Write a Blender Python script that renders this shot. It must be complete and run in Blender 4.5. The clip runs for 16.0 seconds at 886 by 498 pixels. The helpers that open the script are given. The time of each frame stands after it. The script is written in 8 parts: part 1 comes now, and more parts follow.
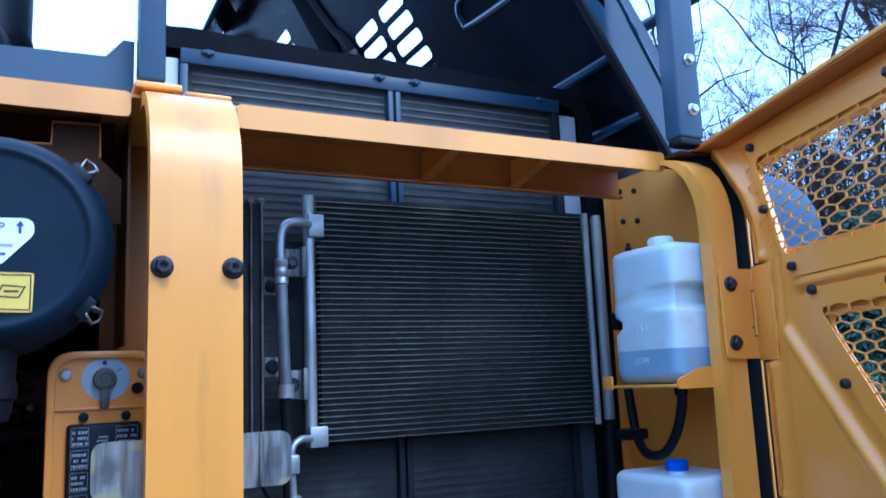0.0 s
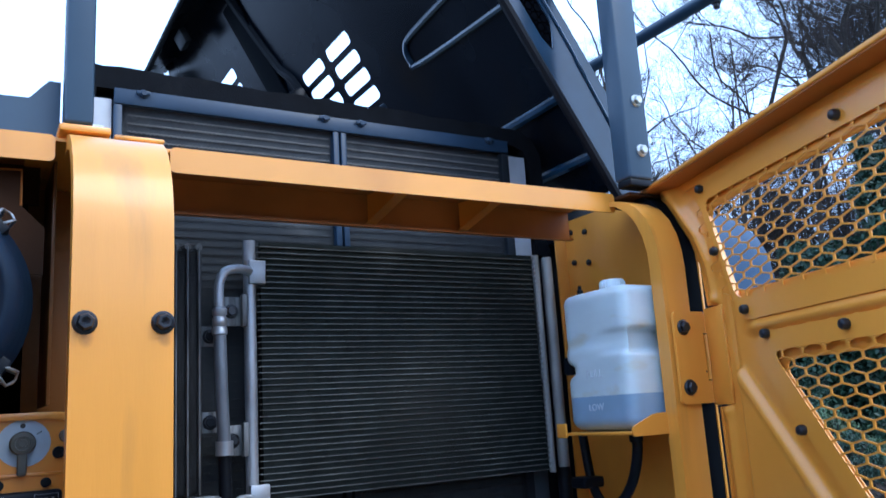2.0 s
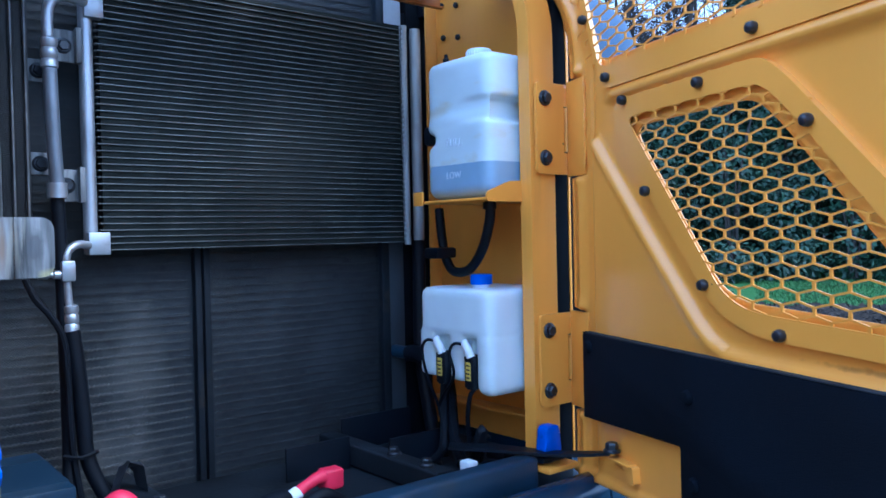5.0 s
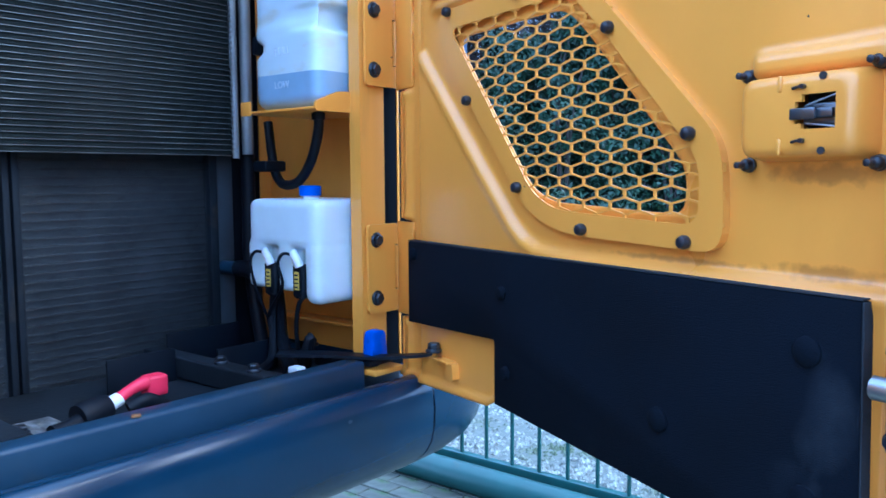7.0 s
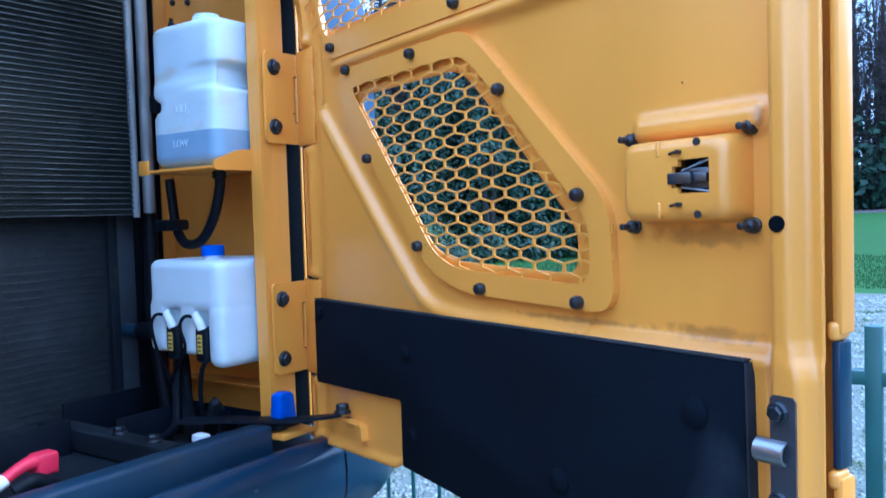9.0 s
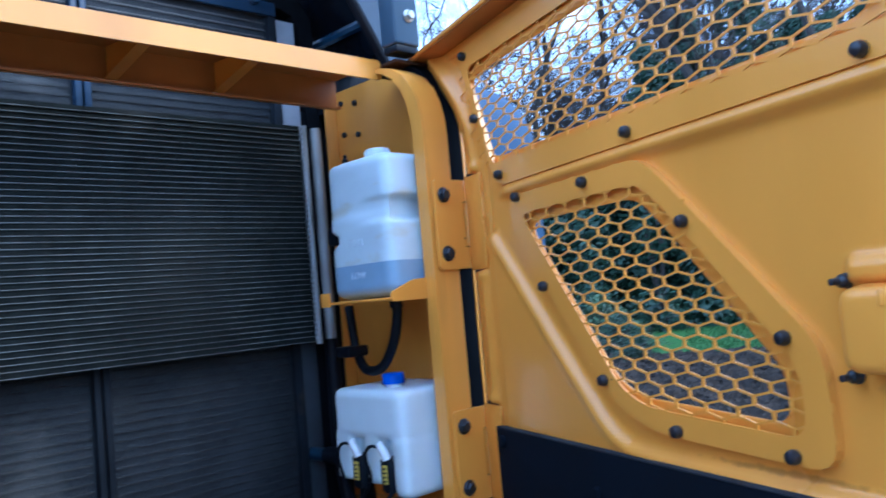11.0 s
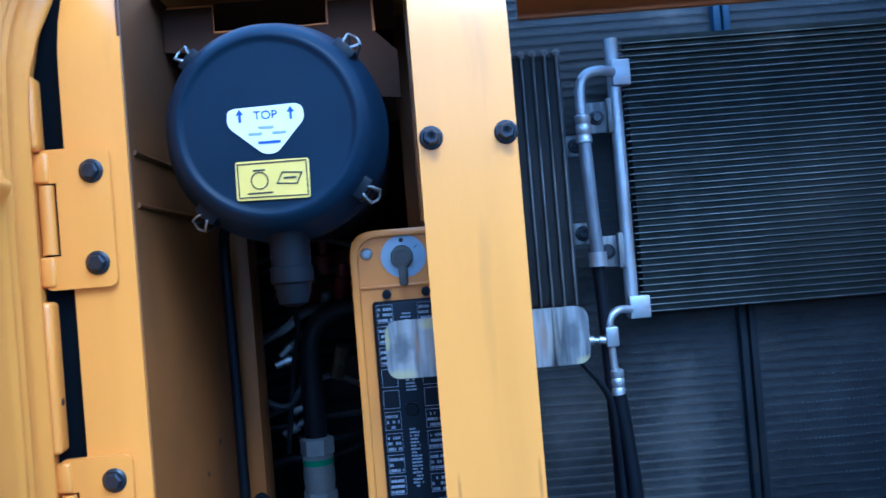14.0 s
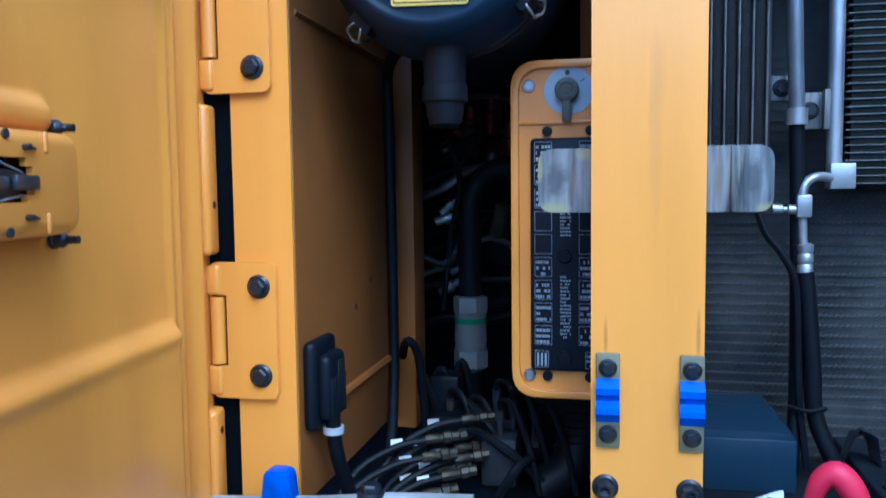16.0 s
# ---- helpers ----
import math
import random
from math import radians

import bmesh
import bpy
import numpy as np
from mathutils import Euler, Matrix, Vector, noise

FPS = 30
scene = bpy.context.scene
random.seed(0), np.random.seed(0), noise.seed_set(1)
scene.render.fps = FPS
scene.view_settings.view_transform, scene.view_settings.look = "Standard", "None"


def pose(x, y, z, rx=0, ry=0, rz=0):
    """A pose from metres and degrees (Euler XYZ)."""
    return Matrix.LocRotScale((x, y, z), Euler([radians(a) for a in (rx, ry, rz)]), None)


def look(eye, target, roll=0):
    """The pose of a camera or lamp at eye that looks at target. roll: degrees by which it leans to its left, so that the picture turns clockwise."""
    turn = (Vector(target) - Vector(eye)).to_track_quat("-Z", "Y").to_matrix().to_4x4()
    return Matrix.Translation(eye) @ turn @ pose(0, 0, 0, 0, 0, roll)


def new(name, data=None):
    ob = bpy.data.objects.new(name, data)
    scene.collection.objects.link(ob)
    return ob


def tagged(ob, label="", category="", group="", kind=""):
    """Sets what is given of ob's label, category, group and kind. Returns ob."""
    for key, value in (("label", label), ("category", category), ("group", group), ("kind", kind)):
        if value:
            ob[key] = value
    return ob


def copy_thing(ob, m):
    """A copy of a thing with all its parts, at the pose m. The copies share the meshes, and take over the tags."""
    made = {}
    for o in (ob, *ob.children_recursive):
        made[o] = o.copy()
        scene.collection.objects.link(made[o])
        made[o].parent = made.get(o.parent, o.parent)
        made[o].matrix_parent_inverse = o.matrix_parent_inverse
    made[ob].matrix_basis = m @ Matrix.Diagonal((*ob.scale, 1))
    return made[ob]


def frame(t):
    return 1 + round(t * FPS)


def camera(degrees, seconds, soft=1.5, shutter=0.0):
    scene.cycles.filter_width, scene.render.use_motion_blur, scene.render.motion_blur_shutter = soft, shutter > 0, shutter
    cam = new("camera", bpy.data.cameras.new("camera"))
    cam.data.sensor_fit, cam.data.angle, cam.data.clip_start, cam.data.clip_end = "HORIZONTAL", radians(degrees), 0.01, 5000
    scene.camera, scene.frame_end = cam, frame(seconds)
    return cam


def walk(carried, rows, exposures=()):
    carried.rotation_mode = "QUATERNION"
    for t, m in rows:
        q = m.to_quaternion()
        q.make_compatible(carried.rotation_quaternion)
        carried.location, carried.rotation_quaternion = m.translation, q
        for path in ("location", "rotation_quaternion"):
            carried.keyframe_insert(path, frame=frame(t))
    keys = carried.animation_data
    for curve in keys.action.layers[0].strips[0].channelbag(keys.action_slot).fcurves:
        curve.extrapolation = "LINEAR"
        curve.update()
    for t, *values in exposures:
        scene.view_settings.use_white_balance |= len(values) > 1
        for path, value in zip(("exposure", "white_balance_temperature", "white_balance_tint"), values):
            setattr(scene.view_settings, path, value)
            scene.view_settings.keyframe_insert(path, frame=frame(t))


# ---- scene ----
cam = camera(57.2, 16.0, 1.5, 0.3)
PATH = [
    (0, (0.048, -0.006, 1.601), (0.952, 1.75, 1.918), -2.4),
    (0.5, (0.06, -0.004, 1.633), (0.987, 1.718, 2.05), -3.1),
    (1, (0.071, -0.003, 1.651), (1.022, 1.686, 2.142), -3.3),
    (1.5, (0.076, 0.02, 1.641), (1.051, 1.695, 2.131), -2.8),
    (2, (0.084, 0.03, 1.628), (1.083, 1.716, 2.026), -3.6),
    (2.5, (0.1, 0.033, 1.615), (1.111, 1.73, 1.923), -4.2),
    (3, (0.115, 0.049, 1.6), (1.15, 1.744, 1.831), -4.0),
    (3.5, (0.128, 0.059, 1.586), (1.193, 1.743, 1.754), -3.5),
    (4, (0.145, 0.064, 1.561), (1.273, 1.712, 1.654), -3.0),
    (4.2, (0.144, 0.07, 1.549), (1.301, 1.701, 1.607), -2.7),
    (6.3, (0.105, 0.04, 1.444), (1.547, 1.421, 1.32), 0.1),
    (6.5, (0.111, 0.034, 1.443), (1.583, 1.381, 1.304), 0.0),
    (7, (0.12, 0.021, 1.429), (1.654, 1.293, 1.254), -0.4),
    (7.5, (0.138, 0.009, 1.416), (1.707, 1.231, 1.204), -0.8),
    (8, (0.146, 0.003, 1.403), (1.746, 1.179, 1.164), -0.9),
    (8.5, (0.158, -0.005, 1.423), (1.787, 1.138, 1.219), -1.0),
    (8.7, (0.16, -0.007, 1.438), (1.805, 1.121, 1.289), -1.0),
    (10.8, (0.171, 0.017, 1.564), (1.633, 1.375, 1.699), -4.4),
    (11, (0.176, 0.026, 1.565), (1.565, 1.461, 1.68), -5.1),
    (11.5, (0.225, 0.042, 1.561), (1.389, 1.666, 1.64), -6.6),
    (12, (0.21, 0.049, 1.587), (1.197, 1.788, 1.634), -7.8),
    (12.5, (0.191, 0.061, 1.601), (0.899, 1.931, 1.651), -7.6),
    (13, (0.236, 0.065, 1.616), (0.596, 2.031, 1.681), -5.3),
    (13.5, (0.246, 0.088, 1.613), (0.398, 2.081, 1.663), -5.6),
    (14, (0.207, 0.116, 1.614), (0.234, 2.115, 1.639), -4.7),
    (14.5, (0.216, 0.134, 1.612), (0.041, 2.126, 1.657), -3.1),
    (15, (0.229, 0.147, 1.591), (-0.093, 2.121, 1.615), -1.9),
    (15.5, (0.229, 0.169, 1.546), (-0.167, 2.129, 1.491), -1.1),
    (16, (0.237, 0.202, 1.49), (-0.193, 2.149, 1.333), -0.7),
]
EXPOSURES = [(0, 0.38, 4800, 4), (1.5, 0.12, 6100, 6), (3.0, 0.40, 5080, 4), (3.5, 0.44, 5100, 4), (7.0, 1.06, 4930, 3), (8.5, 1.02, 4950, 3), (11.0, 0.54, 5150, 4), (12.0, 0.66, 4950, 3), (13.0, 0.72, 4120, 0), (14.5, 0.66, 4170, 0), (16.0, 0.57, 4680, 0)]
walk(cam, [(t, look(eye, target, roll)) for t, eye, target, roll in PATH], EXPOSURES)

# ---------------------------------------------------------------- light
world = bpy.data.worlds.new("overcast_sky")
scene.world = world
world.use_nodes = True
wn = world.node_tree.nodes
sky = wn.new("ShaderNodeTexSky")
sky.sky_type = "NISHITA"
sky.sun_disc = False
sky.sun_elevation, sky.sun_rotation = radians(43), radians(155)
sky.air_density, sky.dust_density, sky.ozone_density = 1.0, 4.0, 1.0
veil = wn.new("ShaderNodeMix")
veil.data_type = "RGBA"
veil.inputs[0].default_value = 0.80
veil.inputs[7].default_value = (8.8, 12.0, 18.5, 1)
world.node_tree.links.new(sky.outputs[0], veil.inputs[6])
world.node_tree.links.new(veil.outputs[2], wn["Background"].inputs[0])
wn["Background"].inputs[1].default_value = 0.15
sun_data = bpy.data.lights.new("sun", "SUN")
sun_data.energy, sun_data.angle, sun_data.color = 1.4, radians(30), (1.0, 0.96, 0.9)
sun = new("sun", sun_data)
sun.matrix_world = look((3.3, -4.8, 8), (0.6, 1.2, 1.4))


# ---------------------------------------------------------------- materials
def material(name, color, rough=0.5, metal=0.0, vary=0.15, scale=6.0, bump=0.05, grain=180.0, spec=0.5, coat=0.0,
             dirt=None, dirt_at=0.62, dirt_scale=3.0, stretch=(1, 1, 1), random=0.0, rough_vary=0.12, glass=0.0, sub=0.0, fleck=0.0, chip_color=(0.10, 0.05, 0.025)):
    m = bpy.data.materials.new(name)
    m.use_nodes = True
    nodes, links = m.node_tree.nodes, m.node_tree.links
    b = nodes["Principled BSDF"]
    b.inputs["Metallic"].default_value = metal
    b.inputs["Specular IOR Level"].default_value = spec
    b.inputs["Coat Weight"].default_value = coat
    b.inputs["Coat Roughness"].default_value = 0.15
    b.inputs["Transmission Weight"].default_value = glass
    if sub:
        b.inputs["Subsurface Weight"].default_value = sub
        b.inputs["Subsurface Radius"].default_value = (0.02, 0.02, 0.025)
    tc = nodes.new("ShaderNodeTexCoord")
    mp = nodes.new("ShaderNodeMapping")
    mp.inputs["Scale"].default_value = stretch
    links.new(tc.outputs["Object"], mp.inputs[0])

    def noise_node(s, detail=4.0):
        n = nodes.new("ShaderNodeTexNoise")
        n.inputs["Scale"].default_value, n.inputs["Detail"].default_value = s, detail
        links.new(mp.outputs[0], n.inputs["Vector"])
        return n

    def mix(fac, a, c, mode="MIX"):
        x = nodes.new("ShaderNodeMix")
        x.data_type, x.blend_type = "RGBA", mode
        for socket, value in ((0, fac), (6, a), (7, c)):
            if hasattr(value, "links"):
                links.new(value, x.inputs[socket])
            else:
                x.inputs[socket].default_value = value
        return x.outputs[2]

    def ramp(value, lo, hi):
        r = nodes.new("ShaderNodeMapRange")
        r.inputs["From Min"].default_value, r.inputs["From Max"].default_value = lo, hi
        links.new(value, r.inputs["Value"])
        return r.outputs[0]

    wide, fine = noise_node(scale), noise_node(grain, 3.0)
    lo = (*[c * (1 - vary) for c in color], 1)
    hi = (*[min(1, c * (1 + vary)) for c in color], 1)
    col = mix(ramp(wide.outputs["Fac"], 0.3, 0.7), lo, hi)
    if random:
        info = nodes.new("ShaderNodeObjectInfo")
        bright = nodes.new("ShaderNodeMapRange")
        bright.inputs["To Min"].default_value, bright.inputs["To Max"].default_value = 1 - random, 1 + random
        links.new(info.outputs["Random"], bright.inputs["Value"])
        scale_node = nodes.new("ShaderNodeVectorMath")
        scale_node.operation = "SCALE"
        links.new(col, scale_node.inputs[0])
        links.new(bright.outputs[0], scale_node.inputs["Scale"])
        col = scale_node.outputs[0]
    if dirt:
        tint_patches = noise_node(dirt_scale, 8.0)
        col = mix(ramp(tint_patches.outputs["Fac"], dirt_at, dirt_at + 0.14), col, (*dirt, 1))
    if fleck:  # sparse small chips down to the dark primer
        cells = nodes.new("ShaderNodeTexVoronoi")
        cells.inputs["Scale"].default_value = 13.0
        links.new(tc.outputs["Object"], cells.inputs["Vector"])
        pick = nodes.new("ShaderNodeSeparateColor")
        links.new(cells.outputs["Color"], pick.inputs[0])
        size = nodes.new("ShaderNodeMapRange")
        size.inputs["From Min"].default_value, size.inputs["From Max"].default_value = fleck, 1.0
        size.inputs["To Max"].default_value = 0.030
        links.new(pick.outputs[0], size.inputs["Value"])
        chip = nodes.new("ShaderNodeMath")
        chip.operation = "LESS_THAN"
        links.new(cells.outputs["Distance"], chip.inputs[0])
        links.new(size.outputs[0], chip.inputs[1])
        col = mix(chip.outputs[0], col, (*chip_color, 1))
    links.new(col, b.inputs["Base Color"])
    rr = nodes.new("ShaderNodeMapRange")
    rr.inputs["To Min"].default_value, rr.inputs["To Max"].default_value = max(0.02, rough - rough_vary), min(1, rough + rough_vary)
    links.new(wide.outputs["Fac"], rr.inputs["Value"])
    links.new(rr.outputs[0], b.inputs["Roughness"])
    if bump:
        bp = nodes.new("ShaderNodeBump")
        bp.inputs["Strength"].default_value, bp.inputs["Distance"].default_value = bump, 0.002
        links.new(fine.outputs["Fac"], bp.inputs["Height"])
        links.new(bp.outputs[0], b.inputs["Normal"])
    return m


def tint_patches(mat, color, spots, amount=0.8, ragged=0.9, scale=18.0, edge=0.6):
    """Ragged patches of dust, dirt or painted light and shade: spots are (x, y, z, rx, ry, rz)."""
    nodes, links = mat.node_tree.nodes, mat.node_tree.links
    b = nodes["Principled BSDF"]
    col = b.inputs["Base Color"].links[0].from_socket
    tc = nodes.new("ShaderNodeTexCoord")
    n = nodes.new("ShaderNodeTexNoise")
    n.inputs["Scale"].default_value, n.inputs["Detail"].default_value = scale, 6.0
    links.new(tc.outputs["Object"], n.inputs["Vector"])
    for x, y, z, rx, ry, rz in spots:
        sub = nodes.new("ShaderNodeVectorMath")
        sub.operation = "SUBTRACT"
        sub.inputs[1].default_value = (x, y, z)
        links.new(tc.outputs["Object"], sub.inputs[0])
        div = nodes.new("ShaderNodeVectorMath")
        div.operation = "DIVIDE"
        div.inputs[1].default_value = (rx, ry, rz)
        links.new(sub.outputs[0], div.inputs[0])
        far = nodes.new("ShaderNodeVectorMath")
        far.operation = "LENGTH"
        links.new(div.outputs[0], far.inputs[0])
        add = nodes.new("ShaderNodeMath")
        add.operation = "MULTIPLY_ADD"
        add.inputs[1].default_value = ragged * 2
        links.new(n.outputs["Fac"], add.inputs[0])
        links.new(far.outputs["Value"], add.inputs[2])
        fade = nodes.new("ShaderNodeMapRange")
        fade.inputs["From Min"].default_value, fade.inputs["From Max"].default_value = 1 + ragged, 1 + ragged - edge
        fade.inputs["To Max"].default_value = amount
        links.new(add.outputs[0], fade.inputs["Value"])
        x_mix = nodes.new("ShaderNodeMix")
        x_mix.data_type = "RGBA"
        x_mix.inputs[7].default_value = (*color, 1)
        links.new(fade.outputs[0], x_mix.inputs[0])
        links.new(col, x_mix.inputs[6])
        col = x_mix.outputs[2]
    links.new(col, b.inputs["Base Color"])
    return mat


ORANGE = material("orange_paint", (0.82, 0.335, 0.044), 0.34, 0, 0.07, 4, 0.06, 260, 0.6, 0.3, (0.66, 0.255, 0.034), 0.54, 2.2, (1, 1, 0.35), fleck=0.7)
DOORPAINT = material("door_paint", (0.82, 0.335, 0.044), 0.32, 0, 0.07, 4, 0.06, 260, 0.6, 0.3, (0.69, 0.265, 0.034), 0.56, 2.2, (1, 1, 0.35), fleck=0.75)
ORANGE_WORN = material("worn_orange_paint", (0.83, 0.346, 0.047), 0.34, 0, 0.09, 5, 0.08, 240, 0.6, 0.3, (0.56, 0.25, 0.050), 0.56, 6, (1.6, 1.6, 0.16), fleck=0.5)
NAVY = material("dark_blue_frame_paint", (0.0150, 0.038, 0.068), 0.40, 0, 0.18, 5, 0.05, 220, 0.35, 0.06, (0.030, 0.042, 0.055), 0.58, 7, fleck=0.7, chip_color=(0.12, 0.07, 0.04))
RAILBLUE = material("blue_grey_paint", (0.033, 0.064, 0.102), 0.38, 0, 0.12, 5, 0.05, 220, 0.4, 0.1, (0.055, 0.085, 0.125), 0.66, 6)
# Orange darkened for the shade inside the left compartment, with some random grime.
SHADED_ORANGE = material("shaded_grimy_orange", (0.25, 0.093, 0.019), 0.48, 0, 0.14, 4, 0.08, 220, 0.4, 0.0, (0.16, 0.066, 0.020), 0.54, 3.4, (1, 1, 0.5), fleck=0.8)
# Browner orange: shade under the rails and door flange put into the paint.
DIM_ORANGE = material("dim_orange_paint", (0.40, 0.135, 0.026), 0.48, 0, 0.22, 5, 0.08, 200, 0.35, 0, (0.15, 0.055, 0.018), 0.62, 5)
# Grime of the deck; the radiator's lower bars use it as shade too.
GRIME_AND_SHADE = material("deck_grime_and_shade", (0.0125, 0.0160, 0.0210), 0.6, 0, 0.4, 9, 0.4, 90, 0.2, 0, (0.045, 0.038, 0.028), 0.62, 11)
SKIRT = material("dark_blue_paint", (0.0070, 0.0265, 0.054), 0.22, 0, 0.2, 4, 0.04, 220, 0.4, 0.15, (0.012, 0.026, 0.042), 0.60, 4, fleck=0.62, chip_color=(0.24, 0.27, 0.29))
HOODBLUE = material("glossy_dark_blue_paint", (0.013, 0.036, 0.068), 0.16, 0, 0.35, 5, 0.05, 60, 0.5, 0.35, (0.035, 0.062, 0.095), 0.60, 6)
# The brown patches stand for a warm reflection on the dark panel.
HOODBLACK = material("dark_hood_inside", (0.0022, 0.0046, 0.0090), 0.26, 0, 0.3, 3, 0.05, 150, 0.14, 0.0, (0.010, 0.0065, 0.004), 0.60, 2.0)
# Dark brown of the rusty plate; also carries shade on rail web and bracket.
RUST_AND_SHADE = material("rust_and_shade_brown", (0.040, 0.018, 0.009), 0.8, 0, 0.25, 6, 0.1, 180, 0.12)
PLASTIC = material("black_plastic", (0.004, 0.0065, 0.011), 0.45, 0, 0.25, 9, 0.08, 320, 0.2, 0, (0.018, 0.019, 0.021), 0.70, 14)
LID = material("navy_black_plastic", (0.0060, 0.0150, 0.0310), 0.42, 0, 0.25, 7, 0.06, 300, 0.16, 0, (0.034, 0.044, 0.054), 0.66, 7)
RUBBER = material("black_rubber", (0.0042, 0.0058, 0.0095), 0.55, 0, 0.25, 12, 0.15, 260, 0.18, 0, (0.020, 0.020, 0.020), 0.70, 18)
SEAL = material("black_seal", (0.0030, 0.0042, 0.0062), 0.8, 0, 0.25, 12, 0.1, 260, 0.05)
FOAM = material("black_foam", (0.0022, 0.0042, 0.0085), 0.85, 0, 0.3, 5, 0.5, 520, 0.12, 0, (0.012, 0.016, 0.023), 0.64, 5.5)
STEEL = material("bare_steel", (0.42, 0.43, 0.45), 0.38, 0.9, 0.15, 12, 0.08, 260, 0.5, 0, (0.22, 0.21, 0.19), 0.62, 14)
ALU = material("dull_aluminium", (0.40, 0.425, 0.46), 0.40, 0.7, 0.15, 14, 0.1, 240, 0.5, 0, (0.22, 0.22, 0.21), 0.6, 16)
ALU_DARK = material("dusty_aluminium", (0.050, 0.053, 0.058), 0.55, 0.3, 0.25, 16, 0.1, 240, 0.3, 0, (0.020, 0.021, 0.023), 0.52, 6)
GALV = material("worn_strap_steel", (0.155, 0.160, 0.165), 0.5, 0.2, 0.75, 34, 0.25, 160, 0.3, 0, (0.27, 0.255, 0.215), 0.56, 26, (2.4, 1, 0.25))
FIN = material("condenser_fin", (0.0200, 0.0240, 0.0232), 0.8, 0.0, 0.30, 30, 0.6, 900, 0.10, 0, (0.044, 0.045, 0.042), 0.60, 5)
TUBE_LINE = material("condenser_tube", (0.185, 0.196, 0.190), 0.45, 0.3, 0.35, 20, 0.1, 300, 0.35, 0, (0.085, 0.088, 0.090), 0.49, 4)
RADTUBE = material("radiator_tube", (0.042, 0.044, 0.046), 0.6, 0.1, 0.45, 12, 0.2, 300, 0.15, 0, (0.020, 0.023, 0.027), 0.52, 3.4)
BOLT = material("black_bolt", (0.018, 0.021, 0.028), 0.32, 0.3, 0.2, 60, 0.05, 300, 0.6)
ZINC = material("zinc_bolt", (0.55, 0.55, 0.52), 0.35, 0.85, 0.15, 60, 0.05, 300, 0.5)
BLUE = material("blue_rubber", (0.012, 0.085, 0.50), 0.45, 0, 0.2, 30, 0.08, 220, 0.3, 0, (0.02, 0.05, 0.16), 0.60, 40)
RED = material("red_rubber", (0.72, 0.026, 0.075), 0.45, 0, 0.12, 25, 0.08, 220, 0.4)
WHITE = material("white_label", (0.80, 0.82, 0.84), 0.5, 0, 0.04, 20, 0.02)
GREYPLATE = material("pale_grey_plate", (0.42, 0.44, 0.47), 0.5, 0, 0.08, 20, 0.05)
YELLOW = material("yellow_label", (0.78, 0.56, 0.10), 0.45, 0, 0.05, 20, 0.02)
CLIPWIRE = material("dull_wire", (0.30, 0.31, 0.32), 0.4, 0.8, 0.2, 60, 0.05, 300, 0.5, 0, (0.10, 0.09, 0.08), 0.58, 60)
INK = material("dark_print", (0.02, 0.02, 0.022), 0.55, 0, 0.05, 20, 0.0)
INKBLUE = material("blue_print", (0.02, 0.06, 0.30), 0.5, 0, 0.05, 20, 0.0)
DECAL = material("dark_decal", (0.006, 0.010, 0.018), 0.4, 0, 0.2, 20, 0.03, 200, 0.2)
DECALGREY = material("grey_print", (0.30, 0.35, 0.42), 0.5, 0, 0.1, 30, 0.0)
REDENGINE = material("dark_red_paint", (0.16, 0.012, 0.016), 0.45, 0, 0.3, 20, 0.1)
OXIDE = material("oxidised_aluminium", (0.32, 0.33, 0.33), 0.55, 0.35, 0.3, 18, 0.12, 200, 0.4, 0, (0.42, 0.43, 0.42), 0.62, 14, (1, 1, 0.35))
DARKSTEEL = material("dark_bare_steel", (0.15, 0.165, 0.19), 0.32, 0.85, 0.2, 20, 0.08, 240, 0.5, 0, (0.06, 0.06, 0.06), 0.64, 20)
BRASS = material("brassy_fitting", (0.058, 0.052, 0.038), 0.5, 0.6, 0.35, 40, 0.1, 200, 0.4, 0, (0.03, 0.028, 0.025), 0.56, 60)
# Rubber lightened for dust and for light that the deep bay lacks.
BAYRUBBER = material("lifted_dusty_rubber", (0.0065, 0.0085, 0.0115), 0.55, 0, 0.3, 12, 0.15, 260, 0.22, 0, (0.026, 0.025, 0.023), 0.66, 18)
RADBLUE = material("radiator_frame_paint", (0.020, 0.043, 0.080), 0.40, 0, 0.2, 6, 0.05, 220, 0.35, 0.05, (0.045, 0.055, 0.065), 0.60, 7)
SEALFOAM = material("black_sealing_foam", (0.0075, 0.0085, 0.0105), 0.9, 0, 0.3, 20, 0.5, 300, 0.1, 0, (0.020, 0.020, 0.020), 0.64, 9)
FOAMEDGE = material("cut_foam_edge", (0.030, 0.034, 0.040), 0.9, 0, 0.3, 20, 0.5, 400, 0.1)
GREENSTEEL = material("green_fence_paint", (0.024, 0.088, 0.082), 0.38, 0, 0.12, 8, 0.06, 200, 0.5, 0.1, (0.07, 0.09, 0.06), 0.66, 9)
WATERTANK = material("milky_tank_plastic", (0.74, 0.82, 0.85), 0.34, 0, 0.04, 10, 0.04, 120, 0.5, 0, (0.66, 0.72, 0.72), 0.58, 6, (1, 1, 1), 0, 0.05, 0, 0.35)
COOLTANK = material("translucent_tank_plastic", (0.66, 0.76, 0.80), 0.34, 0, 0.05, 8, 0.05, 120, 0.5, 0, (0.60, 0.59, 0.48), 0.58, 7, (1, 1, 2.5), 0, 0.05, 0, 0.3)
COOLANT = material("blue_coolant", (0.29, 0.42, 0.56), 0.3, 0, 0.1, 9, 0.03, 120, 0.5, 0, None, 0.6, 3, (1, 1, 1), 0, 0.05, 0, 0.25)
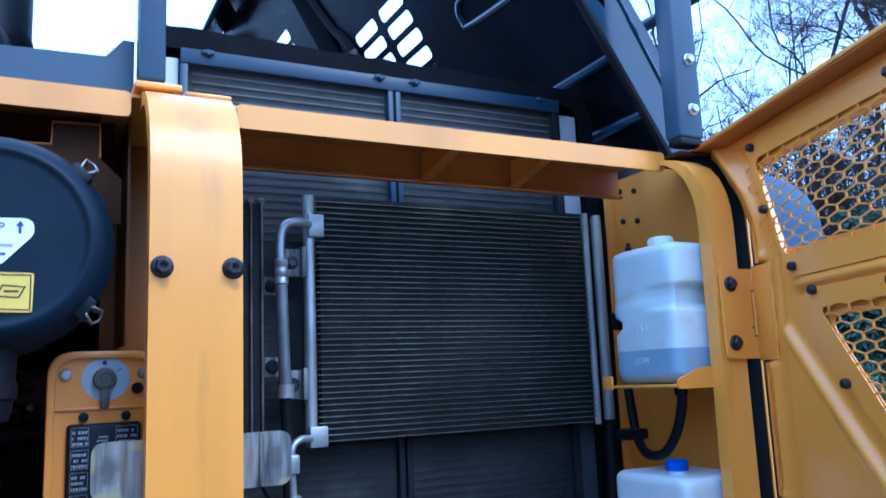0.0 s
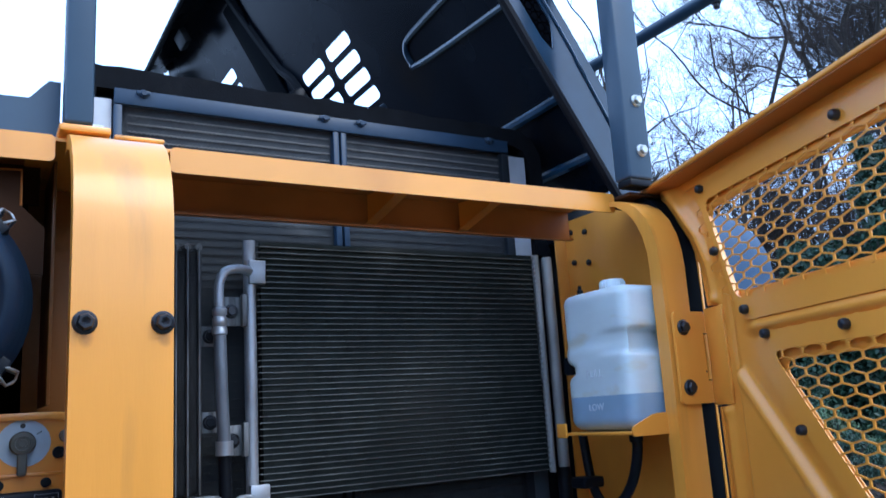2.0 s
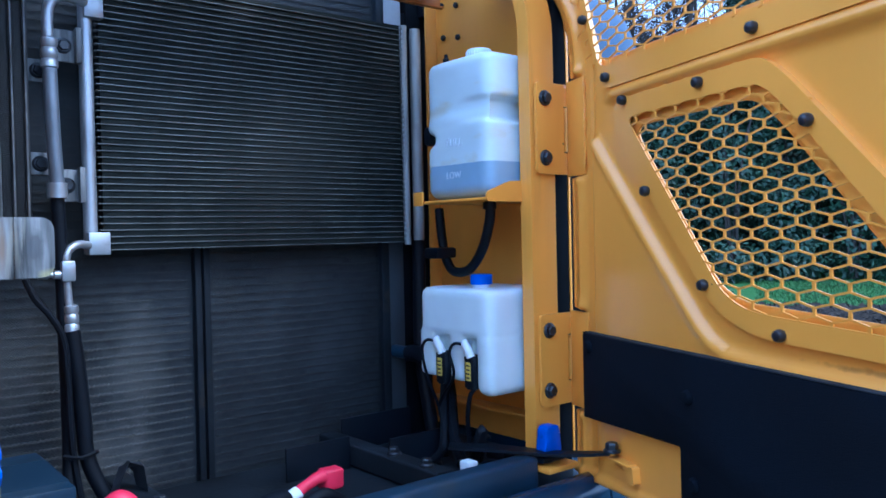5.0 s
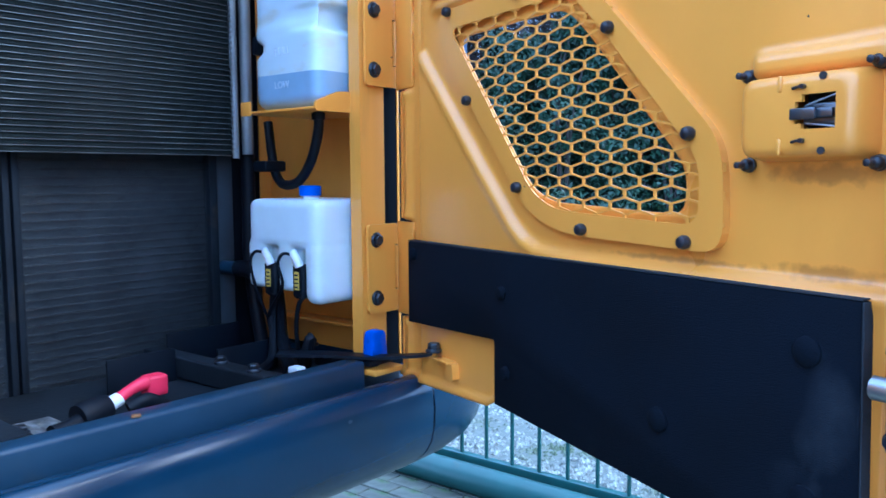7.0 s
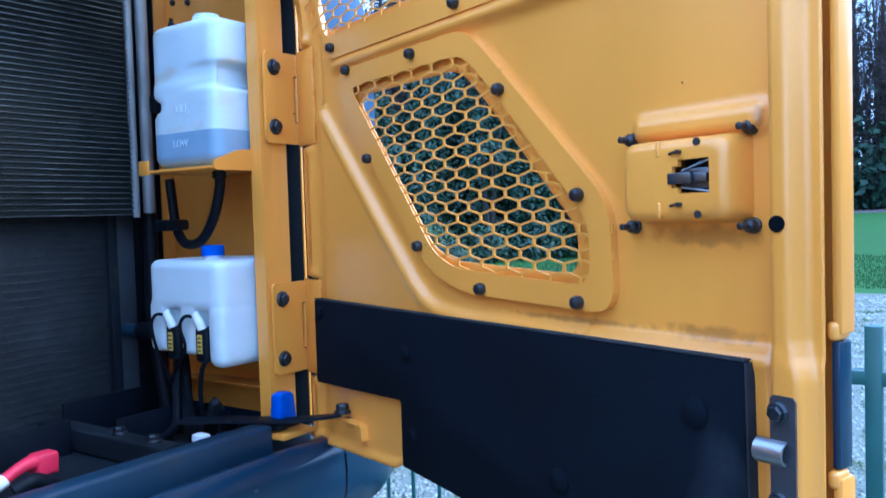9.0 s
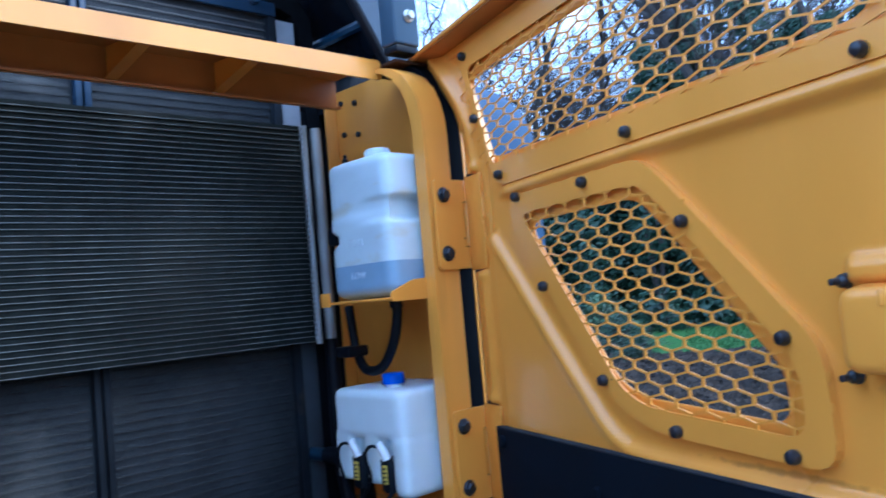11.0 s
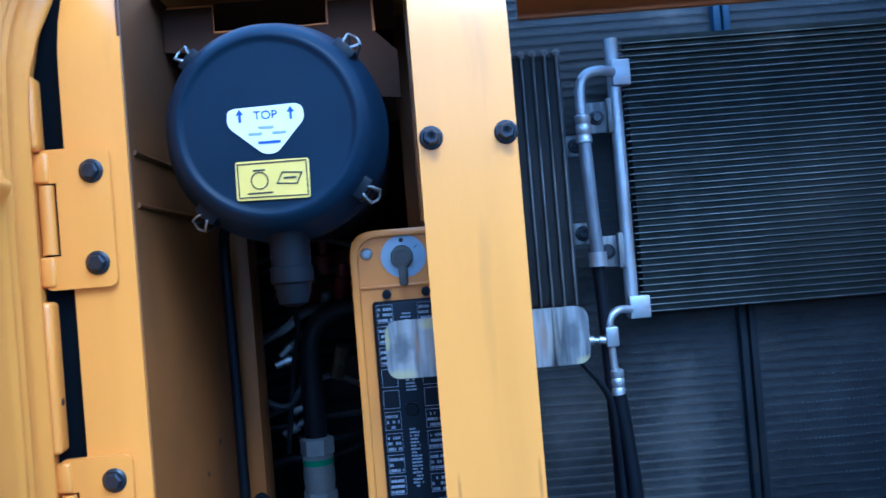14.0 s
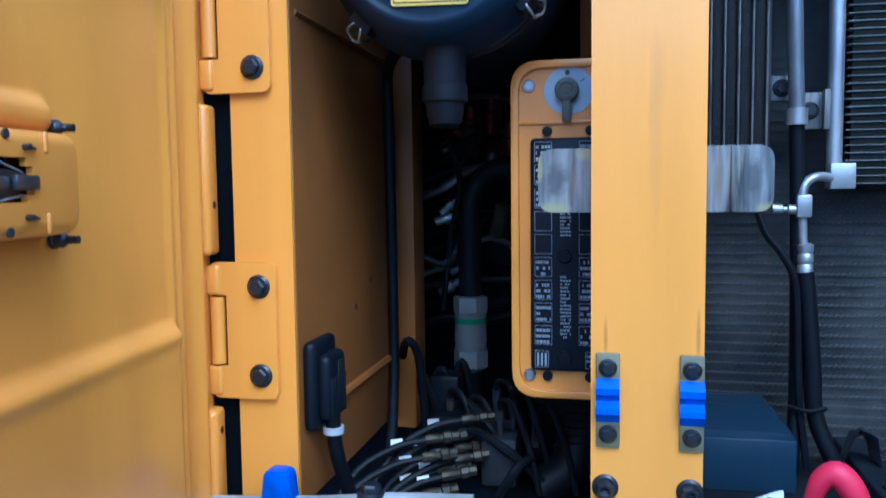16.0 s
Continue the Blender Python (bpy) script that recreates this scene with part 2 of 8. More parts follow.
BARK = material("bark", (0.055, 0.047, 0.042), 0.85, 0, 0.3, 9, 0.6, 60, 0.2)
TWIG = material("twig", (0.045, 0.036, 0.034), 0.85, 0, 0.3, 9, 0.2, 60, 0.2)
LEAF = material("evergreen_leaf", (0.022, 0.055, 0.032), 0.5, 0, 0.5, 1.6, 0, 60, 0.4)
LEAFPALE = material("pale_leaf", (0.06, 0.11, 0.05), 0.5, 0, 0.4, 1.6, 0, 60, 0.4)
BACKWALL = material("dark_block_wall", (0.060, 0.062, 0.058), 0.85, 0, 0.25, 1.2, 0.3, 40, 0.2, 0, (0.035, 0.040, 0.032), 0.56, 0.7)
LITTER = material("dead_leaves", (0.030, 0.022, 0.017), 0.8, 0, 0.5, 2.5, 0, 60, 0.2)
GRASSBLADE = material("grass_blade", (0.034, 0.092, 0.024), 0.6, 0, 0.4, 0.6, 0, 60, 0.3)


def ground_material():
    """Pale concrete yard near the machine, a gravel strip, planting beds and lawn further off."""
    m = material("ground_cover", (0.13, 0.14, 0.11), 0.9, 0, 0.25, 40, 0.8, 130, 0.15, 0, (0.12, 0.15, 0.08), 0.58, 2.2, (1, 1, 1), 0, 0.08)
    nodes, links = m.node_tree.nodes, m.node_tree.links
    b = nodes["Principled BSDF"]
    old = b.inputs["Base Color"].links[0].from_socket
    tc = nodes.new("ShaderNodeTexCoord")
    sep = nodes.new("ShaderNodeSeparateXYZ")
    links.new(tc.outputs["Object"], sep.inputs[0])
    far = nodes.new("ShaderNodeVectorMath")
    far.operation = "LENGTH"
    flat = nodes.new("ShaderNodeCombineXYZ")
    links.new(sep.outputs[0], flat.inputs[0])
    links.new(sep.outputs[1], flat.inputs[1])
    links.new(flat.outputs[0], far.inputs[0])
    wob = nodes.new("ShaderNodeTexNoise")
    wob.inputs["Scale"].default_value = 0.35
    add = nodes.new("ShaderNodeMath")
    add.operation = "MULTIPLY_ADD"
    add.inputs[1].default_value = 3.0
    links.new(tc.outputs["Object"], wob.inputs["Vector"])
    links.new(wob.outputs["Fac"], add.inputs[0])
    links.new(far.outputs["Value"], add.inputs[2])

    def line(ky, kx):
        """A value that grows with y * ky + x * kx."""
        d = nodes.new("ShaderNodeVectorMath")
        d.operation = "DOT_PRODUCT"
        d.inputs[1].default_value = (kx, ky, 0)
        links.new(flat.outputs[0], d.inputs[0])
        return d.outputs["Value"]

    def calc(kind, a, c):
        n = nodes.new("ShaderNodeMath")
        n.operation = kind
        for k, value in enumerate((a, c)):
            if hasattr(value, "links"):
                links.new(value, n.inputs[k])
            else:
                n.inputs[k].default_value = value
        return n.outputs[0]

    def band(lo, hi, value=None):
        r = nodes.new("ShaderNodeMapRange")
        r.inputs["From Min"].default_value, r.inputs["From Max"].default_value = lo, hi
        links.new(value or add.outputs[0], r.inputs["Value"])
        return r.outputs[0]

    def layer(under, fac, noise_scale, c1, c2):
        n = nodes.new("ShaderNodeTexNoise")
        n.inputs["Scale"].default_value, n.inputs["Detail"].default_value = noise_scale, 6
        links.new(tc.outputs["Object"], n.inputs["Vector"])
        a = nodes.new("ShaderNodeMix")
        a.data_type = "RGBA"
        a.inputs[6].default_value, a.inputs[7].default_value = c1, c2
        links.new(n.outputs["Fac"], a.inputs[0])
        x = nodes.new("ShaderNodeMix")
        x.data_type = "RGBA"
        links.new(fac, x.inputs[0])
        links.new(under, x.inputs[6])
        links.new(a.outputs[2], x.inputs[7])
        return x.outputs[2]

    soil_edge = calc("MINIMUM", band(8.2, 8.6), band(0.0, 0.4, line(1.0, -0.33)))
    lawn = calc("SUBTRACT", add.outputs[0], calc("MULTIPLY", calc("MAXIMUM", line(1.0, -0.60), 0.0), 3.0))
    col = layer(old, band(5.0, 5.4), 30, (0.08, 0.090, 0.080, 1), (0.20, 0.215, 0.19, 1))
    col = layer(col, soil_edge, 6, (0.010, 0.009, 0.010, 1), (0.050, 0.040, 0.038, 1))
    col = layer(col, band(16.4, 16.9, lawn), 3, (0.024, 0.082, 0.020, 1), (0.045, 0.120, 0.030, 1))
    col = layer(col, band(54, 55), 2, (0.10, 0.08, 0.085, 1), (0.16, 0.13, 0.13, 1))
    links.new(col, b.inputs["Base Color"])
    return m


GROUND = ground_material()
PEBBLE = material("pebble", (0.25, 0.265, 0.24), 0.8, 0, 0.65, 31, 0.3, 120, 0.2, 0, (0.07, 0.10, 0.05), 0.52, 2.5)
PAVER = material("mossy_paver", (0.084, 0.090, 0.075), 0.6, 0, 0.35, 14, 0.5, 120, 0.25, 0, (0.050, 0.085, 0.030), 0.50, 7, (1, 1, 1), 0.22)


def screen_material(name, tint):
    """Dusty core behind a fine woven screen: small bright wires over dark gaps."""
    m = material(name, (0.0290, 0.0350, 0.0410), 0.75, 0.0, 0.3, 14, 0.0, 200, 0.10, 0, tint, 0.64, 3.0, (1, 1, 0.8))
    nodes, links = m.node_tree.nodes, m.node_tree.links
    b = nodes["Principled BSDF"]
    base = b.inputs["Base Color"].links[0].from_socket
    tc = nodes.new("ShaderNodeTexCoord")
    turn = nodes.new("ShaderNodeMapping")
    turn.inputs["Rotation"].default_value = (0, radians(45), 0)
    turn.inputs["Scale"].default_value = (1, 1, 1)
    links.new(tc.outputs["Object"], turn.inputs[0])
    waves = []
    for axis in ("X", "Z"):
        w = nodes.new("ShaderNodeTexWave")
        w.bands_direction = axis
        w.inputs["Scale"].default_value = 78.0
        links.new(turn.outputs[0], w.inputs["Vector"])
        waves.append(w)
    top = nodes.new("ShaderNodeMath")
    top.operation = "MAXIMUM"
    links.new(waves[0].outputs["Fac"], top.inputs[0])
    links.new(waves[1].outputs["Fac"], top.inputs[1])
    wire = nodes.new("ShaderNodeMapRange")
    wire.inputs["From Min"].default_value, wire.inputs["From Max"].default_value = 0.86, 0.98
    wire.inputs["To Max"].default_value = 0.5
    links.new(top.outputs[0], wire.inputs["Value"])
    x = nodes.new("ShaderNodeMix")
    x.data_type = "RGBA"
    x.inputs[7].default_value = (0.13, 0.135, 0.14, 1)
    links.new(wire.outputs[0], x.inputs[0])
    links.new(base, x.inputs[6])
    links.new(x.outputs[2], b.inputs["Base Color"])
    return m


SCREEN = screen_material("radiator_screen", (0.075, 0.082, 0.090))
DUST = [(0.665, 1.712, 1.25, 0.085, 0.2, 0.16), (0.62, 1.712, 1.08, 0.12, 0.2, 0.10), (0.45, 1.712, 1.28, 0.09, 0.2, 0.12), (0.715, 1.712, 2.06, 0.06, 0.2, 0.035)]
# Top strip lightened for its dust and for the sky light falling there.
tint_patches(RADTUBE, (0.24, 0.235, 0.215), [(0.57, 1.71, 2.22, 0.40, 0.2, 0.16), (1.05, 1.71, 2.22, 0.40, 0.2, 0.16)], 0.75, 0.5, 14)
tint_patches(RADTUBE, (0.14, 0.14, 0.13), [(0.60, 1.71, 1.15, 0.26, 0.2, 0.30)], 0.55, 0.5, 14)
tint_patches(SCREEN, (0.15, 0.155, 0.155), DUST, 0.36, 0.8, 22, 0.9)
tint_patches(SCREEN, (0.10, 0.105, 0.11), [(0.57, 1.712, 2.22, 0.40, 0.2, 0.12), (1.05, 1.712, 2.22, 0.40, 0.2, 0.12)], 0.35, 0.6, 30, 0.9)
tint_patches(FIN, (0.085, 0.082, 0.072), [(0.775, 1.638, 1.925, 0.05, 0.1, 0.022), (0.70, 1.638, 1.72, 0.012, 0.1, 0.03), (0.97, 1.638, 1.66, 0.16, 0.1, 0.18)], 0.22, 0.6, 30, 1.0)
tint_patches(GALV, (0.36, 0.33, 0.15), [(0.150, 1.247, 1.458, 0.030, 0.02, 0.010), (0.205, 1.247, 1.528, 0.030, 0.02, 0.012), (0.412, 1.247, 1.456, 0.020, 0.02, 0.010), (0.133, 1.247, 1.51, 0.006, 0.02, 0.022)], 0.7, 0.5, 70, 0.6)
tint_patches(GALV, (0.075, 0.080, 0.088), [(0.155, 1.247, 1.494, 0.020, 0.02, 0.024), (0.392, 1.247, 1.494, 0.014, 0.02, 0.030)], 0.75, 0.6, 60, 0.6)
tint_patches(GALV, (0.21, 0.13, 0.075), [(0.352, 1.247, 1.495, 0.006, 0.02, 0.040), (0.176, 1.247, 1.495, 0.005, 0.02, 0.036)], 0.6, 0.5, 40, 0.8)
tint_patches(ORANGE_WORN, (0.23, 0.085, 0.022), [(0.218, 1.214, 1.300, 0.003, 0.02, 0.030), (0.328, 1.214, 1.305, 0.003, 0.02, 0.040), (0.221, 1.214, 1.756, 0.010, 0.02, 0.014), (0.322, 1.214, 1.756, 0.010, 0.02, 0.014)], 0.45, 0.35, 60, 0.7)
# Shade in the upper compartment, painted on its walls as a dark patch.
tint_patches(SHADED_ORANGE, (0.034, 0.018, 0.009), [(-0.19, 1.45, 2.00, 0.4, 0.75, 0.66)], 0.92, 0.3, 7, 0.9)


# ---------------------------------------------------------------- mesh helpers
def part(name, bm, mat, parent=None, label="", smooth=True, angle=38):
    me = bpy.data.meshes.new(name)
    bmesh.ops.recalc_face_normals(bm, faces=bm.faces)
    bm.to_mesh(me)
    bm.free()
    me.materials.append(mat)
    if smooth:
        me.shade_smooth()
        me.set_sharp_from_angle(angle=radians(angle))
    ob = new(name, me)
    if parent is not None:
        adopt(ob, parent)
    if label:
        tagged(ob, label)
    return ob


def adopt(ob, parent):
    ob.parent = parent
    bpy.context.view_layer.update()
    ob.matrix_parent_inverse = parent.matrix_world.inverted()


def thing(name, at, label, category, group="", kind=""):
    ob = new(name)
    ob.empty_display_size = 0.05
    ob.location = at
    bpy.context.view_layer.update()
    return tagged(ob, label, category, group, kind)


def box(bm, x0, x1, y0, y1, z0, z1, bevel=0.0, m=None, seg=2):
    vs = [bm.verts.new((x, y, z)) for x in (x0, x1) for y in (y0, y1) for z in (z0, z1)]
    fs = [bm.faces.new([vs[i] for i in f]) for f in ((0, 1, 3, 2), (4, 6, 7, 5), (0, 4, 5, 1), (2, 3, 7, 6), (0, 2, 6, 4), (1, 5, 7, 3))]
    edges = list({e for f in fs for e in f.edges})
    made = list(vs)
    if bevel:
        r = bmesh.ops.bevel(bm, geom=edges, offset=bevel, segments=seg, profile=0.5, affect="EDGES", clamp_overlap=True)
        made = list({v for v in r["verts"]} | {v for v in vs if v.is_valid})
    if m is not None:
        bmesh.ops.transform(bm, matrix=m, verts=[v for v in made if v.is_valid])
    return bm


def cube(x0, x1, y0, y1, z0, z1, bevel=0.003, seg=2):
    return box(bmesh.new(), x0, x1, y0, y1, z0, z1, bevel, None, seg)


def curve_points(pts, n=6):
    """A smooth line through the points."""
    pts = [Vector(p) for p in pts]
    if len(pts) < 3 or n < 2:
        return pts
    full = [pts[0] * 2 - pts[1]] + pts + [pts[-1] * 2 - pts[-2]]
    out = []
    for i in range(1, len(full) - 2):
        a, b, c, d = full[i - 1:i + 3]
        for k in range(n):
            s = k / n
            out.append(0.5 * ((2 * b) + (c - a) * s + (2 * a - 5 * b + 4 * c - d) * s * s + (3 * b - a - 3 * c + d) * s ** 3))
    return out + [pts[-1]]


def tube(bm, pts, r, seg=10, n=6, caps=True):
    line = curve_points(pts, n)
    rs = r if isinstance(r, (list, tuple)) else None
    side = None
    rings = []
    for i, p in enumerate(line):
        d = (line[min(i + 1, len(line) - 1)] - line[max(i - 1, 0)]).normalized()
        if side is None:
            side = d.orthogonal().normalized()
        side = (side - d * side.dot(d)).normalized()
        up = d.cross(side)
        f = i / max(1, len(line) - 1)
        rad = r
        if rs:
            g = f * (len(rs) - 1)
            k = min(int(g), len(rs) - 2)
            rad = rs[k] + (rs[k + 1] - rs[k]) * (g - k)
        rings.append([bm.verts.new(p + (side * math.cos(a) + up * math.sin(a)) * rad) for a in (2 * math.pi * j / seg for j in range(seg))])
    for a, b in zip(rings, rings[1:]):
        for j in range(seg):
            bm.faces.new((a[j], a[(j + 1) % seg], b[(j + 1) % seg], b[j]))
    if caps:
        bm.faces.new(rings[0][::-1])
        bm.faces.new(rings[-1])
    return bm


def lathe(bm, profile, m, seg=24):
    """profile: (radius, height) pairs turned about z, then moved by m."""
    rings = []
    for r, h in profile:
        if r < 1e-5:
            rings.append([bm.verts.new(m @ Vector((0, 0, h)))])
        else:
            rings.append([bm.verts.new(m @ Vector((r * math.cos(a), r * math.sin(a), h))) for a in (2 * math.pi * j / seg for j in range(seg))])
    for a, b in zip(rings, rings[1:]):
        for j in range(seg):
            k = (j + 1) % seg
            if len(a) == 1 and len(b) > 1:
                bm.faces.new((a[0], b[k], b[j]))
            elif len(b) == 1 and len(a) > 1:
                bm.faces.new((a[j], a[k], b[0]))
            elif len(a) > 1:
                bm.faces.new((a[j], a[k], b[k], b[j]))
    for ring in (rings[0], rings[-1]):
        if len(ring) > 1:
            bm.faces.new(ring)
    return bm


def aim(p, d, spin=0.0):
    """A pose at p whose z axis points along d."""
    q = Vector(d).to_track_quat("Z", "Y").to_matrix().to_4x4()
    return Matrix.Translation(p) @ q @ Matrix.Rotation(spin, 4, "Z")


def rounded(pts, r, n=5):
    out, k = [], len(pts)
    for i in range(k):
        p, a, b = Vector(pts[i]), Vector(pts[i - 1]), Vector(pts[(i + 1) % k])
        u, v = (a - p), (b - p)
        rr = min(r, u.length * 0.45, v.length * 0.45)
        s, e = p + u.normalized() * rr, p + v.normalized() * rr
        for j in range(n + 1):
            f = j / n
            out.append(tuple(s * (1 - f) ** 2 + p * 2 * f * (1 - f) + e * f * f))
    return out


def plate(bm, outer, holes, w0, w1, m):
    """A sheet with holes: outline in (u, z), from depth w0 to w1, moved by m (local x = u, y = w, z = z)."""
    loops, edges = [outer] + list(holes), []
    start = set(bm.faces)
    for loop in loops:
        vs = [bm.verts.new((u, w0, z)) for u, z in loop]
        edges += [bm.edges.new((vs[i], vs[(i + 1) % len(vs)])) for i in range(len(vs))]
    if holes:
        bmesh.ops.triangle_fill(bm, use_beauty=True, edges=edges, normal=(0, 1, 0))
    else:
        bmesh.ops.contextual_create(bm, geom=edges)
    faces = [f for f in bm.faces if f not in start]
    r = bmesh.ops.extrude_face_region(bm, geom=faces)
    top = [v for v in r["geom"] if isinstance(v, bmesh.types.BMVert)]
    bmesh.ops.translate(bm, verts=top, vec=(0, w1 - w0, 0))
    made = list({v for f in bm.faces if f not in start for v in f.verts})
    if m is not None:
        bmesh.ops.transform(bm, matrix=m, verts=made)
    return bm


def profile_along_x(bm, pts, x0, x1):
    """A closed (y, z) outline drawn out along x."""
    return plate(bm, [(y, z) for y, z in pts], [], x0, x1, Matrix(((0, 1, 0, 0), (1, 0, 0, 0), (0, 0, 1, 0), (0, 0, 0, 1))))


def thick(line, t):
    """A closed outline: the open 2D line and the same line offset by t to its left."""
    out = []
    for i, p in enumerate(line):
        a, b = Vector(line[max(0, i - 1)]), Vector(line[min(len(line) - 1, i + 1)])
        d = (b - a).normalized()
        out.append((p[0] - d.y * t, p[1] + d.x * t))
    return list(line) + out[::-1]


def smooth(x, a, b):
    t = np.clip((x - a) / (b - a), 0, 1)
    return t * t * (3 - 2 * t)


def bump_at(x, c, r):
    return np.exp(-((x - c) / r) ** 2)


def within(u, z, poly):
    hit = np.zeros(np.shape(u), bool)
    for i in range(len(poly)):
        (a, b), (c, d) = poly[i - 1], poly[i]
        if b != d:
            hit ^= ((b > z) != (d > z)) & (u < a + (z - b) * (c - a) / (d - b))
    return hit


def nearest(u, z, pts, closed=False):
    """Distance to a polyline (positive on its left), and the nearest point."""
    best = np.full(np.shape(u), 1e9)
    signed, nu, nz = best.copy(), np.zeros(np.shape(u)), np.zeros(np.shape(u))
    for (a, b), (c, d) in zip(pts, list(pts[1:]) + ([pts[0]] if closed else [])):
        du, dz = c - a, d - b
        k = np.clip(((u - a) * du + (z - b) * dz) / (du * du + dz * dz + 1e-12), 0, 1)
        pu, pz = a + k * du, b + k * dz
        dist = np.hypot(u - pu, z - pz)
        closer = dist < best
        best = np.where(closer, dist, best)
        signed = np.where(closer, np.where(du * (z - b) - dz * (u - a) > 0, dist, -dist), signed)
        nu, nz = np.where(closer, pu, nu), np.where(closer, pz, nz)
    return signed, nu, nz


def sheet(name, outline, holes, m, height, mat, parent, step=0.005, label=""):
    """A pressed steel sheet: outline and holes in (u, z), its relief from height(u, z)."""
    us = np.arange(min(p[0] for p in outline) - step, max(p[0] for p in outline) + 2 * step, step)
    zs = np.arange(min(p[1] for p in outline) - step, max(p[1] for p in outline) + 2 * step, step)
    gu, gz = np.meshgrid(us, zs, indexing="ij")
    cu, cz = gu[:-1, :-1] + step / 2, gz[:-1, :-1] + step / 2
    keep = within(cu, cz, outline)
    for hole in holes:
        keep &= ~within(cu, cz, hole)
    count = np.zeros(gu.shape, int)
    for di, dj in ((0, 0), (1, 0), (1, 1), (0, 1)):
        count[di:di + keep.shape[0], dj:dj + keep.shape[1]] += keep
    rim = (count > 0) & (count < 4)
    for loop in (outline, *holes):
        d, nu, nz = nearest(gu, gz, loop, True)
        take = rim & (np.abs(d) < step * 1.2)
        gu, gz = np.where(take, nu, gu), np.where(take, nz, gz)
    index = np.full(gu.shape, -1)
    index[count > 0] = np.arange(int((count > 0).sum()))
    used = count > 0
    w = height(gu, gz)
    pts = np.stack([gu[used], w[used], gz[used]], 1)
    world = pts @ np.array(m.to_3x3()).T + np.array(m.translation)
    a, b, c, d = index[:-1, :-1][keep], index[1:, :-1][keep], index[1:, 1:][keep], index[:-1, 1:][keep]
    quads = np.stack([a, d, c, b] if m.determinant() > 0 else [a, b, c, d], 1)
    me = bpy.data.meshes.new(name)
    me.from_pydata(world.tolist(), [], quads.tolist())
    me.materials.append(mat)
    me.shade_smooth()
    ob = new(name, me)
    adopt(ob, parent)
    thicken = ob.modifiers.new("thickness", "SOLIDIFY")
    thicken.thickness, thicken.offset = 0.003, -1.0
    if label:
        tagged(ob, label)
    return ob


def hexbolt(at, d, r=0.011, h=0.012, mat=None, parent=None, flange=True, name="bolt", spin=0.2, dome=True):
    bm = bmesh.new()
    m = aim(at, d, spin)
    if flange:
        lathe(bm, [(r * 1.35, -0.002), (r * 1.35, 0.0015), (r * 1.1, 0.004), (0, 0.004)], m, 18)
    prof = [(r, 0.0), (r, h * 0.8), (r * 0.8, h), (r * 0.55, h), (0, h * (0.97 if dome else 0.7))]
    lathe(bm, prof, m, 6)
    return part(name, bm, mat or BOLT, parent, angle=25)


def push_pin(at, d, parent, r=0.012, h=0.013):
    """A domed black plastic rivet."""
    bm = bmesh.new()
    lathe(bm, [(r * 0.8, -0.002), (r, 0.002), (r, h * 0.5), (r * 0.8, h * 0.85), (r * 0.4, h), (0, h)], aim(at, d), 14)
    return part("rivet", bm, BOLT, parent)


def lettering(body, size, m, mat, parent, name="lettering"):
    cu = bpy.data.curves.new(name, "FONT")
    cu.body, cu.size, cu.extrude, cu.align_x, cu.align_y = body, size, 0.0004, "CENTER", "CENTER"
    tmp = bpy.data.objects.new("tmp", cu)
    scene.collection.objects.link(tmp)
    me = bpy.data.meshes.new_from_object(tmp)
    bpy.data.objects.remove(tmp)
    bpy.data.curves.remove(cu)
    me.transform(m)
    me.materials.clear()
    me.materials.append(mat)
    ob = new(name, me)
    adopt(ob, parent)
    return ob


FACE = Matrix(((1, 0, 0, 0), (0, 0, -1, 0), (0, 1, 0, 0), (0, 0, 0, 1)))  # text plane facing -y

# ---------------------------------------------------------------- machine body
body = thing("excavator_body", (0.6, 1.6, 0.0), "orange and dark blue excavator upper body with open side compartments", "excavator")

# the face line of the posts: straight, then bent back at the top
ARC = [(1.215, 1.90), (1.2175, 1.94), (1.226, 1.98), (1.242, 2.018), (1.266, 2.050), (1.298, 2.072), (1.335, 2.084)]


def bent_post(name, x0, x1, z0, flange, mat, y0=1.215, end=1.345, top=2.086):
    bm = bmesh.new()
    k = (top - 1.90) / 0.186
    line = [(y0, z0), (y0, 1.5), (y0, 1.8)] + [(y + y0 - 1.215, 1.9 + (z - 1.9) * k) for y, z in ARC] + [(end, top)]
    profile_along_x(bm, thick(line, -0.005), x0, x1)
    back = [(y0 + 0.003, z0), (y0 + 0.003, 1.8)] + [(y + 0.003 + y0 - 1.215, 1.9 + (z - 1.9) * k - 0.003) for y, z in ARC]
    inner = [(y + flange, min(z, 2.06)) for y, z in back]
    for side in (x0, x1 - 0.004):
        profile_along_x(bm, back + inner[::-1], side + 0.0005, side + 0.0035)
    return part(name, bm, mat, body)


centre_post = bent_post("centre_post", 0.200, 0.335, 1.03, 0.030, ORANGE_WORN)
right_post = bent_post("right_post", 1.298, 1.368, 1.03, 0.028, ORANGE_WORN, top=2.066)
part("post_cap", cube(1.320, 1.470, 1.300, 1.420, 2.072, 2.080, 0.002), RUST_AND_SHADE, body, "dark rusty plate over the post")
left_post = bent_post("left_post", -0.276, -0.192, 1.03, 0.028, ORANGE_WORN)
# foot flanges of the posts on the sill
for x0, x1 in ((1.266, 1.352), (-0.262, -0.18)):
    part("post_foot", cube(x0, x1, 1.150, 1.225, 1.030, 1.042, 0.003), ORANGE, body)
part("post_cap", cube(0.188, 0.262, 1.325, 1.45, 2.088, 2.100, 0.003), ORANGE, body)
